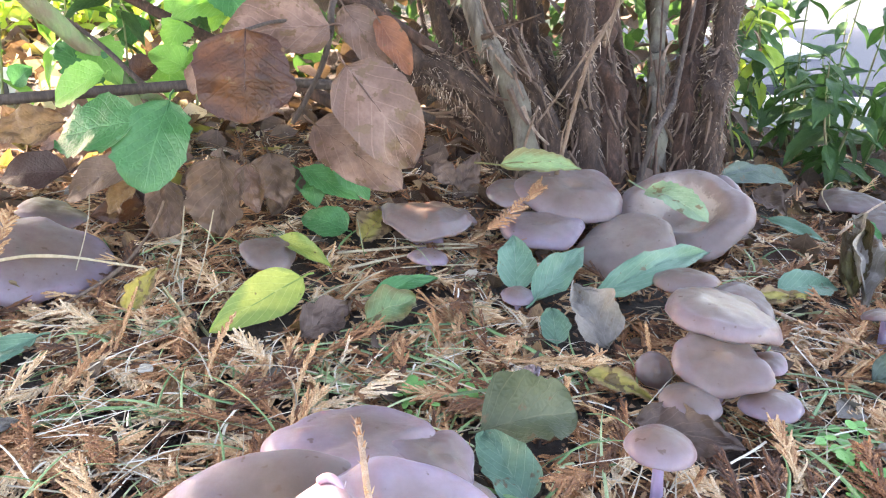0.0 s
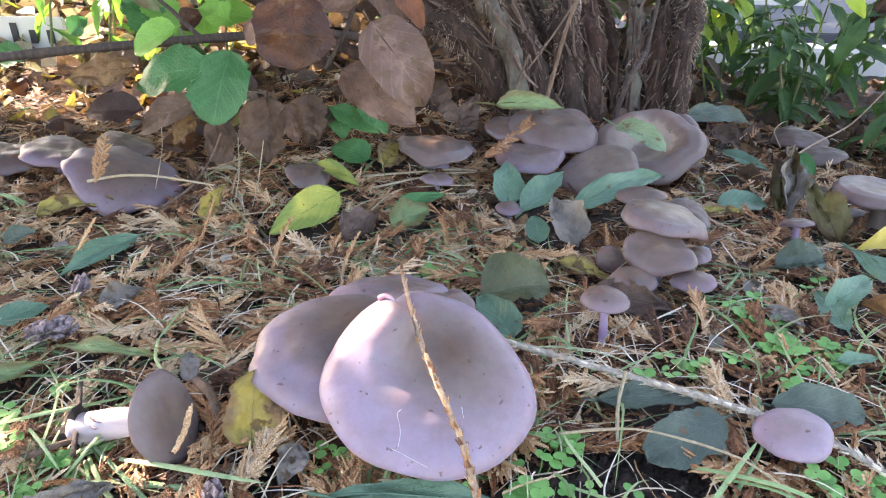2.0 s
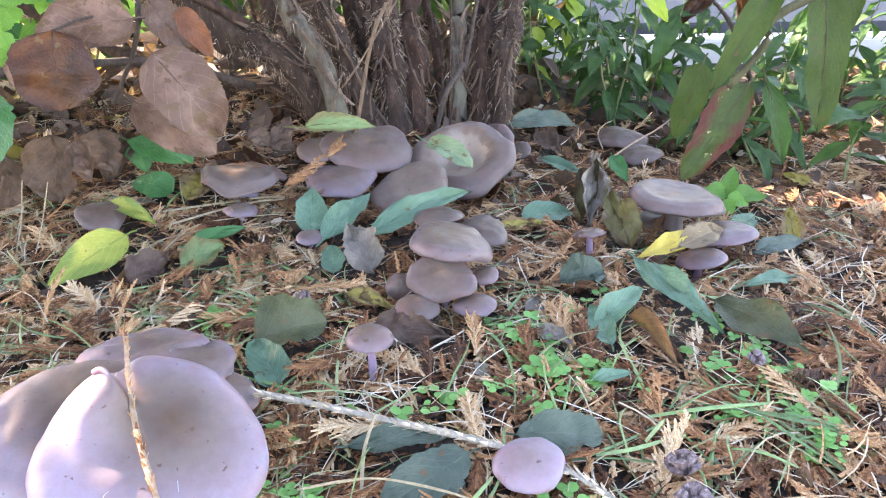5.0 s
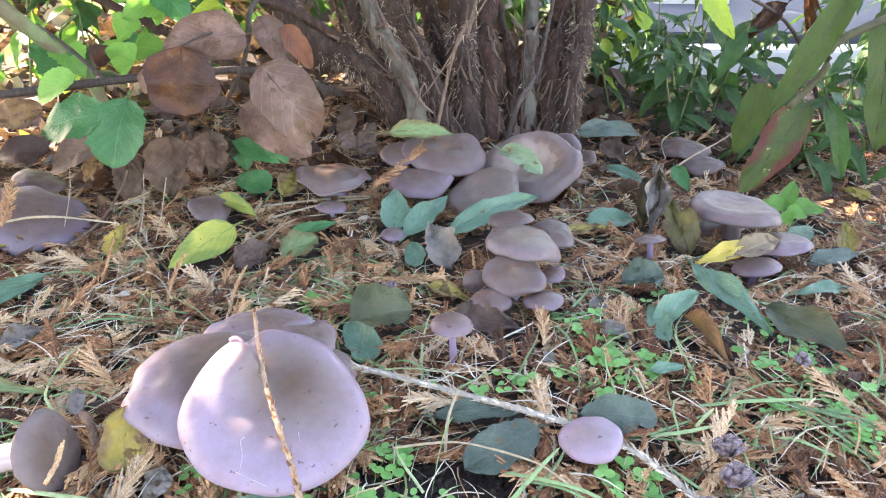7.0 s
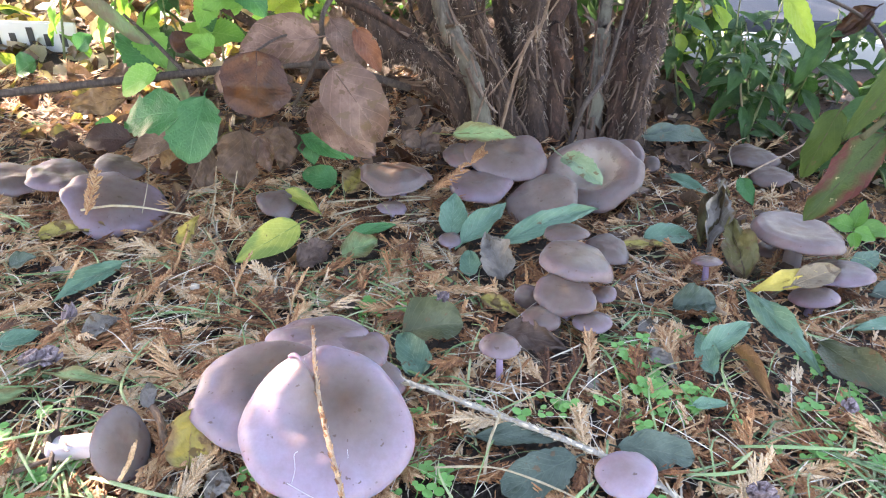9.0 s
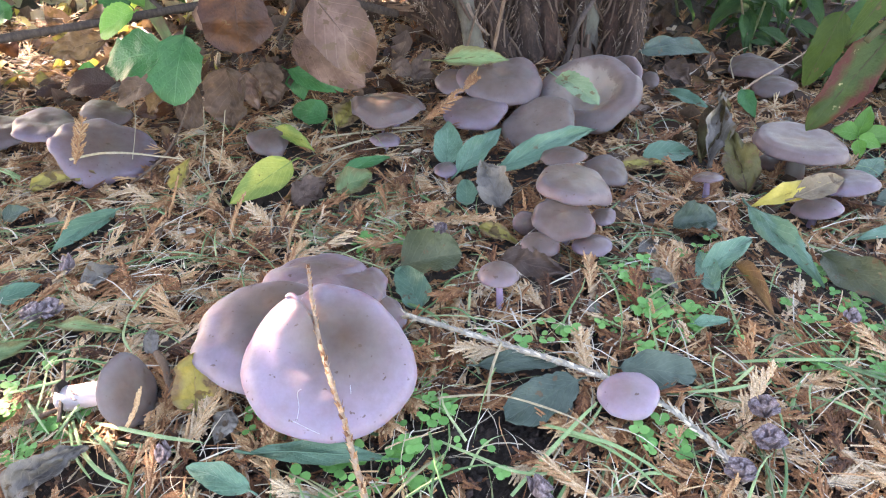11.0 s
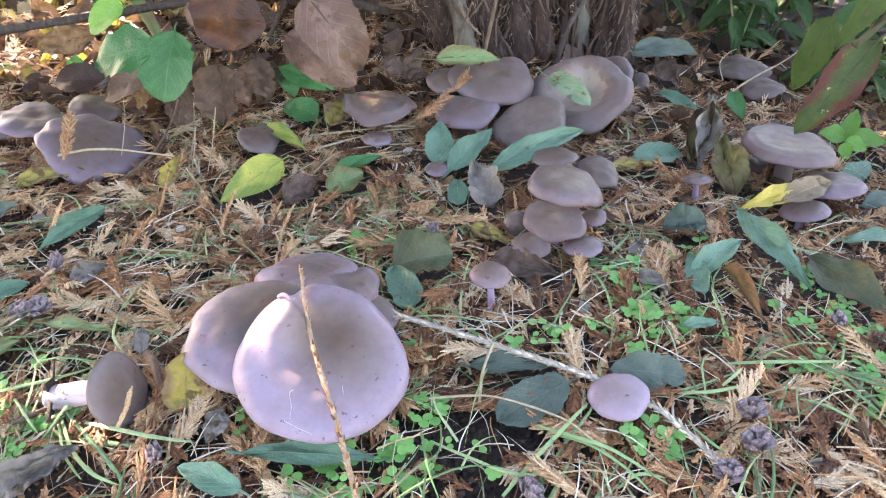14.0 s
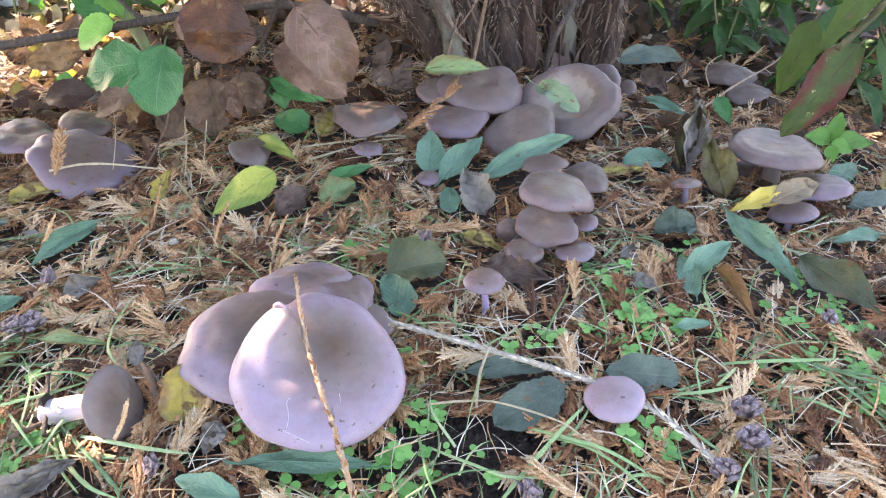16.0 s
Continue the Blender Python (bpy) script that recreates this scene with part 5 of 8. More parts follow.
sprig("tan conifer sprig fan on the litter", (0.2195, 0.3087, 0.0082), (0.2323, 0.3513, 0.0071), (-0.0895, -0.3601, 0.8352), 0.68, 41)
sprig("brown conifer sprig on the litter", (0.2492, 0.225, 0.0152), (0.3002, 0.2097, 0.017), (-0.0741, -0.1937, 0.9168), 0.5, 42)
sprig("brown conifer sprig on the litter", (-0.0145, 0.3947, 0.0023), (0.0562, 0.4117, 0.003), (0.0506, -0.2315, 0.884), 0.4, 43)
sprig("rust-brown conifer sprig on the litter", (-0.2436, 0.3947, 0.0025), (-0.1768, 0.4164, 0.0033), (0.134, -0.2101, 0.867), 0.4, 44)
sprig("rust-brown conifer sprig on the litter", (-0.2269, 0.2324, 0.0165), (-0.1712, 0.2437, 0.0179), (0.151, -0.1749, 0.8913), 0.4, 45)
sprig("tan conifer sprig stuck to a mushroom cap", (-0.1205, 0.1272, 0.0596), (-0.1117, 0.1534, 0.0648), (0.2598, -0.3216, 0.8348), 0.7, 46)
sprig("tan conifer sprig across a mushroom cap", (0.0865, 0.6313, 0.0375), (0.1139, 0.7018, 0.0442), (0.0126, -0.5344, 0.6725), 0.5, 47)
sprig("brown conifer sprig lying on dry grass", (0.0431, 0.1084, 0.0124), (0.0532, 0.1281, 0.0216), (0.0494, -0.2075, 0.9384), 0.5, 48)
lying_twig("twig", "thin tan scaly twig lying across the large mushroom cap", "twig", ((-0.0159, 0.2379, 0.1022), (-0.0052, 0.1959, 0.0915), (0.0059, 0.1645, 0.0811), (0.0199, 0.1337, 0.0679), (0.0284, 0.1135, 0.0488), (0.0355, 0.0969, 0.0278)), 0.0012, 0.002, SPRIG_TWIG, scaly=True)
lying_twig("twig", "long pale scaly twig lying on the litter", "twig", ((0.0482, 0.2536, 0.0371), (0.093, 0.239, 0.0339), (0.1401, 0.2209, 0.0316), (0.1907, 0.2006, 0.0298), (0.2334, 0.176, 0.0275), (0.2585, 0.1476, 0.0256), (0.2772, 0.1176, 0.0222)), 0.0022, 0.0022, TWIG_PALE, scaly=True)
lying_twig("twig", "dark dead twig lying under the lilac mushroom", "twig", ((-0.1552, 0.2348, 0.0144), (-0.1344, 0.244, 0.0178), (-0.1167, 0.2625, 0.0185), (-0.0935, 0.2824, 0.0188)), 0.0035, 0.003, TWIG_DARK)
lying_twig("twig", "thin brown twig lying", "twig", ((-0.1086, 0.2376, 0.0182), (-0.0855, 0.1947, 0.0215), (-0.0685, 0.1608, 0.019), (-0.0446, 0.1073, 0.0124)), 0.0016, 0.0024, SPRIG_TWIG, scaly=True)
lying_twig("straw", "pale straw lying across a mushroom cap", "straw", ((-0.3294, 0.4888, 0.0376), (-0.2984, 0.4916, 0.0427), (-0.262, 0.4913, 0.0427), (-0.2118, 0.4957, 0.0327)), 0.0016, 0.0008, STRAW)
lying_twig("straw", "thin brown bent stalk leaning over mushrooms", "straw", ((-0.2806, 0.4829, 0.0025), (-0.2495, 0.5274, 0.0138), (-0.2413, 0.5814, 0.026), (-0.233, 0.5973, 0.0467)), 0.0015, 0.0011, TWIG_DULL)
lying_twig("straw", "pale upright straw in front of a grey leaf", "straw", ((0.1126, 0.1779, 0.0153), (0.1152, 0.2005, 0.0293), (0.123, 0.2229, 0.0386)), 0.0011, 0.0011, STRAW)
lying_twig("straw", "long pale bent straw across a grey leaf", "straw", ((0.0772, 0.1773, 0.0300), (0.1046, 0.1751, 0.0360), (0.1281, 0.1718, 0.0380), (0.1669, 0.1575, 0.0360), (0.1843, 0.1461, 0.0320), (0.1986, 0.1365, 0.0240)), 0.0008, 0.0006, STRAW)
lying_twig("twig", "long tan scaly stalk lying on the litter", "twig", ((0.2635, 0.4993, 0.0040), (0.2877, 0.4659, 0.0060), (0.3122, 0.4366, 0.0080), (0.3392, 0.3946, 0.0100)), 0.0016, 0.0022, SPRIG_TWIG, scaly=True)
lying_twig("straw", "thin bent stalk leaning past the blotched leaf", "straw", ((0.438, 0.7405, -0.0379), (0.5076, 0.8055, -0.0328), (0.5771, 0.856, -0.0223), (0.6539, 0.9292, 0.0028)), 0.0014, 0.0011, SPRIG_TWIG)
lying_twig("straw", "pale curled grass stalk", "straw", ((0.4727, 0.8261, -0.047), (0.4772, 0.8651, -0.0388), (0.4982, 0.8976, -0.0376), (0.5181, 0.9199, -0.0413)), 0.0009, 0.0006, STRAW)
lying_twig("straw", "green grass stalk lying", "straw", ((0.1467, 0.1138, 0.0126), (0.172, 0.1496, 0.0183), (0.1945, 0.1787, 0.0249), (0.2029, 0.2129, 0.0284)), 0.0014, 0.0008, STALK_FRESH)
lying_twig("straw", "green grass stalk lying", "straw", ((-0.1989, 0.181, 0.0175), (-0.1632, 0.1491, 0.0206), (-0.1334, 0.123, 0.0193), (-0.1179, 0.1064, 0.0124)), 0.0014, 0.0016, STALK_FRESH)
lying_twig("straw", "long green grass blade lying on the litter", "straw", ((-0.1595, 0.1464, 0.0165), (-0.124, 0.1404, 0.0202), (-0.0884, 0.1369, 0.0161)), 0.0018, 0.001, STALK_FRESH)
lying_twig("straw", "pale green grass blade lying on the litter", "straw", ((0.2167, 0.3452, 0.0022), (0.2346, 0.3652, 0.0056), (0.2557, 0.3912, 0.0083)), 0.0016, 0.001, STALK_FRESH)
lying_twig("straw", "green grass blade lying on the litter", "straw", ((0.2231, 0.1977, 0.0145), (0.2586, 0.1945, 0.0201), (0.3051, 0.2138, 0.0188)), 0.0014, 0.0008, STALK_FRESH)
lying_twig("straw", "dry grass stalks lying in front of shrub", "straw", ((-0.0818, 0.5804, 0.0068), (-0.0259, 0.5879, 0.0097), (0.0329, 0.6021, 0.0072), (0.0866, 0.5952, -0.0029)), 0.0012, 0.0008, STRAW)
lying_twig("straw", "dry grass stalk lying in front of shrub", "straw", ((-0.0677, 0.5545, 0.0057), (-0.0179, 0.5759, 0.0091), (0.0201, 0.5933, 0.0078), (0.0659, 0.6121, -0.001)), 0.0012, 0.0008, STRAW)
lying_twig("straw", "dry upright stalk among hanging leaves", "straw", ((-0.2028, 0.507, -0.003), (-0.2015, 0.5399, 0.0242), (-0.2125, 0.5908, 0.0463), (-0.2094, 0.6199, 0.0674)), 0.0007, 0.0005, STRAW)
lying_twig("straw", "dry upright stalk among hanging leaves", "straw", ((-0.1825, 0.491, -0.0034), (-0.1792, 0.5285, 0.0237), (-0.1807, 0.5694, 0.0503)), 0.0006, 0.0005, STRAW)
lying_twig("straw", "dry upright stalk among hanging leaves", "straw", ((-0.2844, 0.5000, -0.0070), (-0.2840, 0.5300, 0.0145), (-0.2840, 0.5600, 0.0407), (-0.2882, 0.5800, 0.0586)), 0.0005, 0.0004, STRAW)
lying_twig("straw", "dry upright stalk among hanging leaves", "straw", ((-0.2069, 0.5100, -0.0045), (-0.2077, 0.5400, 0.0137), (-0.2044, 0.5600, 0.0312)), 0.0005, 0.0004, STRAW)
lying_twig("straw", "thin pale grass stalk bent over the litter", "straw", ((-0.0636, 0.5000, 0.0076), (-0.0421, 0.5300, 0.0140), (-0.0065, 0.5500, 0.0110), (0.0377, 0.5600, 0.0082)), 0.0006, 0.0005, STRAW)
lying_twig("straw", "thin pale grass stalk bent over the litter", "straw", ((-0.0935, 0.4800, 0.0095), (-0.0668, 0.5200, 0.0078), (-0.0203, 0.5500, 0.0024)), 0.0006, 0.0005, STRAW)
lying_twig("straw", "thin pale grass stalk bent over the litter", "straw", ((-0.1968, 0.4700, 0.0117), (-0.1604, 0.4900, 0.0080), (-0.1151, 0.4800, 0.0078)), 0.0006, 0.0005, STRAW)
lying_twig("twig", "thin dark twig standing in the litter", "twig", ((-0.2128, 0.2151, 0.0300), (-0.2014, 0.1864, 0.0300), (-0.1917, 0.1566, 0.0260)), 0.0012, 0.0016, TWIG_DARK)
lying_twig("twig", "bent piece of peeling brown bark in the litter", "twig", ((-0.1463, 0.2260, 0.0220), (-0.1311, 0.2061, 0.0300), (-0.1218, 0.1908, 0.0300), (-0.1185, 0.1815, 0.0220)), 0.0030, 0.0036, TWIG_DULL)
lying_twig("twig", "grey dead twig lying in the litter", "twig", ((-0.2326, 0.1526, 0.0220), (-0.2158, 0.1553, 0.0260), (-0.2033, 0.1640, 0.0260), (-0.1983, 0.1695, 0.0240)), 0.0020, 0.0014, TWIG_DULL)
conifer_cone("small open grey-violet conifer cone on the litter", (-0.2656, 0.267, 0.0251), 0.014, 60)
conifer_cone("small open grey-violet conifer cone on the litter", (-0.2521, 0.2715, 0.0248), 0.014, 61)
conifer_cone("small open grey-violet conifer cone on the litter", (-0.2693, 0.3386, 0.0181), 0.013, 62)
conifer_cone("small open grey-violet conifer cone on the litter", (0.303, 0.1713, 0.0266), 0.014, 63)
conifer_cone("small open grey-violet conifer cone on the litter", (0.2993, 0.1463, 0.0262), 0.014, 64)
conifer_cone("small open grey-violet conifer cone on the litter", (0.2732, 0.1213, 0.0254), 0.014, 65)
conifer_cone("small open grey-violet conifer cone on the litter", (0.0712, 0.3943, 0.013), 0.01, 66)
conifer_cone("small open grey-violet conifer cone on the litter", (0.1438, 0.1078, 0.0253), 0.013, 67)
conifer_cone("small open grey-violet conifer cone on the litter", (-0.1053, 0.1315, 0.0268), 0.01, 68)
conifer_cone("small open grey-violet conifer cone on the litter", (0.4023, 0.2712, 0.0187), 0.009, 69)
conifer_cone("small open grey-violet conifer cone on the litter", (0.0685, 0.3942, 0.013), 0.009, 70)
conifer_cone("small open grey-violet conifer cone on the litter", (-0.1849, 0.1775, 0.0285), 0.01, 71)


def grass_blade(label, points, width, tone, seed):
    """One long flat grass blade lying over the litter."""
    pts = [Vector(p) for p in points]
    root = thing("grass_blade", pts[0], label, "grass blade", "long grass blades")
    bag = ([], [], [])
    line = spline([p - pts[0] for p in pts], 18)
    strip(bag[0], bag[1], bag[2], tone, line, lambda t: width * (0.6 + 0.5 * t - 1.02 * t ** 4), Vector((0.15, -0.4, 0.9)), 0.4)
    ob = mesh_object("blade", bag[0], bag[1], GREEN_GRASS, True, root)
    ob.data.attributes.new("tone", "FLOAT", "POINT").data.foreach_set("value", bag[2])
    return root


grass_blade("broad yellow-green grass blade lying over bare soil", ((0.1273, 0.1091, 0.0160), (0.1495, 0.1314, 0.0260), (0.1739, 0.1578, 0.0300), (0.1897, 0.1762, 0.0280)), 0.0019, 0.82, 0)
grass_blade("pale green grass blade lying over dry sprigs", ((0.0788, 0.1482, 0.0200), (0.1077, 0.1304, 0.0260), (0.1353, 0.1196, 0.0260), (0.1748, 0.1241, 0.0220)), 0.0014, 0.85, 1)
grass_blade("pale green grass blade lying over dry sprigs", ((0.1495, 0.1617, 0.0220), (0.1763, 0.1462, 0.0300), (0.2020, 0.1367, 0.0280), (0.2379, 0.1144, 0.0200)), 0.0017, 0.78, 2)
grass_blade("long flat green grass blade lying over the litter", ((0.1608, 0.1560, 0.0200), (0.1872, 0.1415, 0.0270), (0.2102, 0.1233, 0.0250), (0.2260, 0.1076, 0.0180)), 0.0013, 0.70, 3)
grass_blade("pale green grass blade lying over dry sprigs", ((-0.1688, 0.1604, 0.0200), (-0.1370, 0.1485, 0.0280), (-0.1081, 0.1413, 0.0300), (-0.0831, 0.1418, 0.0240)), 0.0019, 0.90, 4)
grass_blade("broad yellow-green grass blade lying over bare soil", ((-0.1881, 0.1640, 0.0180), (-0.1646, 0.1332, 0.0260), (-0.1421, 0.1139, 0.0280), (-0.1241, 0.1093, 0.0220)), 0.0018, 0.80, 5)
grass_blade("long flat green grass blade lying over the litter", ((-0.1875, 0.1586, 0.0200), (-0.1688, 0.1301, 0.0240), (-0.1506, 0.1127, 0.0220)), 0.0013, 0.66, 6)
grass_blade("long flat green grass blade lying over the litter", ((-0.2503, 0.1855, 0.0200), (-0.2262, 0.1865, 0.0270), (-0.2031, 0.1934, 0.0280), (-0.1817, 0.2103, 0.0220)), 0.0016, 0.72, 7)
grass_blade("pale green grass blade lying over dry sprigs", ((-0.2429, 0.1934, 0.0180), (-0.2131, 0.1635, 0.0300), (-0.1928, 0.1448, 0.0260)), 0.0013, 0.88, 8)
grass_blade("pale green grass blade lying over dry sprigs", ((-0.1963, 0.1472, 0.0160), (-0.1840, 0.1614, 0.0280), (-0.1814, 0.1831, 0.0260)), 0.0013, 0.86, 9)
grass_blade("pale green grass blade lying over dry sprigs", ((-0.1881, 0.2744, 0.0180), (-0.1736, 0.2351, 0.0320), (-0.1610, 0.2190, 0.0300)), 0.0014, 0.90, 10)
grass_blade("long flat green grass blade lying over the litter", ((-0.1914, 0.1999, 0.0200), (-0.1708, 0.2037, 0.0270), (-0.1585, 0.2134, 0.0220)), 0.0014, 0.75, 11)
grass_blade("pale green grass blade lying over dry sprigs", ((0.2577, 0.1944, 0.0180), (0.2804, 0.1895, 0.0260), (0.3094, 0.1982, 0.0240)), 0.0017, 0.85, 12)
grass_blade("long flat green grass blade lying over the litter", ((0.3026, 0.2251, 0.0160), (0.3285, 0.2198, 0.0240), (0.3564, 0.2187, 0.0260), (0.3977, 0.2246, 0.0200)), 0.0018, 0.72, 13)
grass_blade("long flat green grass blade lying over the litter", ((0.2593, 0.1726, 0.0160), (0.2651, 0.1506, 0.0250), (0.2808, 0.1388, 0.0200)), 0.0014, 0.68, 14)
grass_blade("pale green grass blade lying over dry sprigs", ((0.2912, 0.1997, 0.0200), (0.2984, 0.2024, 0.0280), (0.3104, 0.2162, 0.0220)), 0.0016, 0.92, 15)
grass_blade("long flat green grass blade lying over the litter", ((0.3454, 0.1919, 0.0160), (0.3580, 0.1792, 0.0240), (0.3776, 0.1675, 0.0200)), 0.0014, 0.70, 16)
grass_blade("pale green grass blade lying over dry sprigs", ((0.2032, 0.1175, 0.0140), (0.2159, 0.1218, 0.0240), (0.2346, 0.1218, 0.0200)), 0.0014, 0.80, 17)

# ---- the shrub's stems ----
shrub = thing("shrub", (0.2, 0.86, 0.0), "old shrub with many shaggy brown stems rising from one foot", "shrub")
shrub_stem(shrub, ((0.1046, 0.7945, -0.0164), (0.0533, 0.8052, 0.0765), (-0.0074, 0.812, 0.1251), (-0.0657, 0.8157, 0.1688), (-0.4649, 0.8413, 0.7188)), 0.0184, 0.0165, BARK, 1, 240)
shrub_stem(shrub, ((0.1158, 0.7595, -0.0187), (0.0758, 0.7918, 0.1124), (0.051, 0.8075, 0.1569), (0.0326, 0.8188, 0.1942), (-0.1798, 0.9493, 0.8776)), 0.0115, 0.0089, BARK_LICHEN, 2, 30)
shrub_stem(shrub, ((0.145, 0.8067, -0.022), (0.1084, 0.8609, 0.0916), (0.0794, 0.9009, 0.1375), (0.0624, 0.9328, 0.1702), (-0.1117, 1.26, 0.7561)), 0.0145, 0.0125, BARK, 3, 160)
shrub_stem(shrub, ((0.1723, 0.8119, -0.0263), (0.1685, 0.8675, 0.0648), (0.1654, 0.9122, 0.1187), (0.1692, 0.9532, 0.1666), (0.1987, 1.278, 0.7959)), 0.0187, 0.0169, BARK, 4, 240)
shrub_stem(shrub, ((0.207, 0.8306, -0.0321), (0.207, 0.8869, 0.0586), (0.2035, 0.9424, 0.111), (0.2095, 0.9946, 0.1581), (0.2521, 1.364, 0.7418)), 0.0166, 0.0158, BARK_RED, 5, 60)
shrub_stem(shrub, ((0.2473, 0.8681, -0.0392), (0.2452, 0.9304, 0.0536), (0.2413, 0.9826, 0.1006), (0.2317, 1.036, 0.1495), (0.1659, 1.402, 0.7341)), 0.0078, 0.0068, BARK_RED, 6, 10)
shrub_stem(shrub, ((0.2657, 0.8461, -0.0412), (0.2693, 0.9107, 0.06), (0.2774, 0.9623, 0.1062), (0.2874, 1.015, 0.1543), (0.3571, 1.381, 0.7377)), 0.0110, 0.0098, BARK_LICHEN, 7, 20)
shrub_stem(shrub, ((0.297, 0.8434, -0.0455), (0.3055, 0.9061, 0.053), (0.3195, 0.9622, 0.1065), (0.332, 1.015, 0.1546), (0.4189, 1.379, 0.7363)), 0.0135, 0.0125, BARK_RED, 8, 80)
shrub_stem(shrub, ((0.317, 0.8322, -0.0482), (0.333, 0.8865, 0.0596), (0.3517, 0.9419, 0.1121), (0.365, 0.9837, 0.1615), (0.4659, 1.3, 0.7852)), 0.0159, 0.0148, BARK, 9, 240)
shrub_stem(shrub, ((0.2973, 0.9056, -0.047), (0.3022, 0.9742, 0.0492), (0.3018, 1.023, 0.0904), (0.2927, 1.077, 0.1411), (0.2322, 1.441, 0.7292)), 0.0071, 0.0066, BARK_RED, 10, 10)
shrub_stem(shrub, ((0.1359, 0.8896, -0.0242), (0.1407, 0.955, 0.0542), (0.1321, 1.003, 0.0945), (0.1185, 1.057, 0.1442), (0.0275, 1.419, 0.7275)), 0.0132, 0.0129, BARK, 11, 110)
shrub_stem(shrub, ((0.0926, 0.7974, -0.015), (0.0278, 0.826, 0.0527), (-0.0394, 0.8541, 0.0594), (-0.1007, 0.8737, 0.0524), (-0.574, 1.025, 0.2483)), 0.0088, 0.0059, BARK_RED, 12, 20)
shrub_stem(shrub, ((0.1073, 0.6858, -0.022), (0.1417, 0.7125, 0.1369), (0.1617, 0.7278, 0.1812), (0.1778, 0.7424, 0.2246), (0.3435, 0.8935, 0.9214)), 0.0024, 0.0018, TWIG_DULL, 14, 4)
shrub_stem(shrub, ((0.1568, 0.8706, -0.026), (0.0915, 0.9492, 0.0824), (0.0196, 1.011, 0.1447), (-0.0274, 1.06, 0.1863), (-0.3222, 1.369, 0.697)), 0.0146, 0.0136, BARK, 15, 160)
shrub_stem(shrub, ((0.2141, 0.7741, -0.0331), (0.2375, 0.7883, 0.0511), (0.2657, 0.8379, 0.0751), (0.291, 0.9018, 0.1223), (0.4429, 1.285, 0.6557)), 0.0039, 0.0025, TWIG_DARK, 16, 4)
shrub_stem(shrub, ((0.1785, 0.9066, -0.0313), (0.1614, 0.9622, 0.0429), (0.1446, 1.015, 0.0913), (0.1271, 1.072, 0.1456), (0.0185, 1.425, 0.7329)), 0.0036, 0.0030, BARK_RED, 40, 60)
shrub_stem(shrub, ((0.2007, 1.015, -0.0723), (0.1812, 1.075, 0.0068), (0.1621, 1.132, 0.0606), (0.1422, 1.192, 0.1206), (0.0288, 1.537, 0.7142)), 0.0128, 0.0107, BARK, 41, 60)
shrub_stem(shrub, ((0.2574, 0.8642, -0.0405), (0.2869, 0.9178, 0.0579), (0.3191, 0.9695, 0.1046), (0.3523, 1.025, 0.157), (0.5521, 1.357, 0.7225)), 0.0086, 0.0072, BARK_RED, 42, 60)
shrub_stem(shrub, ((0.0845, 0.8403, -0.0149), (0.0549, 0.8931, 0.0643), (0.0242, 0.9442, 0.1093), (-0.0076, 0.9989, 0.1599), (-0.2041, 1.336, 0.7224)), 0.0109, 0.0091, BARK, 43, 60)
shrub_stem(shrub, ((0.0955, 0.876, -0.018), (0.0943, 0.9302, 0.0527), (0.0932, 0.9824, 0.0997), (0.0921, 1.038, 0.1524), (0.0847, 1.401, 0.7462)), 0.0035, 0.0029, BARK_RED, 45, 60)
shrub_stem(shrub, ((0.0748, 0.8786, -0.018), (0.0682, 0.933, 0.0516), (0.0612, 0.9853, 0.0987), (0.054, 1.041, 0.1516), (0.0074, 1.403, 0.7438)), 0.0035, 0.0029, BARK, 48, 60)
shrub_stem(shrub, ((0.0673, 0.9494, -0.0466), (0.0664, 1.007, 0.028), (0.0655, 1.061, 0.0787), (0.0645, 1.119, 0.1353), (0.0584, 1.477, 0.7344)), 0.0046, 0.0039, BARK_RED, 49, 60)
shrub_stem(shrub, ((0.0357, 0.8471, -0.011), (0.0153, 0.9001, 0.0618), (-0.0064, 0.9515, 0.1072), (-0.0288, 1.006, 0.1583), (-0.1722, 1.357, 0.7347)), 0.0034, 0.0028, BARK, 50, 60)
shrub_stem(shrub, ((0.0908, 0.9878, -0.062), (0.0845, 1.047, 0.0153), (0.0782, 1.102, 0.0678), (0.0717, 1.162, 0.1265), (0.0325, 1.516, 0.7269)), 0.0048, 0.0040, BARK_RED, 52, 60)
shrub_stem(shrub, ((0.2447, 0.7797, -0.0376), (0.2478, 0.8203, 0.0726), (0.2511, 0.8451, 0.0941), (0.3008, 1.221, 0.6697)), 0.0016, 0.0010, BARK_RED, 60, 3)
shrub_stem(shrub, ((0.0768, 0.738, -0.0152), (0.1068, 0.7771, 0.0863), (0.1375, 0.8007, 0.1061), (0.4903, 1.072, 0.5842)), 0.0015, 0.0010, TWIG_DULL, 61, 3)
shrub_stem(shrub, ((0.1233, 0.7775, -0.0192), (0.1065, 0.818, 0.0725), (0.0894, 0.8499, 0.1053), (-0.0859, 1.176, 0.6909)), 0.0016, 0.0010, BARK_RED, 64, 3)
shrub_stem(shrub, ((0.1135, 0.7902, -0.0176), (0.1046, 0.8311, 0.0681), (0.0957, 0.861, 0.0977), (-0.0085, 1.208, 0.692)), 0.0016, 0.0010, BARK_RED, 67, 3)


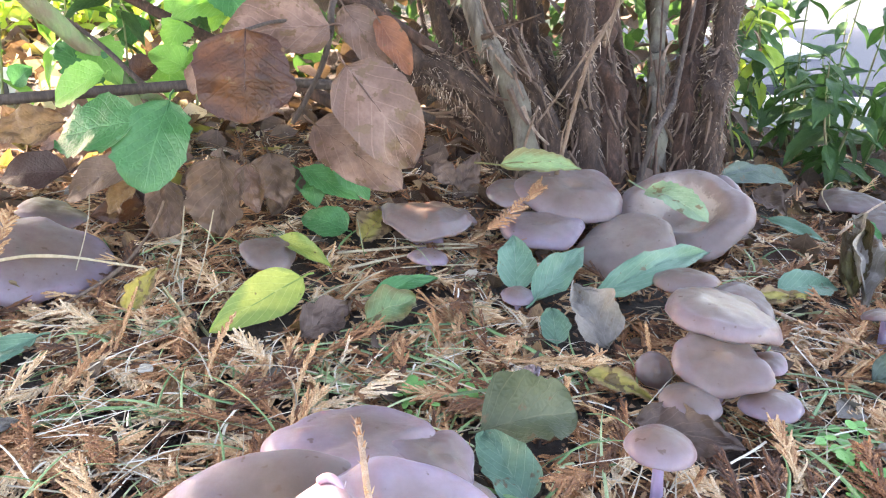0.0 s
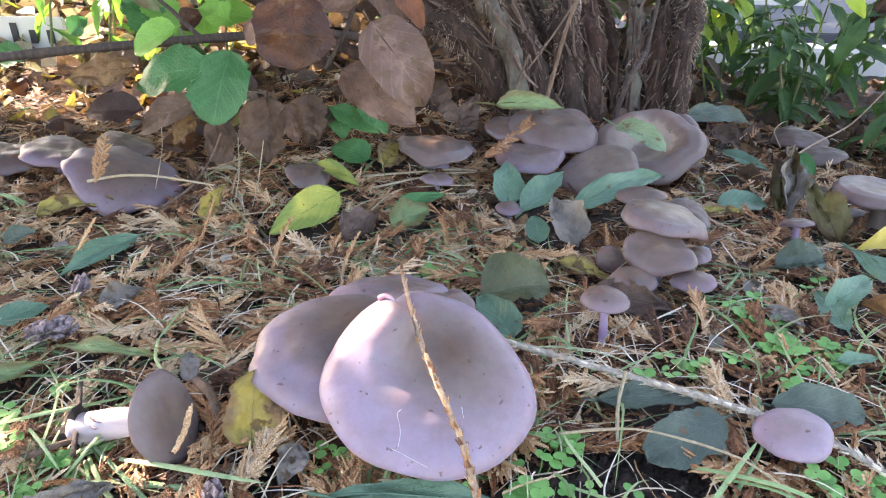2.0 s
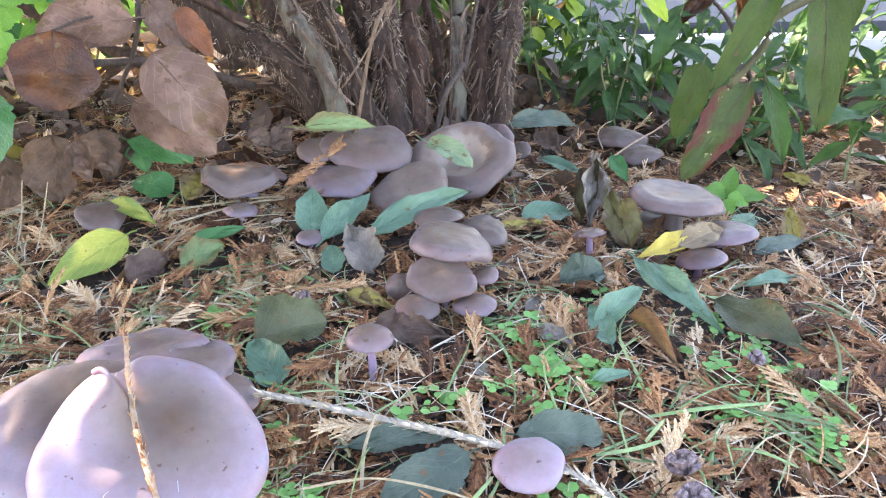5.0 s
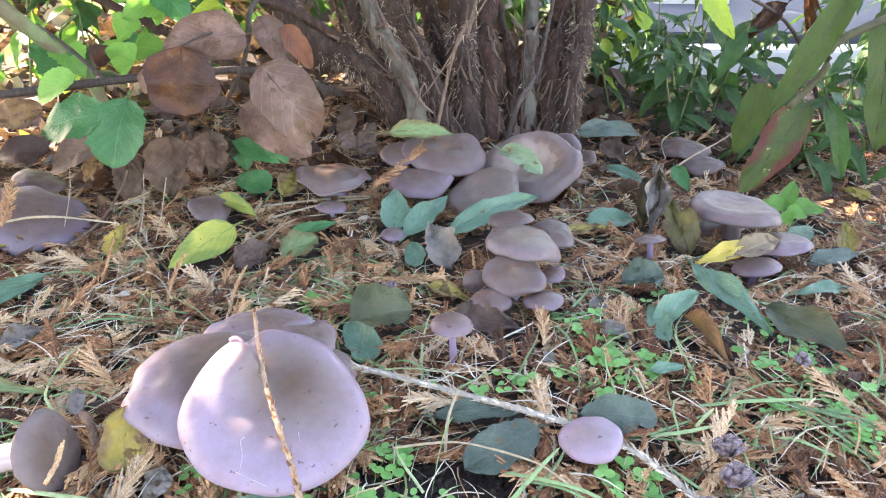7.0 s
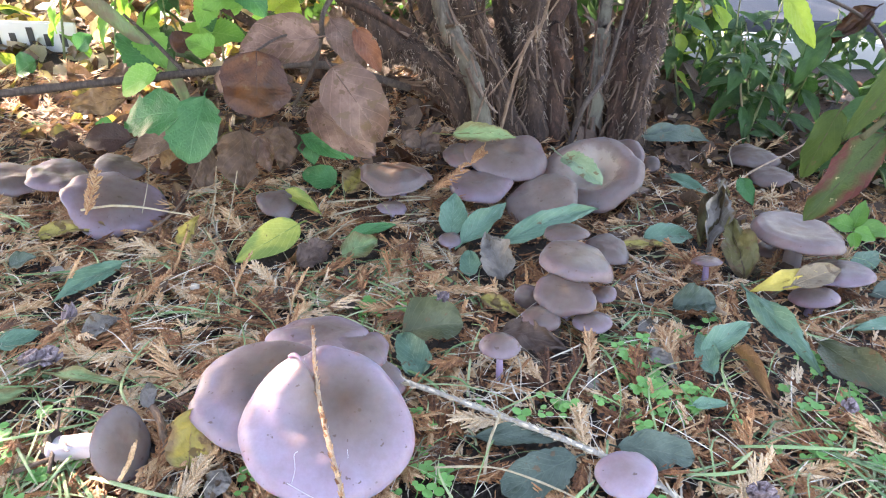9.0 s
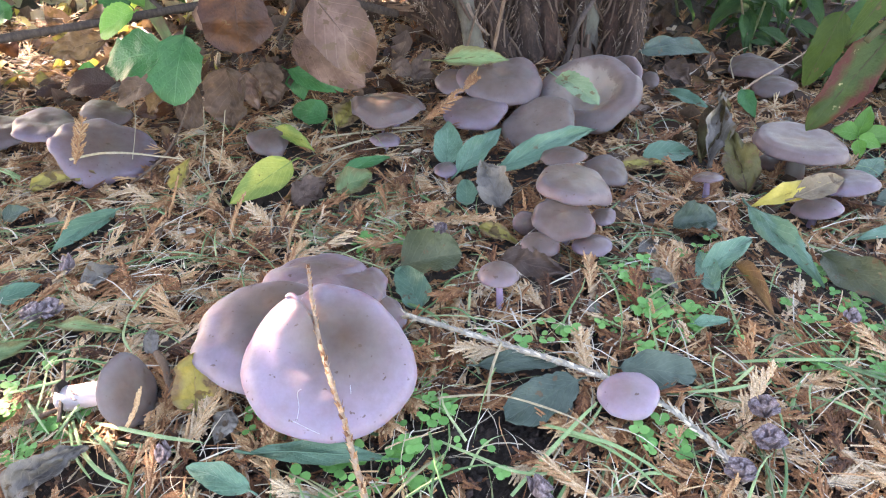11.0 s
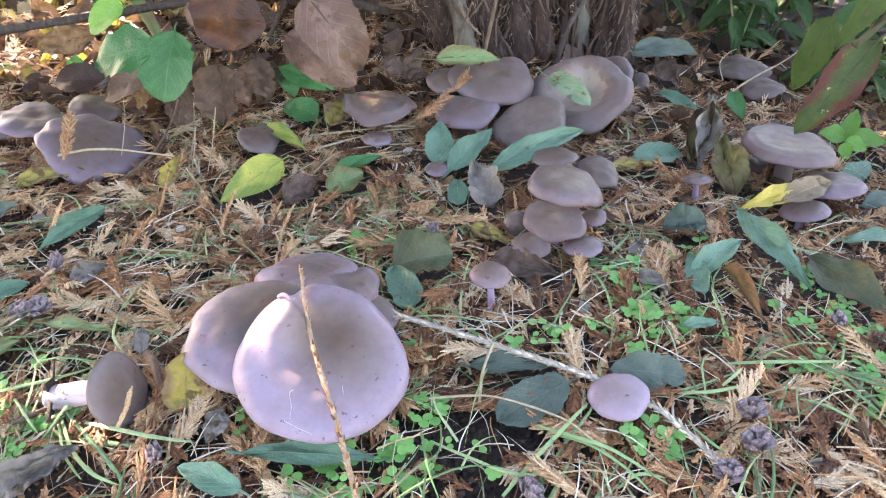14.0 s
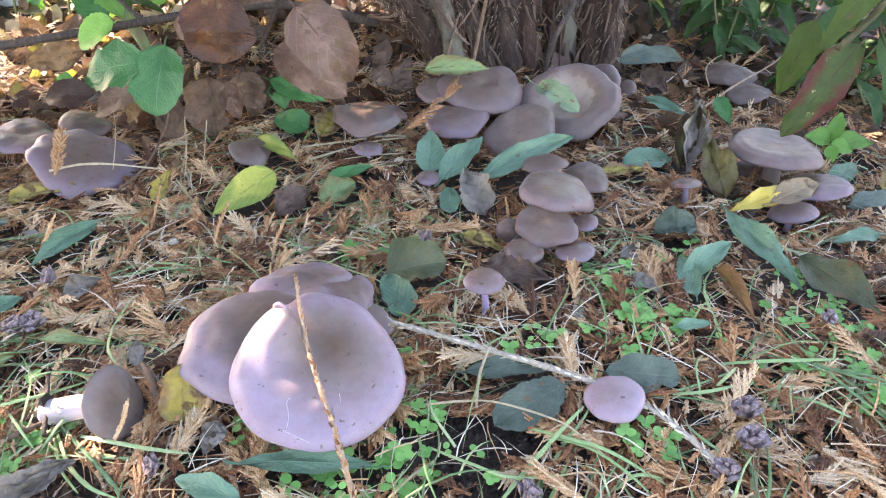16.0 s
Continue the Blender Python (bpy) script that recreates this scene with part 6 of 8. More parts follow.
# ---- branch with hanging leaves ----
branch = thing("leafy_branch", (0.0427, 0.8031, 0.0808), "low dark branch with hanging brown and green leaves", "branch")
shrub_stem(branch, ((-0.6829, 0.5556, 0.1003), (-0.5665, 0.5772, 0.1101), (-0.4598, 0.5997, 0.1216), (-0.349, 0.6307, 0.1279), (-0.2633, 0.6689, 0.1281), (-0.1916, 0.7046, 0.1251), (-0.1038, 0.7581, 0.1118), (-0.0059, 0.8139, 0.0629)), 0.0047, 0.0052, TWIG_DARK, 206, 0)
shrub_stem(branch, ((-0.2633, 0.6689, 0.1281), (-0.2901, 0.681, 0.1499), (-0.3209, 0.7019, 0.167), (-0.3559, 0.7311, 0.1789)), 0.0027, 0.0018, TWIG_DARK, 207, 0)
shrub_stem(branch, ((-0.0044, 0.8134, 0.1397), (-0.0619, 0.7995, 0.1782), (-0.1152, 0.7779, 0.2037), (-0.1677, 0.7667, 0.2271), (-0.2176, 0.7544, 0.2484)), 0.0061, 0.0048, BARK_RED, 208, 0)
shrub_stem(branch, ((-0.0733, 0.7200, 0.2273), (-0.0893, 0.6800, 0.2042), (-0.0887, 0.6500, 0.1802), (-0.0983, 0.6350, 0.1492), (-0.1217, 0.6250, 0.1093)), 0.0034, 0.0020, TWIG_DARK, 209, 0)
shrub_stem(branch, ((-0.0882, 0.6500, 0.1852), (-0.1012, 0.6300, 0.1929), (-0.1208, 0.6000, 0.1983), (-0.1319, 0.5500, 0.1993)), 0.0018, 0.0012, TWIG_DARK, 210, 0)
leaf("", (-0.1318, 0.5480, 0.1999), (-0.1327, 0.5280, 0.1356), 0.0725, (-0.0056, -0.7329, 0.6803), LEAF_BROWN, shape="disc", cup=0.22, arch=0.05, wavy=0.03, crumple=0.04, rag=0.2, stalk=0.0, parent=branch)
leaf("", (-0.1685, 0.5600, 0.1754), (-0.1791, 0.5550, 0.1502), 0.0198, (-0.0056, -0.7329, 0.6803), LEAF_PINK, shape="oval", cup=0.3, stalk=0.0, parent=branch)
leaf("", (-0.0838, 0.6200, 0.1932), (-0.1637, 0.5850, 0.1856), 0.0673, (-0.0054, -0.7079, 0.7063), LEAF_PINK, shape="oval", cup=0.2, arch=0.04, wavy=0.03, crumple=0.03, rag=0.12, parent=branch)
leaf("", (-0.0769, 0.6550, 0.2040), (-0.0378, 0.6400, 0.1487), 0.0395, (-0.0054, -0.7079, 0.7063), LEAF_PINK, shape="oval", cup=0.3, wavy=0.03, crumple=0.035, rag=0.15, parent=branch)
leaf("", (-0.0480, 0.6500, 0.1955), (-0.0190, 0.6350, 0.1504), 0.0267, (-0.0054, -0.7079, 0.7063), LEAF_RUSSET, shape="oval", cup=0.5, wavy=0.03, crumple=0.035, rag=0.15, parent=branch)
leaf("", (-0.0710, 0.6120, 0.1623), (-0.0098, 0.5920, 0.0794), 0.0742, (-0.0054, -0.7079, 0.7063), LEAF_PINK, shape="oval", cup=0.16, arch=0.05, wavy=0.03, crumple=0.035, rag=0.14, curl=-0.12, parent=branch)
leaf("", (-0.1059, 0.6400, 0.1052), (-0.0265, 0.6180, 0.0524), 0.0584, (-0.0054, -0.7079, 0.7063), LEAF_PINK, shape="oval", cup=0.2, wavy=0.03, crumple=0.03, rag=0.12, parent=branch)
leaf("", (-0.2185, 0.5450, 0.1322), (-0.2941, 0.5600, 0.1108), 0.0535, (-0.0046, -0.6095, 0.7928), LEAF_GREEN, shape="blunt", cup=0.18, wavy=0.035, teeth=0.03, crumple=0.025, rag=0.36, parent=branch)
leaf("", (-0.1981, 0.5550, 0.1458), (-0.2113, 0.5150, 0.0853), 0.0550, (-0.0046, -0.6095, 0.7928), LEAF_GREEN, shape="blunt", cup=0.2, wavy=0.035, teeth=0.03, crumple=0.025, rag=0.36, parent=branch)
leaf("", (-0.2582, 0.5850, 0.1597), (-0.3042, 0.5900, 0.1340), 0.0352, (-0.0050, -0.6581, 0.7529), LEAF_BRIGHT, shape="blunt", cup=0.3, wavy=0.04, teeth=0.03, parent=branch)
leaf("", (-0.3134, 0.6000, 0.0714), (-0.3805, 0.6100, 0.0610), 0.0365, (-0.0054, -0.7079, 0.7063), LEAF_CHOC, shape="oval", cup=0.4, wavy=0.03, stalk=0.0, parent=branch)
leaf("", (-0.2534, 0.5950, 0.0835), (-0.3202, 0.6000, 0.0444), 0.0363, (-0.0054, -0.7079, 0.7063), LEAF_DULL, shape="oval", cup=0.3, wavy=0.04, crumple=0.04, rag=0.2, stalk=0.0, parent=branch)
leaf("", (-0.2605, 0.6100, 0.0589), (-0.2887, 0.6050, 0.0306), 0.0265, (-0.0054, -0.7079, 0.7063), LEAF_RUST, shape="oval", cup=0.5, wavy=0.05, crumple=0.05, rag=0.3, stalk=0.0, parent=branch)
leaf("", (-0.1849, 0.6180, 0.0800), (-0.1868, 0.6000, 0.0114), 0.0571, (-0.0054, -0.7079, 0.7063), LEAF_DULL, shape="oval", cup=0.5, wavy=0.06, crumple=0.06, rag=0.3, parent=branch)
leaf("", (-0.1610, 0.6120, 0.0763), (-0.1524, 0.6000, 0.0353), 0.0289, (-0.0054, -0.7079, 0.7063), LEAF_PINK, shape="ovate", cup=0.7, wavy=0.07, crumple=0.06, rag=0.3, stalk=0.0, parent=branch)
leaf("", (-0.1481, 0.6350, 0.0789), (-0.1337, 0.6200, 0.0318), 0.0444, (-0.0054, -0.7079, 0.7063), LEAF_DULL, shape="ovate", cup=0.5, wavy=0.07, crumple=0.06, rag=0.35, parent=branch)
leaf("", (-0.1272, 0.6600, 0.0557), (-0.0685, 0.6500, 0.0288), 0.0306, (-0.0046, -0.6095, 0.7928), LEAF_GREEN, shape="lance", cup=0.3, wavy=0.04, teeth=0.06, parent=branch)
leaf("", (-0.3184, 0.7001, 0.125), (-0.3656, 0.7179, 0.1576), 0.0474, (0.3055, -0.5979, 0.4979), LEAF_GREEN, shape="heart", wavy=0.04, teeth=0.05, parent=branch)
leaf("", (-0.3305, 0.7213, 0.1611), (-0.3007, 0.6991, 0.1223), 0.0415, (0.2902, -0.6049, 0.4997), LEAF_BRIGHT, shape="heart", wavy=0.04, teeth=0.05, parent=branch)
leaf("", (-0.2189, 0.8047, 0.1963), (-0.2774, 0.7887, 0.173), 0.0519, (0.2001, -0.5481, 0.5397), LEAF_BRIGHT, shape="heart", wavy=0.04, teeth=0.05, parent=branch)
leaf("", (-0.2266, 0.8082, 0.2025), (-0.1915, 0.7868, 0.1648), 0.0538, (0.1796, -0.5546, 0.5419), LEAF_GREEN, shape="heart", wavy=0.04, teeth=0.05, parent=branch)
leaf("", (-0.2492, 0.7318, 0.1349), (-0.2857, 0.7376, 0.1468), 0.0395, (0.2192, -0.5316, 0.5712), LEAF_BRIGHT, shape="heart", wavy=0.04, parent=branch)
leaf("", (-0.2636, 0.6228, 0.0319), (-0.3115, 0.6153, 0.0223), 0.0279, (0.3247, -0.6494, 0.5359), LEAF_BROWN, cup=0.3, wavy=0.05, parent=branch)
leaf("", (-0.2439, 0.6361, 0.0529), (-0.2414, 0.6007, -0.0062), 0.0390, (0.292, -0.6601, 0.545), LEAF_DULL, shape="lance", cup=0.6, wavy=0.06, crumple=0.05, rag=0.3, parent=branch)
leaf("", (-0.1325, 0.6666, 0.0583), (-0.1518, 0.6403, 0.0157), 0.0343, (0.2077, -0.6957, 0.536), LEAF_DULL, cup=0.6, wavy=0.06, crumple=0.05, rag=0.3, parent=branch)
leaf("", (-0.3387, 0.6595, 0.0976), (-0.4092, 0.65, 0.0859), 0.0402, (0.3327, -0.5689, 0.5358), LEAF_RUST, shape="oval", cup=0.2, wavy=0.04, crumple=0.05, rag=0.3, parent=branch)
leaf("", (-0.0905, 0.6721, 0.0649), (-0.0608, 0.6517, 0.0291), 0.0360, (0.1143, -0.534, 0.6487), LEAF_GREEN, shape="ovate", parent=branch)
leaf("", (-0.1181, 0.6636, 0.0524), (-0.1098, 0.6458, 0.0223), 0.0320, (0.1385, -0.5259, 0.6534), LEAF_GREEN, shape="ovate", parent=branch)
leaf("", (-0.0009, 0.691, 0.0521), (0.0215, 0.6808, 0.0339), 0.0272, (0.0573, -0.5432, 0.6483), LEAF_DULL, wavy=0.06, crumple=0.05, rag=0.3, parent=branch)
leaf("", (-0.3393, 0.9459, 0.1147), (-0.3174, 0.9334, 0.0926), 0.0319, (0.1533, -0.3924, 0.679), LEAF_GREEN, shape="heart", wavy=0.05, teeth=0.05, parent=branch)
leaf("", (-0.3791, 1.043, 0.1623), (-0.3261, 1.035, 0.1457), 0.0494, (0.2228, -0.5885, 0.4912), LEAF_LIME, shape="heart", wavy=0.05, teeth=0.05, parent=branch)
leaf("", (-0.2978, 1.063, 0.1508), (-0.339, 1.05, 0.1315), 0.0430, (0.2499, -0.7249, 0.3855), LEAF_LIME, shape="heart", wavy=0.05, teeth=0.05, parent=branch)
leaf("", (-0.3243, 0.9739, 0.1891), (-0.3447, 0.9532, 0.1558), 0.0405, (0.2018, -0.5204, 0.548), LEAF_BRIGHT, shape="heart", wavy=0.05, teeth=0.05, parent=branch)
leaf("", (-0.3089, 0.8946, 0.1084), (-0.258, 0.8922, 0.1014), 0.0535, (0.1844, -0.5049, 0.5958), LEAF_BRIGHT, shape="heart", wavy=0.05, teeth=0.05, parent=branch)
leaf("", (-0.229, 0.8759, 0.2161), (-0.2642, 0.8595, 0.1908), 0.0551, (0.1064, -0.3144, 0.7298), LEAF_LIME, shape="heart", wavy=0.05, teeth=0.05, parent=branch)
leaf("", (-0.462, 0.8859, 0.1787), (-0.4821, 0.8726, 0.1576), 0.0335, (0.1911, -0.3457, 0.6822), LEAF_LIME, shape="heart", wavy=0.05, teeth=0.05, parent=branch)
leaf("", (-0.365, 0.9891, 0.0963), (-0.359, 0.9586, 0.0451), 0.0520, (0.2086, -0.5103, 0.5868), LEAF_BRIGHT, shape="heart", wavy=0.05, teeth=0.05, parent=branch)
leaf("", (-0.4759, 0.9942, 0.0839), (-0.434, 0.9952, 0.0831), 0.0534, (0.1975, -0.4096, 0.6516), LEAF_BRIGHT, shape="heart", wavy=0.05, teeth=0.05, parent=branch)
leaf("", (-0.1898, 0.8581, 0.1631), (-0.1605, 0.8463, 0.1418), 0.0426, (0.096, -0.3521, 0.7187), LEAF_LIME, shape="heart", wavy=0.05, teeth=0.05, parent=branch)
leaf("", (-0.2997, 0.8809, 0.156), (-0.3149, 0.8609, 0.1235), 0.0393, (0.187, -0.4717, 0.6078), LEAF_BRIGHT, shape="heart", wavy=0.05, teeth=0.05, parent=branch)
leaf("", (-0.3942, 0.885, 0.09), (-0.4089, 0.8606, 0.0503), 0.0406, (0.1851, -0.3797, 0.6894), LEAF_LIME, shape="heart", wavy=0.05, teeth=0.05, parent=branch)
leaf("", (-0.423, 0.8236, 0.2265), (-0.4544, 0.816, 0.2157), 0.0414, (0.1902, -0.3444, 0.6727), LEAF_GREEN, shape="heart", wavy=0.05, teeth=0.05, parent=branch)
leaf("", (-0.2273, 0.9488, 0.1509), (-0.1844, 0.9352, 0.1256), 0.0563, (0.1231, -0.4424, 0.6428), LEAF_LIME, shape="heart", wavy=0.05, teeth=0.05, parent=branch)
leaf("", (-0.2364, 0.8417, 0.1807), (-0.2477, 0.8256, 0.1545), 0.0285, (0.1011, -0.2926, 0.7579), LEAF_BRIGHT, shape="heart", wavy=0.05, teeth=0.05, parent=branch)
leaf("", (-0.4157, 1.037, 0.1405), (-0.4326, 1.012, 0.1011), 0.0486, (0.143, -0.3222, 0.7213), LEAF_GREEN, shape="heart", wavy=0.05, teeth=0.05, parent=branch)
leaf("", (-0.2745, 0.9114, 0.2044), (-0.2404, 0.9031, 0.1886), 0.0395, (0.2059, -0.6131, 0.4728), LEAF_LIME, shape="heart", wavy=0.05, teeth=0.05, parent=branch)
leaf("", (-0.579, 0.8169, 0.0329), (-0.56, 0.8059, 0.0135), 0.0289, (0.2257, -0.3259, 0.7171), LEAF_BROWN, shape="ovate", wavy=0.06, parent=branch)
leaf("", (-0.6179, 0.9258, 0.0448), (-0.6505, 0.9128, 0.025), 0.0498, (0.242, -0.3542, 0.6814), LEAF_GREEN, shape="ovate", wavy=0.06, parent=branch)
leaf("", (-0.3545, 0.8666, 0.0184), (-0.3331, 0.8572, 0.0014), 0.0312, (0.2698, -0.619, 0.5327), LEAF_DULL, shape="ovate", wavy=0.06, parent=branch)
leaf("", (-0.4243, 0.7341, 0.0162), (-0.4203, 0.7448, 0.0338), 0.0252, (0.3269, -0.5603, 0.5562), LEAF_GREEN, shape="ovate", wavy=0.06, parent=branch)
leaf("", (-0.4452, 0.8903, -0.0274), (-0.4893, 0.8931, -0.0202), 0.0349, (0.2966, -0.5477, 0.57), LEAF_BROWN, shape="ovate", wavy=0.06, parent=branch)
leaf("", (-0.3876, 0.8165, -0.0414), (-0.3679, 0.8067, -0.059), 0.0347, (0.1487, -0.3011, 0.7815), LEAF_OCHRE, shape="ovate", wavy=0.06, parent=branch)
leaf("", (-0.5555, 0.7636, -0.0049), (-0.5191, 0.7701, 0.0037), 0.0292, (0.3911, -0.5661, 0.5263), LEAF_GREEN, shape="ovate", wavy=0.06, parent=branch)
leaf("", (-0.5211, 0.8863, 0.0799), (-0.4986, 0.8983, 0.0985), 0.0378, (0.2452, -0.4214, 0.6298), LEAF_GREEN, shape="ovate", wavy=0.06, parent=branch)
leaf("", (-0.4352, 0.8903, 0.0393), (-0.4859, 0.8873, 0.0373), 0.0605, (0.1758, -0.3276, 0.7308), LEAF_DULL, shape="ovate", wavy=0.06, parent=branch)
leaf("", (-0.3488, 0.8332, 0.1046), (-0.315, 0.8439, 0.1203), 0.0363, (0.2566, -0.591, 0.5163), LEAF_BROWN, shape="ovate", wavy=0.06, parent=branch)


# ---- plant with large blotched leaves ----
plant = thing("broad_leaved_plant", (0.965, 0.77, -0.03), "plant with long drooping green leaves blotched dark red", "plant")
shrub_stem(plant, ((0.965, 0.77, -0.03), (0.93, 0.70, 0.14), (0.80, 0.60, 0.27), (0.5304, 0.5300, 0.2153), (0.4986, 0.5150, 0.1800), (0.4665, 0.5050, 0.1462)), 0.0062, 0.0030, STALK_SMOOTH, 71, 0)
leaf("", (0.4988, 0.5250, 0.1440), (0.4353, 0.5000, 0.0549), 0.0410, (-0.0820, -0.6605, 0.7464), LEAF_RED, shape="oval", cup=0.3, arch=0.05, wavy=0.05, crumple=0.035, rag=0.3, stalk=0.05, stalk_material=STALK_SMOOTH, parent=plant)
leaf("", (0.4651, 0.5600, 0.1539), (0.4432, 0.5500, 0.0783), 0.0330, (-0.0820, -0.6605, 0.7464), LEAF_HANG, shape="oval", cup=0.12, arch=0.04, wavy=0.02, stalk_material=STALK_SMOOTH, parent=plant)
leaf("", (0.5232, 0.5400, 0.2594), (0.4492, 0.5050, 0.1418), 0.0310, (-0.0944, -0.7597, 0.6433), LEAF_HANG, shape="oval", cup=0.5, arch=0.03, wavy=0.02, stalk_material=STALK_SMOOTH, parent=plant)
leaf("", (0.5721, 0.6200, 0.1150), (0.6061, 0.6000, 0.0207), 0.0300, (-0.0944, -0.7597, 0.6433), LEAF_HERB, shape="lance", cup=0.4, arch=0.05, wavy=0.03, stalk_material=STALK_SMOOTH, parent=plant)
leaf("", (0.5727, 0.5600, 0.2324), (0.5793, 0.5200, 0.0901), 0.0471, (-0.0882, -0.7101, 0.6986), LEAF_HANG, shape="oval", cup=0.3, arch=0.03, wavy=0.02, rag=0.1, stalk_material=STALK_SMOOTH, parent=plant)
leaf("", (0.6181, 0.5800, 0.2328), (0.6040, 0.5600, 0.1619), 0.0256, (-0.0882, -0.7101, 0.6986), LEAF_HANG, shape="lance", cup=0.3, wavy=0.02, stalk_material=STALK_SMOOTH, parent=plant)


# ---- seedling and herbs ----
seedling = thing("seedling", (0.594, 0.681, -0.077), "fresh bright green seedling with five pointed leaves", "seedling")
tube("stalk", ((0.5939, 0.6813, -0.0783), (0.5959, 0.6783, -0.0543), (0.5873, 0.671, -0.0531)), 0.0014, 0.001, STALK_FRESH, seedling, sides=6, count=6)
leaf("", (0.5887, 0.671, -0.0531), (0.644, 0.6702, -0.0571), 0.0271, (-0.2824, -0.4543, 0.6718), LEAF_BRIGHT, parent=seedling)
leaf("", (0.5887, 0.6724, -0.0514), (0.6047, 0.696, -0.0237), 0.0226, (-0.3187, -0.542, 0.6076), LEAF_BRIGHT, parent=seedling)
leaf("", (0.5873, 0.6724, -0.0514), (0.5545, 0.6752, -0.0462), 0.0268, (-0.2624, -0.4651, 0.6736), LEAF_BRIGHT, parent=seedling)
leaf("", (0.5835, 0.6608, -0.0495), (0.6109, 0.6542, -0.059), 0.0213, (-0.2767, -0.4551, 0.6762), LEAF_BRIGHT, parent=seedling)
leaf("", (0.5769, 0.6501, -0.0464), (0.5797, 0.6357, -0.0641), 0.0177, (-0.271, -0.4551, 0.6818), LEAF_BRIGHT, parent=seedling)
# the few lime herbs here carry yellow sunlight in their leaf colour
herb((0.546, 0.957), 0.203, 9, 0.064, 200, (-0.058, -0.011), LEAF_HERB)
herb((0.992, 1.195), 0.176, 12, 0.074, 201, (0.034, 0.014), LEAF_HERB)
herb((0.529, 1.254), 0.273, 10, 0.092, 202, (-0.037, -0.032), LEAF_LIME)
herb((1.045, 1.266), 0.276, 10, 0.063, 203, (0.013, 0.000), LEAF_HERB)
herb((0.557, 1.009), 0.185, 12, 0.094, 204, (-0.059, -0.034), LEAF_HERB)
herb((1.030, 1.103), 0.206, 12, 0.072, 205, (-0.006, -0.039), LEAF_HERB)
herb((1.002, 0.936), 0.147, 13, 0.100, 206, (0.002, -0.002), LEAF_HERB)
herb((0.950, 1.035), 0.229, 10, 0.064, 208, (-0.053, -0.039), LEAF_HERB)
herb((0.846, 1.005), 0.193, 9, 0.072, 209, (-0.057, -0.028), LEAF_HERB)
herb((1.068, 1.264), 0.258, 10, 0.061, 210, (-0.025, 0.027), LEAF_HERB)
herb((0.684, 1.260), 0.239, 8, 0.072, 211, (-0.037, -0.020), LEAF_HERB)
herb((0.558, 1.136), 0.165, 12, 0.060, 212, (-0.055, -0.045), LEAF_HERB)
herb((1.148, 1.126), 0.210, 9, 0.077, 213, (-0.035, -0.055), LEAF_HERB)
herb((0.942, 1.134), 0.295, 12, 0.062, 214, (-0.001, -0.038), LEAF_HERB)
herb((0.457, 1.111), 0.264, 11, 0.086, 215, (-0.036, -0.042), LEAF_HERB)
herb((0.684, 0.933), 0.207, 9, 0.086, 216, (-0.009, -0.041), LEAF_HERB)
herb((0.750, 0.953), 0.174, 12, 0.096, 219, (0.051, -0.030), LEAF_HERB)
herb((0.732, 1.244), 0.190, 11, 0.081, 220, (0.019, 0.002), LEAF_HERB)
herb((0.627, 1.061), 0.219, 10, 0.098, 221, (0.020, -0.056), LEAF_HERB)
herb((0.461, 1.269), 0.247, 8, 0.095, 222, (0.023, -0.018), LEAF_HERB)
herb((0.950, 1.254), 0.175, 8, 0.068, 223, (-0.041, -0.005), LEAF_HERB)
herb((0.452, 1.212), 0.265, 9, 0.082, 224, (0.045, -0.042), LEAF_LIME)
herb((0.841, 1.215), 0.230, 11, 0.097, 225, (-0.007, -0.053), LEAF_HERB)
herb((0.595, 1.045), 0.152, 12, 0.078, 227, (-0.035, 0.028), LEAF_HERB)
herb((0.545, 1.095), 0.295, 8, 0.063, 228, (0.050, 0.012), LEAF_HERB)
herb((0.765, 1.076), 0.277, 11, 0.063, 229, (0.046, -0.042), LEAF_HERB)
herb((1.095, 1.092), 0.159, 12, 0.067, 230, (0.045, -0.044), LEAF_HERB)
herb((0.618, 1.230), 0.181, 8, 0.088, 231, (-0.059, -0.032), LEAF_HERB)
herb((0.541, 0.985), 0.278, 8, 0.087, 233, (0.013, -0.032), LEAF_HERB)
herb((0.978, 1.125), 0.290, 12, 0.091, 234, (0.014, -0.020), LEAF_HERB)
herb((0.559, 1.135), 0.298, 10, 0.065, 235, (-0.050, -0.047), LEAF_HERB)
herb((0.500, 1.245), 0.200, 12, 0.092, 236, (0.021, 0.019), LEAF_HERB)
herb((0.678, 1.257), 0.169, 13, 0.075, 237, (-0.039, 0.019), LEAF_HERB)
herb((1.140, 1.158), 0.299, 8, 0.090, 239, (0.056, -0.049), LEAF_LIME)
herb((0.739, 1.239), 0.176, 13, 0.072, 240, (0.051, -0.023), LEAF_HERB)
herb((0.548, 1.096), 0.175, 10, 0.069, 241, (-0.021, -0.004), LEAF_HERB)
herb((1.070, 1.064), 0.204, 10, 0.071, 242, (-0.011, -0.059), LEAF_HERB)
herb((1.069, 1.085), 0.230, 10, 0.076, 243, (-0.013, -0.057), LEAF_HERB)
herb((0.7, 0.78), 0.1, 7, 0.10, 260, (-0.045, -0.002))
herb((0.8, 0.74), 0.13, 7, 0.10, 261, (0.029, -0.005))
herb((0.62, 0.86), 0.12, 7, 0.10, 262, (-0.002, -0.041))
herb((0.74, 0.84), 0.14, 7, 0.10, 263, (-0.043, -0.045))
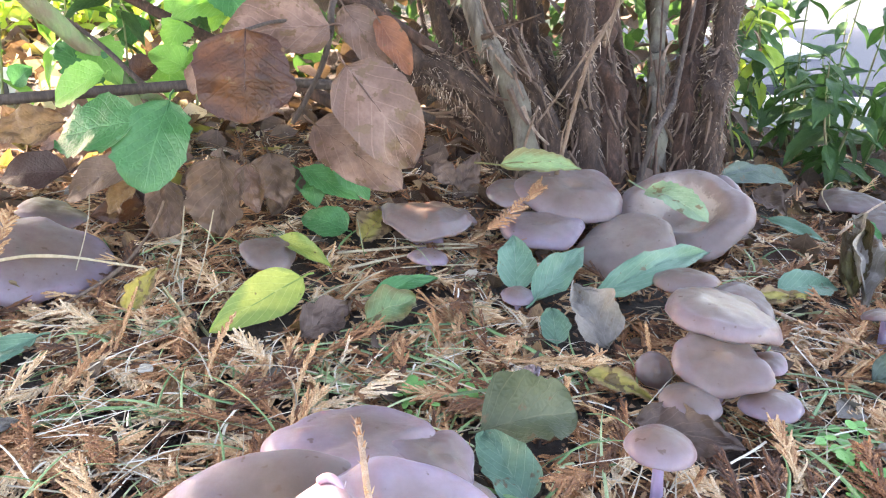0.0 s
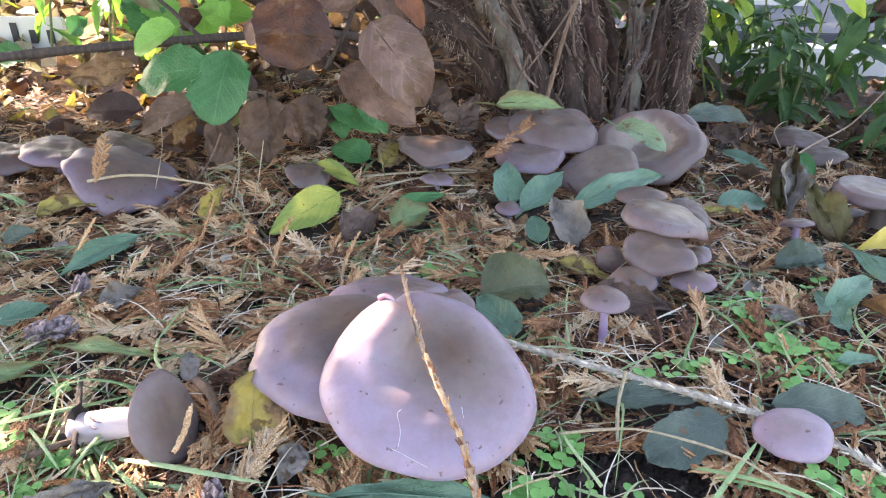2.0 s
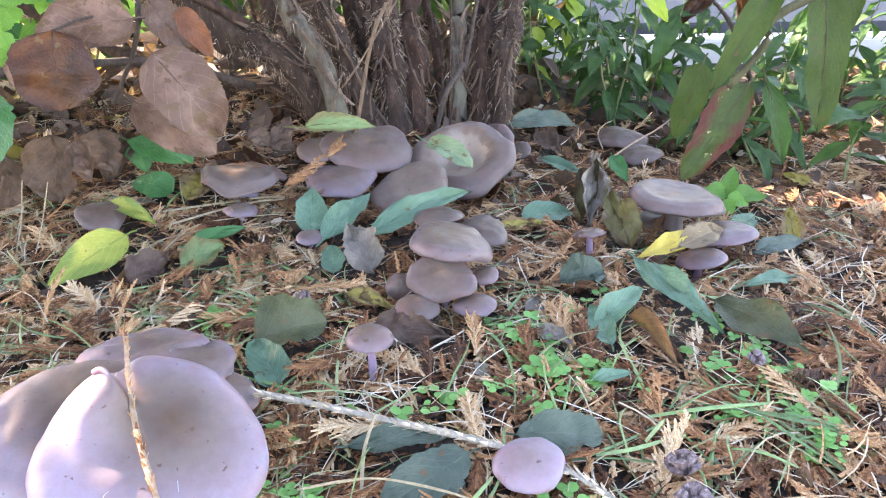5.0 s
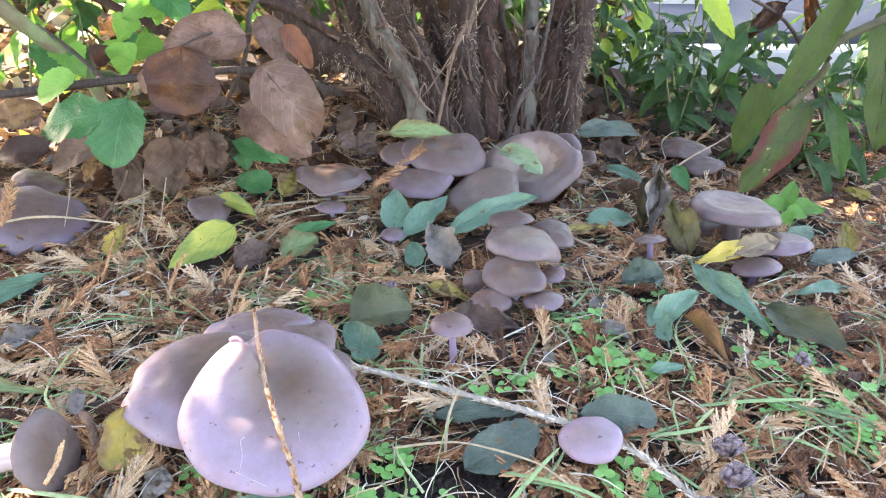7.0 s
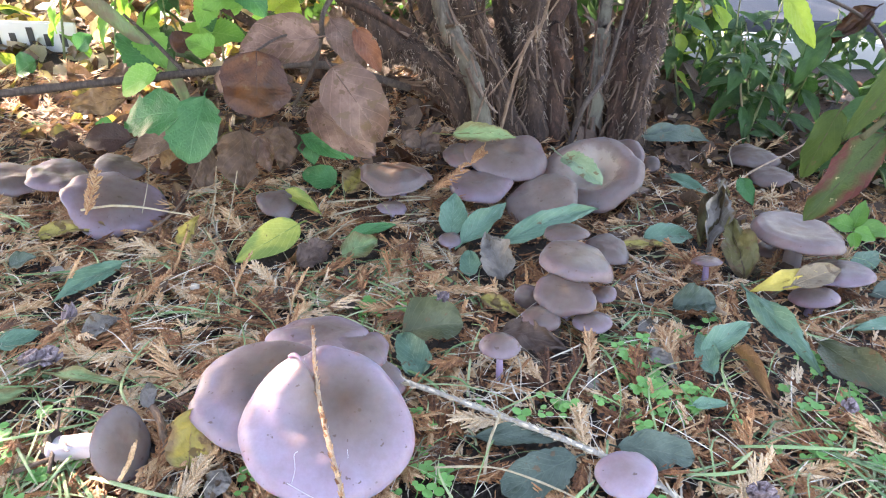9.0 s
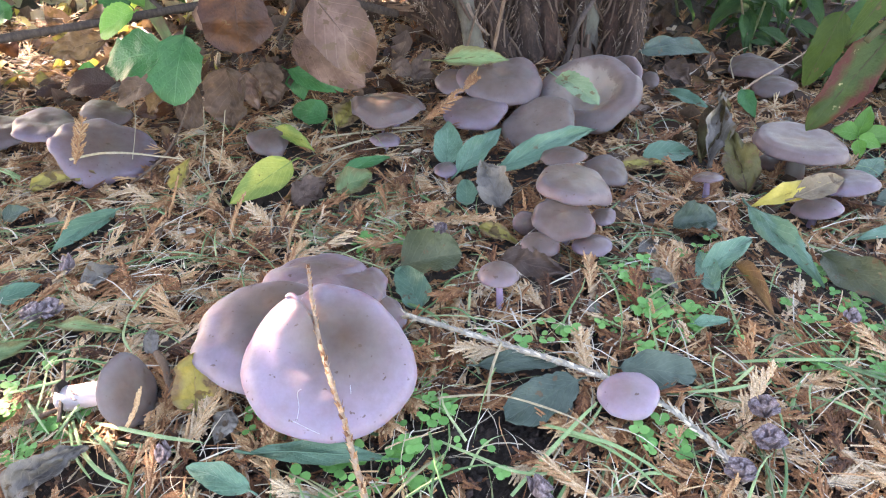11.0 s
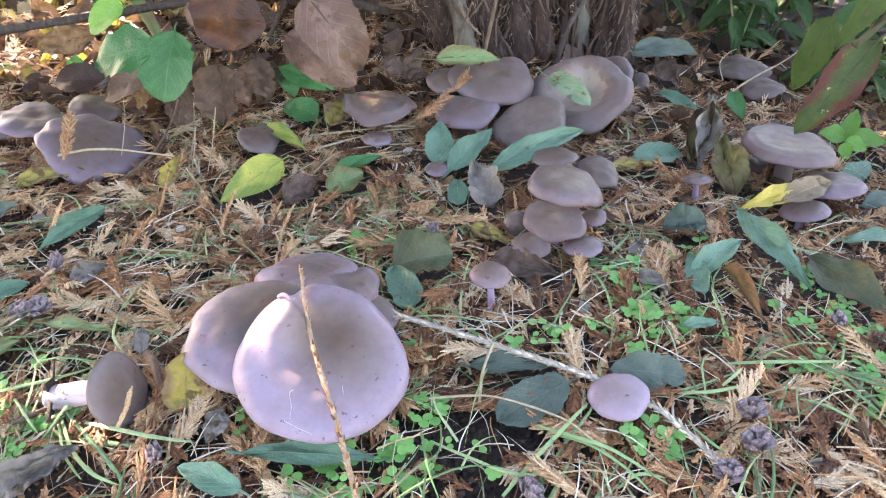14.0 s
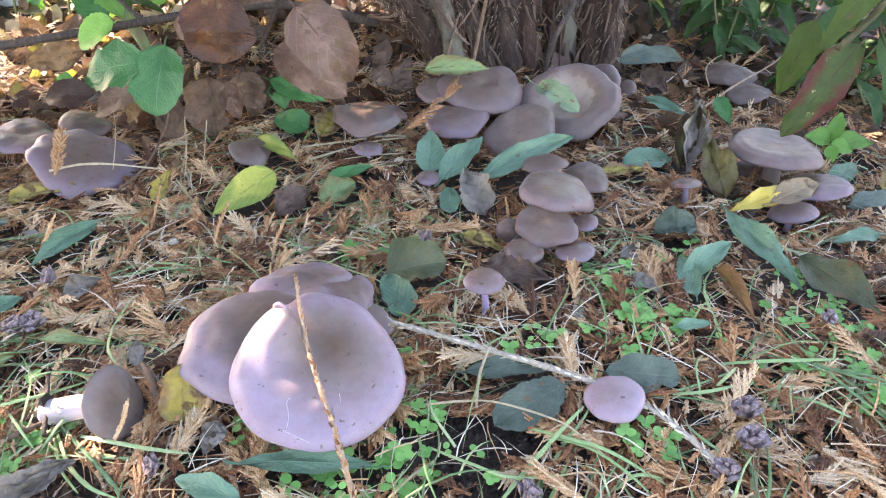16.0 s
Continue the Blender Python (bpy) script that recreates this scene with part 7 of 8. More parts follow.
sapling = thing("leafy_shoot", (0.86, 1.08, ground_height(0.86, 1.08)), "thin dark shoot with lime and dead brown leaves", "shoot")
shrub_stem(sapling, ((0.86, 1.08, ground_height(0.86, 1.08) - 0.01), (0.7887, 1.0800, 0.0324), (0.7091, 1.0500, 0.1119), (0.5197, 0.9000, 0.1981)), 0.005, 0.002, TWIG_DARK, 95, 0)
leaf("", (0.5067, 0.8800, 0.1891), (0.5547, 0.8600, 0.1225), 0.0330, (-0.3, -0.7, 0.6), LEAF_LIME, shape="ovate", cup=0.2, teeth=0.04, parent=sapling)
leaf("", (0.7157, 1.0500, 0.1320), (0.6343, 1.0300, 0.0681), 0.0380, (-0.1, -0.7, 0.6), LEAF_BROWN, shape="lance", cup=0.8, crumple=0.05, rag=0.3, parent=sapling)
leaf("", (0.7659, 1.1000, 0.1743), (0.7901, 1.1000, 0.0663), 0.0300, (-0.1, -0.7, 0.6), LEAF_BROWN, shape="lance", cup=0.8, crumple=0.05, rag=0.3, parent=sapling)
herb((-0.957, 1.370), 0.321, 7, 0.066, 300, (-0.031, -0.047), LEAF_BRIGHT)
herb((-1.008, 1.312), 0.283, 11, 0.089, 301, (0.005, -0.078), LEAF_BRIGHT)
herb((-1.013, 1.021), 0.166, 9, 0.063, 302, (-0.028, 0.017), LEAF_HERB)
herb((-0.899, 1.354), 0.286, 8, 0.086, 303, (0.054, 0.017), LEAF_HERB)
herb((-1.079, 1.133), 0.160, 11, 0.066, 304, (-0.011, -0.056), LEAF_LIME)
herb((-0.729, 1.008), 0.190, 9, 0.081, 305, (0.004, -0.047), LEAF_LIME)
herb((-0.864, 1.142), 0.236, 7, 0.071, 306, (0.021, -0.047), LEAF_BRIGHT)
herb((-1.075, 1.029), 0.270, 7, 0.069, 307, (0.006, -0.028), LEAF_HERB)
herb((-0.687, 1.352), 0.241, 10, 0.073, 308, (-0.039, -0.022), LEAF_BRIGHT)
herb((-1.057, 1.240), 0.324, 9, 0.097, 309, (0.040, -0.035), LEAF_HERB)
herb((-1.118, 1.245), 0.206, 11, 0.072, 310, (0.047, -0.011), LEAF_LIME)
herb((-0.448, 1.015), 0.202, 9, 0.095, 311, (0.019, -0.003), LEAF_HERB)
herb((-0.870, 1.180), 0.332, 7, 0.067, 312, (-0.055, -0.023), LEAF_HERB)
herb((-0.531, 0.996), 0.282, 9, 0.091, 313, (0.049, -0.003), LEAF_BRIGHT)
herb((-0.708, 1.353), 0.308, 7, 0.063, 314, (-0.033, -0.050), LEAF_BRIGHT)
herb((-0.375, 1.389), 0.162, 8, 0.069, 315, (-0.030, 0.001), LEAF_LIME)
herb((-0.440, 1.105), 0.230, 11, 0.076, 316, (-0.039, -0.026), LEAF_BRIGHT)
herb((-0.494, 1.342), 0.214, 9, 0.092, 317, (0.025, -0.032), LEAF_BRIGHT)
herb((-0.963, 1.181), 0.239, 9, 0.073, 318, (0.049, 0.024), LEAF_LIME)
herb((-0.871, 1.240), 0.206, 11, 0.063, 319, (-0.012, -0.013), LEAF_HERB)
herb((-0.354, 1.036), 0.296, 7, 0.097, 320, (0.034, -0.012), LEAF_HERB)
herb((-0.966, 1.372), 0.280, 10, 0.091, 321, (0.017, -0.079), LEAF_HERB)
herb((-0.288, 1.050), 0.204, 7, 0.065, 322, (0.057, -0.047), LEAF_HERB)
herb((-0.644, 1.043), 0.294, 8, 0.096, 323, (0.030, 0.003), LEAF_BRIGHT)
herb((-0.561, 1.090), 0.267, 9, 0.089, 324, (0.032, 0.013), LEAF_BRIGHT)
herb((-1.000, 1.070), 0.332, 8, 0.087, 325, (0.057, -0.074), LEAF_LIME)


# ---- fallen mushroom lying on its side ----
def fallen_mushroom(centre, radius, normal, stem_end, seed):
    root = mushroom("uprooted mushroom lying on its side with a white stem", centre, radius, normal, CAP_BUFF, 0.14, 0.10, 0.15, 0.035, seed, None, 0.01)
    for child in list(root.children):
        if child.name.startswith("stem"):
            bpy.data.objects.remove(child)
    a = Vector(centre) - Vector(normal).normalized() * radius * 0.34 - root.location
    b = Vector(stem_end) - root.location
    line = spline([a, a.lerp(b, 0.5) + Vector((0, 0, 0.002)), b], 12)
    v, f = tube_data(line, lambda t: radius * (0.27 + 0.12 * t), 16, 0.10, 3.0)
    mesh_object("stem", v, f, STEM_LYING, True, root, "white fibrous stem with soil at its end")
    v, f = tube_data([b + (b - a).normalized() * s for s in (-0.004, 0.002, 0.006, 0.009)], lambda t: radius * (0.5 - 0.2 * t), 14, 0.9, 9.0)
    mesh_object("soil_clump", v, f, SOIL, False, root)
    return root


fallen_mushroom((-0.1443, 0.1773, 0.0354), 0.0268, (0.98, -0.15, 0.44), (-0.2003, 0.1799, 0.0215), 50)

# ---- white board behind the branch ----
board = thing("sign_board", (-0.74, 1.10, 0.0), "white board with dark lettering among the leaves", "sign")
slab("panel", -0.10, 0.10, -0.004, 0.004, 0.0, 0.055, BOARD_WHITE, "", "", 0.002, board)
for x, w, h in ((-0.08, 0.012, 0.045), (-0.05, 0.012, 0.045), (-0.02, 0.012, 0.03), (0.015, 0.012, 0.045), (0.045, 0.012, 0.03), (0.075, 0.012, 0.03)):
    slab("bar", x - w / 2, x + w / 2, -0.0062, -0.0048, 0.012, 0.012 + h * 0.75, BAR_BLACK, "", "", 0.0003, board)

# ---- thick green stalk ----
weed = thing("tall_weed", (-0.33, 0.80, 0.0), "thick green weed stalk leaning among leaves", "weed")
shrub_stem(weed, ((-0.2839, 0.7416, -0.01), (-0.3105, 0.7295, 0.1153), (-0.3417, 0.7027, 0.1697), (-0.3735, 0.6749, 0.2225), (-0.3954, 0.6448, 0.2707)), 0.006, 0.011, STALK_GREEN, 91, 0)

# ---- crown of the shrub overhead ----
GAPS = ((-0.004, 0.634, 0.030, 0.027), (-0.183, 0.174, 0.029, 0.028), (-0.276, 0.605, 0.020, 0.013), (-0.248, 0.168, 0.019, 0.024), (0.741, 0.677, -0.064, 0.060), (-0.0343, 0.1923, 0.0913, 0.0245), (-0.098, 0.113, 0.025, 0.018), (-0.56, 0.92, 0.02, 0.135), (-0.75, 1.05, 0.02, 0.16))


def crown_place(rng):
    while True:
        p = Vector((rng.uniform(-1, 1), rng.uniform(-1, 1), rng.uniform(-1, 1)))
        if p.length < 1 + 0.12 * noise.noise(p * 3):
            break
    p = Vector((p.x * CROWN_R[0] + CROWN_C[0], p.y * CROWN_R[1] + CROWN_C[1], p.z * CROWN_R[2] + CROWN_C[2]))
    for x, y, z, r in GAPS:
        q = p - Vector((x, y, z))
        if (q - SUN_TO * q.dot(SUN_TO)).length < r:
            return None
    return p - shrub.location


crown = leaf_cloud("crown", "leafy crown added to cast shade on the drive of the shrub overhead", "shrub crown", CROWN_N, crown_place, LEAF_CROWN, 77, (0.034, 0.062), shrub)

# ---- shrub added out of view to shade the drive ----
drive_shade = thing("added_shade_shrub", (-0.5, 3.75, -0.02), "added shrub, out of view, that shades the drive", "shrub")
for i in range(9):
    a = i * math.tau / 9
    shrub_stem(drive_shade, ((-0.5 + 0.12 * math.cos(a), 3.75 + 0.10 * math.sin(a), -0.03), (-0.5 + 0.5 * math.cos(a), 3.75 + 0.25 * math.sin(a), 0.6), (-0.5 + 1.2 * math.cos(a), 3.75 + 0.5 * math.sin(a), 1.25)), 0.022, 0.010, BARK, 500 + i, 0)


def drive_shade_place(rng):
    while True:
        p = Vector((rng.uniform(-1, 1), rng.uniform(-1, 1), rng.uniform(-1, 1)))
        if p.length < 1 + 0.15 * noise.noise(p * 3):
            return Vector((p.x * 1.8, p.y * 0.8, p.z * 0.42 + 1.22))


leaf_cloud("crown", "leafy crown added to cast shade on the drive", "shrub crown", 8000, drive_shade_place, LEAF_CROWN, 78, (0.045, 0.08), drive_shade)


def undergrowth(x0, x1, y0, y1, z1):
    def place(rng):
        x, y = rng.uniform(x0, x1), rng.uniform(y0, y1)
        return Vector((x, y, ground_height(x, y) + rng.uniform(0.0, z1) * rng.random() ** 0.5))
    return place


leaf_cloud("undergrowth", "green undergrowth behind the shrub", "undergrowth", 1000, undergrowth(-0.35, 0.62, 1.25, 1.8, 0.5), LEAF_HERB, 401, (0.03, 0.07))
leaf_cloud("undergrowth", "brown withered leaves caught behind the shrub", "undergrowth", 500, undergrowth(-0.3, 0.5, 1.08, 1.5, 0.45), LEAF_DULL, 402, (0.03, 0.06))
leaf_cloud("undergrowth", "yellow-green leaves behind the leafy branch", "undergrowth", 420, undergrowth(-1.4, -0.3, 1.6, 2.1, 0.4), LEAF_LIME, 403, (0.04, 0.08))
leaf_cloud("undergrowth", "dark green leaves behind the leafy branch", "undergrowth", 700, undergrowth(-1.6, -0.3, 1.8, 2.4, 0.45), LEAF_HERB, 404, (0.04, 0.08))


# ---- snail shell ----
def snail_shell(place, size):
    root = thing("snail_shell", place, "small pale snail shell lying in the litter", "snail shell")
    line, n = [], 60
    for i in range(n + 1):
        a = i / n * math.tau * 2.4
        r = size * 0.55 * (i / n) ** 1.3
        line.append(Vector((math.cos(a) * r, math.sin(a) * r, size * 0.3 * (1 - i / n))))
    v, f = tube_data(line, lambda t: size * (0.05 + 0.34 * t ** 1.2), 12, 0.05, 2.0)
    mesh_object("whorl", v, f, SHELL_TAN, True, root)
    return root


snail_shell((-0.007, 0.1038, 0.0182), 0.006)
snail_shell((-0.1781, 0.399, 0.0082), 0.007)

# ---- pale threads stuck to the large cap ----
for points in (
    ((-0.010, 0.153, 0.0676), (-0.012, 0.150, 0.0668), (-0.010, 0.142, 0.0628), (-0.011, 0.135, 0.0578)),
    ((-0.014, 0.135, 0.0578), (-0.009, 0.133, 0.0568), (-0.002, 0.131, 0.0538), (0.004, 0.130, 0.0508)),
    ((0.021, 0.160, 0.0636), (0.022, 0.155, 0.0607)),
    ((-0.018, 0.218, 0.0898), (-0.018, 0.203, 0.0908), (-0.019, 0.192, 0.0878)),
):
    lying_twig("thread", "pale thin fungal thread stuck to the large mushroom cap", "thread", points, 0.00015, 0.00011, THREAD)


# ---- litter that nobody could count ----
def tilt_matrix(rng, lean=0.35):
    return Euler((rng.gauss(0, lean), rng.gauss(0, lean), rng.uniform(0, math.tau))).to_matrix()


BARE = ((0.105, 0.132, 0.056), (0.61, 0.62, 0.05), (-0.02, 0.33, 0.03))


def bare(x, y):
    return any((x - a) ** 2 + (y - b) ** 2 < r * r for a, b, r in BARE)


def spot(rng, near=True):
    if near:
        y = -0.03 + 0.98 * rng.random() ** 0.95
        half = 0.22 + 0.62 * (y + 0.1)
        return 0.07 + rng.uniform(-half, half), y
    return rng.uniform(-1.3, 1.5), rng.uniform(0.75, 1.6)


rng = random.Random(5)
variants = [frond_lines(rng, rng.uniform(0.028, 0.062)) for _ in range(40)]
bits = [frond_lines(rng, rng.uniform(0.010, 0.024)) for _ in range(30)]
plain = [frond_lines(rng, rng.uniform(0.022, 0.055), False) for _ in range(20)]
bag = ([], [], [])


def sow(count, kinds, low, high, lean, tones, where):
    for i in range(count):
        x, y = where(rng)
        if bare(x, y) and rng.random() < 0.93:
            continue
        c = Vector((x, y, ground_height(x, y) + rng.uniform(low, high)))
        lines = rng.choice(kinds)
        m = tilt_matrix(rng, lean)
        if any(under_cap(c + m @ p) for p in lines[0][0][::5]):
            c.z, m = ground_height(x, y) + 0.001, tilt_matrix(rng, 0.08)
        if any(under_leaf(c + m @ p) for p in lines[0][0][::4]):
            if kinds is not bits:
                continue
            c.z, m = ground_height(x, y), tilt_matrix(rng, 0.05)
        add_frond(bag, rng, lines, m, c, rng.betavariate(*tones))


def near_spot(rng):
    x, y = spot(rng)
    return x, y * 0.68


# lowest bits are toned dark to paint the shade in the litter's gaps
sow(1500, bits, 0.0, 0.003, 0.12, (0.7, 4.5), near_spot)
sow(2100, variants, 0.001, 0.009, 0.11, (1.1, 1.5), near_spot)
sow(3300, bits, 0.002, 0.012, 0.28, (1.2, 1.4), near_spot)
sow(2800, plain, 0.001, 0.010, 0.14, (1.2, 1.5), lambda r: (r.uniform(-0.75, 0.95), r.uniform(0.55, 0.98)))
sow(700, plain, 0.001, 0.012, 0.25, (2, 2), lambda r: spot(r, False))
scraps = [frond_lines(rng, rng.uniform(0.014, 0.034), False) for _ in range(20)]
sow(2400, scraps, 0.001, 0.010, 0.25, (1.5, 1.4), lambda r: (r.uniform(0.1, 0.75), r.uniform(0.38, 0.8)))
sow(1800, scraps, 0.001, 0.010, 0.25, (1.5, 1.4), lambda r: (r.uniform(-0.5, 0.1), r.uniform(0.4, 0.8)))
sow(480, variants, 0.004, 0.012, 0.14, (2.8, 1.7), lambda r: (r.uniform(-0.45, 0.1), r.uniform(0.12, 0.52)))
sow(160, variants, 0.004, 0.012, 0.14, (2.4, 2.2), lambda r: (r.uniform(0.1, 0.55), r.uniform(0.08, 0.5)))
stuff_object("conifer_litter", bag, SPRIG, "layer of shed rust-brown conifer sprigs on the soil", "conifer litter")


def blade_line(rng, length, place, flat):
    a = rng.uniform(0, math.tau)
    d = Vector((math.cos(a), math.sin(a), 0))
    s = Vector((-d.y, d.x, 0)) * rng.uniform(-0.45, 0.45)
    rise = rng.uniform(0.1, 0.5) * (0.25 if flat else 0.7)
    wob = rng.uniform(-0.06, 0.06)
    pts = []
    for k in range(7):
        t = k / 6
        q = place + d * length * t + s * length * t * t + s.normalized() * length * wob * math.sin(t * 5 + a) if s.length > 1e-6 else place + d * length * t
        h = length * rise * math.sin(math.pi * (0.08 + 0.86 * t))
        pts.append(Vector((q.x, q.y, max(ground_height(q.x, q.y) + 0.002, place.z) + h)))
    return pts


def grass(count, material, name, label, category, lo, hi, width, seed, flat, keep, ridge=0.5):
    rng = random.Random(seed)
    bag = ([], [], [])
    for i in range(count):
        x, y = spot(rng)
        if not keep(x, y, rng):
            continue
        line = blade_line(rng, rng.uniform(lo, hi), Vector((x, y, ground_height(x, y) + rng.uniform(0.003, 0.013))), flat)
        if any(under_cap(p) for p in line) or under_leaf(line[1]) or under_leaf(line[4]):
            continue
        w = width * rng.uniform(0.5, 1.3)
        strip(bag[0], bag[1], bag[2], rng.betavariate(1.1, 1.1), line, lambda t: w * (1.05 - t ** 2), Vector((rng.uniform(-0.5, 0.5), rng.uniform(-0.5, 0.5), 1)).normalized(), ridge)
    return stuff_object(name, bag, material, label, category)


def green_zone(x, y, rng):
    return noise.noise((x * 6 + 3, y * 6, 1.0)) > rng.uniform(-0.35, 0.5) and y < 0.66


grass(3200, DRY_GRASS, "dry_grass", "bleached dry grass blades lying over the litter", "dry grass", 0.015, 0.08, 0.0005, 11, True, lambda x, y, r: not bare(x, y) or r.random() < 0.4)
grass(900, DRY_GRASS, "dry_grass", "short pale straw bits lying over the litter", "dry grass", 0.012, 0.05, 0.0008, 19, True, lambda x, y, r: x < 0.08 and y < 0.55)
grass(1500, DRY_GRASS, "straw_litter", "pale bleached straw bits strewn over the litter", "straw", 0.012, 0.06, 0.0006, 15, True, lambda x, y, r: 0.28 < y < 0.75, None)
grass(1900, GREEN_GRASS, "green_grass", "thin fresh green grass blades growing through the litter", "grass", 0.02, 0.075, 0.0008, 12, False, green_zone)
grass(3600, SPRIG, "stalk_litter", "thin brown twigs and leaf stalks in the litter", "twig litter", 0.010, 0.055, 0.0006, 13, True, lambda x, y, r: not bare(x, y) or r.random() < 0.3, None)


def tufts(count, name, label, lo, hi, width, seed, keep):
    """Bundles of long grass blades that start together and lie over the litter the same way."""
    rng = random.Random(seed)
    bag = ([], [], [])
    for i in range(count):
        x0, y0 = spot(rng)
        if not keep(x0, y0, rng):
            continue
        way = rng.choice((rng.gauss(0.35, 0.5), rng.gauss(2.6, 0.6), rng.uniform(0, math.tau)))
        tone = rng.betavariate(1.3, 1.3)
        for j in range(rng.randint(3, 8)):
            length = rng.uniform(lo, hi)
            a = way + rng.gauss(0, 0.32)
            bow = rng.gauss(0, 0.28)
            rise = rng.uniform(0.02, 0.13)
            x, y = x0 + rng.gauss(0, 0.006), y0 + rng.gauss(0, 0.006)
            line = []
            for k in range(9):
                t = k / 8
                qx = x + length * (math.cos(a) * t - math.sin(a) * bow * t * t)
                qy = y + length * (math.sin(a) * t + math.cos(a) * bow * t * t)
                line.append(Vector((qx, qy, ground_height(qx, qy) + 0.004 + 0.007 * t + length * rise * math.sin(math.pi * t ** 0.8))))
            if any(under_cap(p, 1.05) for p in line) or any(under_leaf(p) for p in line[1:8:2]):
                continue
            w = width * rng.uniform(0.6, 1.25)
            strip(bag[0], bag[1], bag[2], min(1, max(0, tone + rng.gauss(0, 0.16))), line, lambda t: w * (1.0 - 0.9 * t ** 2.5), Vector((rng.uniform(-0.6, 0.6), rng.uniform(-0.6, 0.6), 1)).normalized(), 0.35)
    return stuff_object(name, bag, GREEN_GRASS, label, "grass")


tufts(150, "grass_tufts", "bundles of long flat green grass blades lying over the litter", 0.05, 0.125, 0.0013, 16, lambda x, y, r: y < 0.42 and (x < 0.15 or r.random() < 0.6))
tufts(110, "grass_tufts", "green and straw-coloured grass bundles pressed into the litter", 0.035, 0.10, 0.0012, 18, lambda x, y, r: y < 0.5 and x < 0.08)
tufts(150, "grass_tufts", "thin green and straw-pale grass lying in front of the leaves", 0.03, 0.085, 0.0010, 17, lambda x, y, r: 0.3 < y < 0.62)
grass(200, GREEN_GRASS, "long_grass", "long curving blue-green grass blades lying over the litter", "grass", 0.05, 0.11, 0.0011, 14, True, lambda x, y, r: y < 0.45)

# crumbs of bark and dead leaf
rng = random.Random(21)
bag = ([], [], [])
for i in range(16000):
    x, y = spot(rng, i % 6 > 0)
    s = rng.uniform(0.001, 0.0034) * (1.8 if rng.random() < 0.06 else 1)
    m = tilt_matrix(rng, 0.5)
    c = Vector((x, y, ground_height(x, y) + rng.uniform(0.0, 0.009)))
    n0 = len(bag[0])
    k = rng.randint(5, 7)
    for j in range(k):
        a = math.tau * j / k
        bag[0].append(c + m @ Vector((math.cos(a) * s * rng.uniform(0.6, 1.2), math.sin(a) * s * rng.uniform(0.4, 0.9), 0)))
    bag[0].append(c + m @ Vector((0, 0, s * rng.uniform(0.15, 0.5))))
    bag[2].extend([rng.random() ** 1.8 * (0.22 if bare(x, y) else 0.9)] * (k + 1))
    bag[1].extend((n0 + j, n0 + (j + 1) % k, n0 + k) for j in range(k))
soil_bag = ([], [], [])
for i in range(2600):
    bx, by, br = BARE[rng.choice((0, 0, 0, 1, 2))]
    a, d = rng.uniform(0, math.tau), br * 1.1 * rng.random() ** 0.5
    x, y, size = bx + math.cos(a) * d, by + math.sin(a) * d, rng.uniform(0.0008, 0.0032) * (1.7 if rng.random() < 0.06 else 1)
    c = Vector((x, y, ground_height(x, y) + size * 0.3))
    n0 = len(soil_bag[0])
    soil_bag[0].extend(c + Vector(q) * size * rng.uniform(0.7, 1.25) for q in ((1, 0, 0.1), (0.1, 1, 0), (-1, 0.1, 0), (0, -1, 0.1), (0, 0, 0.9), (0.6, 0.6, 0.55), (-0.6, -0.5, 0.5)))
    soil_bag[1].extend((n0 + p, n0 + q, n0 + r) for p, q, r in ((0, 1, 5), (1, 4, 5), (4, 0, 5), (1, 2, 4), (2, 3, 6), (3, 4, 6), (4, 2, 6), (3, 0, 4)))
    soil_bag[2].extend([rng.random()] * 7)
stuff_object("soil_crumbs", soil_bag, SOIL, "dark moist crumbs of bare soil", "soil crumbs")
stuff_object("bark_crumbs", bag, CRUMBS, "crumbs of bark and broken dead leaf on the soil", "leaf crumbs")


def litter_place(x0, x1, y0, y1, lift=0.012):
    def place(rng):
        x, y = rng.uniform(x0, x1), rng.uniform(y0, y1)
        p = Vector((x, y, ground_height(x, y) + rng.uniform(0.003, lift)))
        return None if under_cap(p, 1.1) or under_leaf(p) or bare(x, y) else p
    return place


def low_leaves(name, label, count, area, material, seed, size):
    leaf_cloud(name, label, "leaf litter", count, litter_place(*area), material, seed, size)


low_leaves("leaf_litter", "small dull grey-brown dead leaf scraps in the litter", 110, (-0.6, 0.8, 0.1, 0.75), LEAF_GREY, 301, (0.012, 0.030))
low_leaves("leaf_litter", "small brown dead leaf scraps in the litter", 160, (-0.6, 0.8, 0.1, 0.75), LEAF_DULL, 302, (0.012, 0.032))
low_leaves("leaf_litter", "brown dead leaves round the foot of the shrub", 420, (-0.5, 0.75, 0.66, 1.05), LEAF_DULL, 303, (0.025, 0.055))
low_leaves("leaf_litter", "dark rotting leaves round the foot of the shrub", 200, (-0.5, 0.75, 0.62, 1.05), LEAF_BROWN, 304, (0.02, 0.05))
low_leaves("leaf_litter", "pale sunlit dead leaves behind the branch", 800, (-1.5, -0.2, 0.72, 1.9), LEAF_PINK, 305, (0.03, 0.07))
low_leaves("leaf_litter", "yellow fallen leaves behind the branch", 350, (-1.5, -0.2, 0.72, 1.9), LEAF_OCHRE, 306, (0.03, 0.06))
low_leaves("leaf_litter", "brown dead leaves behind the herbs", 500, (0.3, 1.6, 0.8, 1.5), LEAF_DULL, 307, (0.025, 0.055))
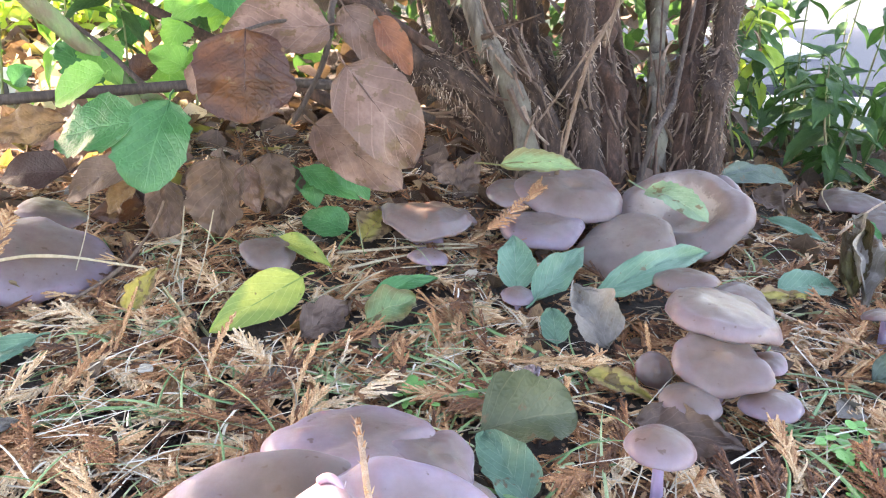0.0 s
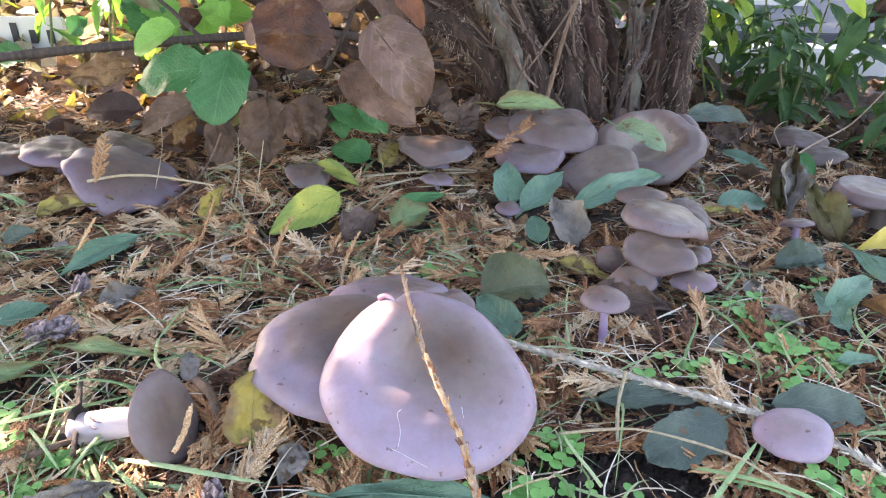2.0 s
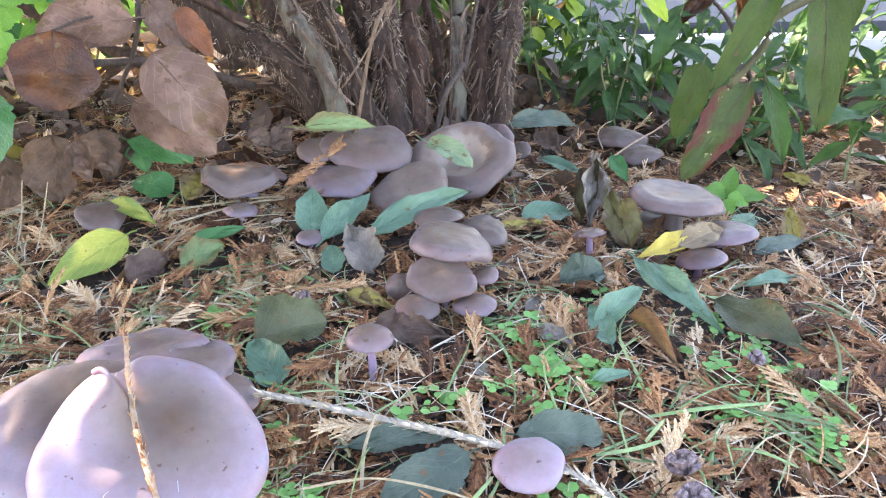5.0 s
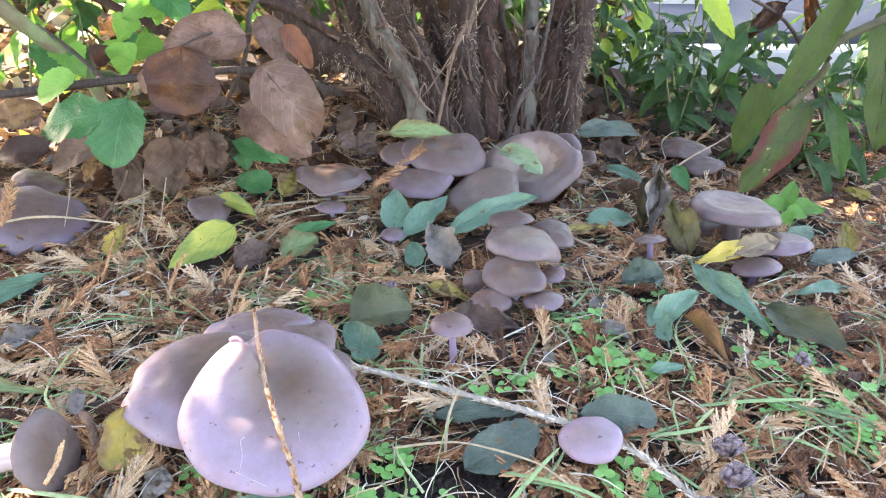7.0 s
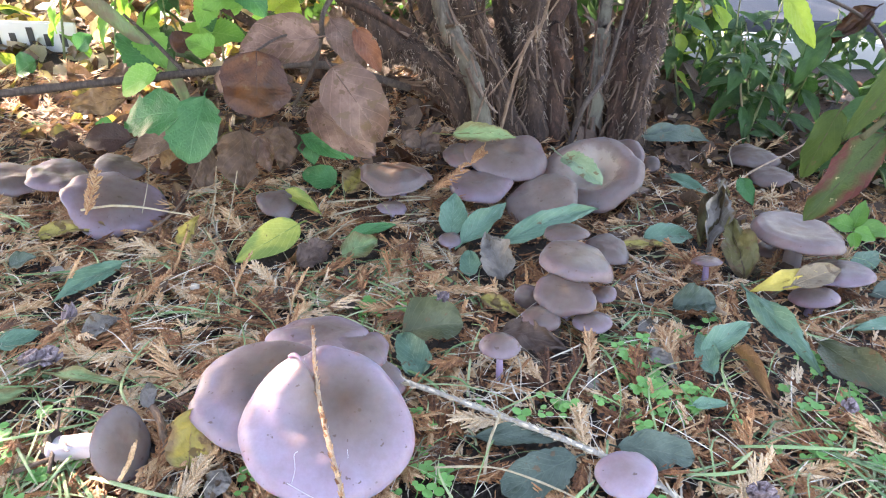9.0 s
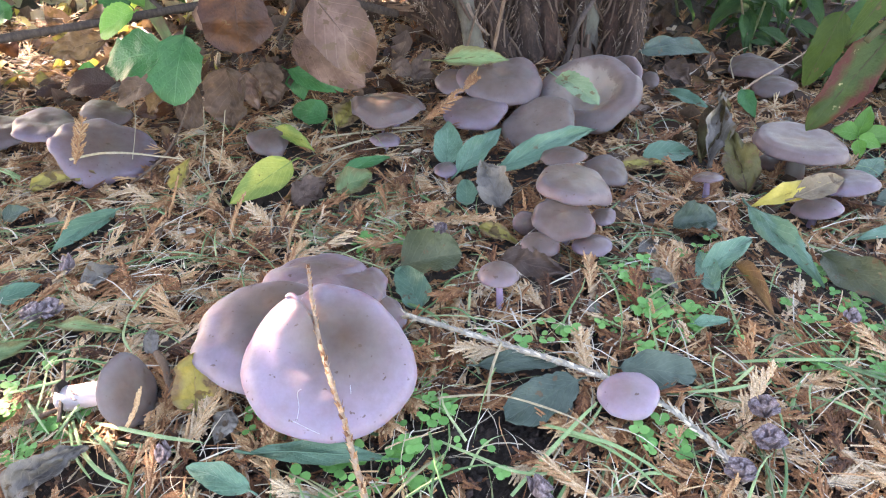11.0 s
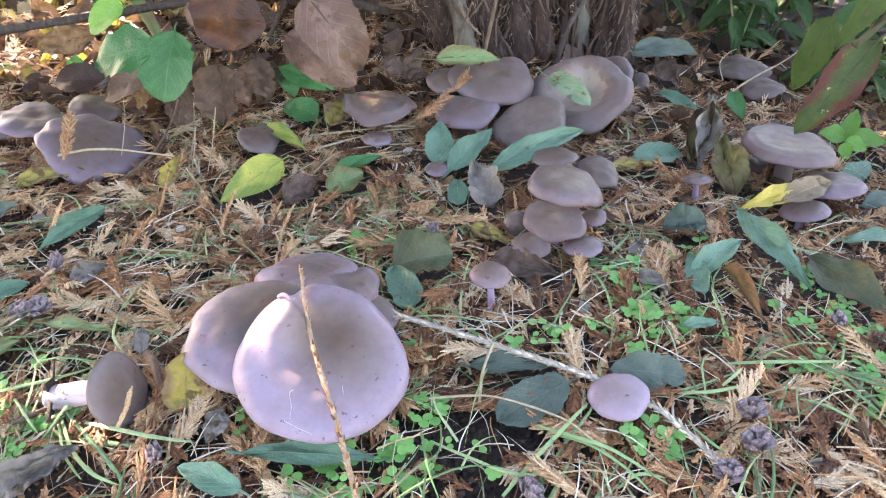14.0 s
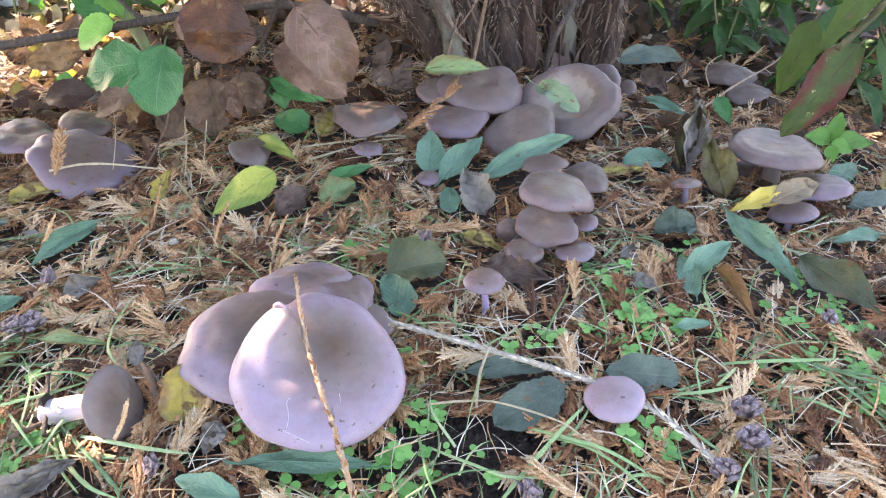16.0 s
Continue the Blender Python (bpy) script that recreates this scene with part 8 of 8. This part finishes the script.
low_leaves("leaf_litter", "bleached sunlit dead leaves behind the branch", 500, (-1.5, -0.3, 0.85, 1.9), LEAF_BLEACHED, 308, (0.03, 0.07))
low_leaves("leaf_litter", "rust-brown dead leaf scraps round the shrub", 380, (-0.55, 0.9, 0.55, 1.1), LEAF_RUST, 309, (0.014, 0.035))
low_leaves("leaf_litter", "pale dead leaf scraps round the shrub", 160, (-0.55, 0.9, 0.55, 1.1), LEAF_BLEACHED, 310, (0.010, 0.022))
low_leaves("leaf_litter", "small brown dead leaf scraps among the mushrooms", 200, (0.05, 0.75, 0.42, 0.8), LEAF_DULL, 311, (0.012, 0.028))
low_leaves("leaf_litter", "small rust-brown leaf scraps among the mushrooms", 120, (-0.45, 0.75, 0.42, 0.8), LEAF_RUST, 312, (0.010, 0.022))
def clover_patch(x0, y0, spread, count, seed, tone=0.55):
    """A patch of low weeds with small round leaves in twos and threes."""
    rng = random.Random(seed)
    bag = ([], [], [])
    for i in range(count):
        x, y = x0 + rng.gauss(0, spread), y0 + rng.gauss(0, spread * 0.8)
        h = ground_height(x, y) + rng.uniform(0.006, 0.016)
        top = Vector((x, y, h))
        if under_cap(top, 1.05):
            continue
        size = rng.uniform(0.0025, 0.0041)
        foot = Vector((x + rng.uniform(-0.006, 0.006), y + rng.uniform(-0.006, 0.006), ground_height(x, y) - 0.001))
        strip(bag[0], bag[1], bag[2], tone - 0.2, [foot, foot.lerp(top, 0.5) + Vector((0.001, 0, 0.001)), top], lambda t: 0.0004, Vector((0.3, 0.9, 0.1)), 1.0)
        k = rng.choice((2, 2, 3, 4))
        spin = rng.uniform(0, math.tau)
        shade = tone + rng.uniform(-0.3, 0.3)
        for j in range(k):
            a = spin + math.tau * j / k
            d = Vector((math.cos(a), math.sin(a), rng.uniform(-0.1, 0.3)))
            side = Vector((-d.y, d.x, rng.uniform(-0.2, 0.2)))
            n0 = len(bag[0])
            c = top + d * size * 1.05
            bag[0].append(c - Vector((0, 0, size * 0.12)))
            for q in range(9):
                b = math.tau * q / 9
                bag[0].append(c + d * math.cos(b) * size + side * math.sin(b) * size * 0.95)
            bag[2].extend([max(0, min(1, shade + rng.uniform(-0.1, 0.1)))] * 10)
            bag[1].extend((n0, n0 + 1 + q, n0 + 1 + (q + 1) % 9) for q in range(9))
    stuff_object("clover_patch", bag, CLOVER, "low patch of small round bright green clover leaves", "clover", smooth=True)


clover_patch(0.238, 0.311, 0.016, 15, 80)
clover_patch(0.253, 0.282, 0.014, 14, 81)
clover_patch(0.284, 0.271, 0.018, 15, 82)
clover_patch(0.243, 0.260, 0.014, 9, 83)
clover_patch(0.426, 0.335, 0.018, 14, 84)
clover_patch(0.407, 0.280, 0.02, 20, 85)
clover_patch(0.403, 0.200, 0.02, 20, 86)
clover_patch(0.066, 0.178, 0.014, 14, 87)
clover_patch(0.016, 0.121, 0.02, 20, 88)
clover_patch(0.058, 0.132, 0.016, 18, 89)
clover_patch(0.238, 0.150, 0.014, 9, 90)
clover_patch(0.065, 0.222, 0.012, 8, 91)
clover_patch(0.004, 0.376, 0.012, 6, 92)
clover_patch(-0.208, 0.151, 0.02, 14, 93)
clover_patch(0.364, 0.222, 0.02, 12, 94)
clover_patch(0.435, 0.255, 0.02, 14, 95)
clover_patch(0.236, 0.352, 0.012, 7, 96)
clover_patch(0.151, 0.245, 0.016, 8, 97)
clover_patch(0.106, 0.133, 0.012, 4, 98)
clover_patch(-0.052, 0.167, 0.012, 6, 99)
clover_patch(0.316, 0.385, 0.014, 6, 100)
clover_patch(0.188, 0.256, 0.014, 6, 101)
clover_patch(-0.251, 0.174, 0.022, 24, 180, 0.8)
clover_patch(-0.244, 0.145, 0.02, 18, 181, 0.8)
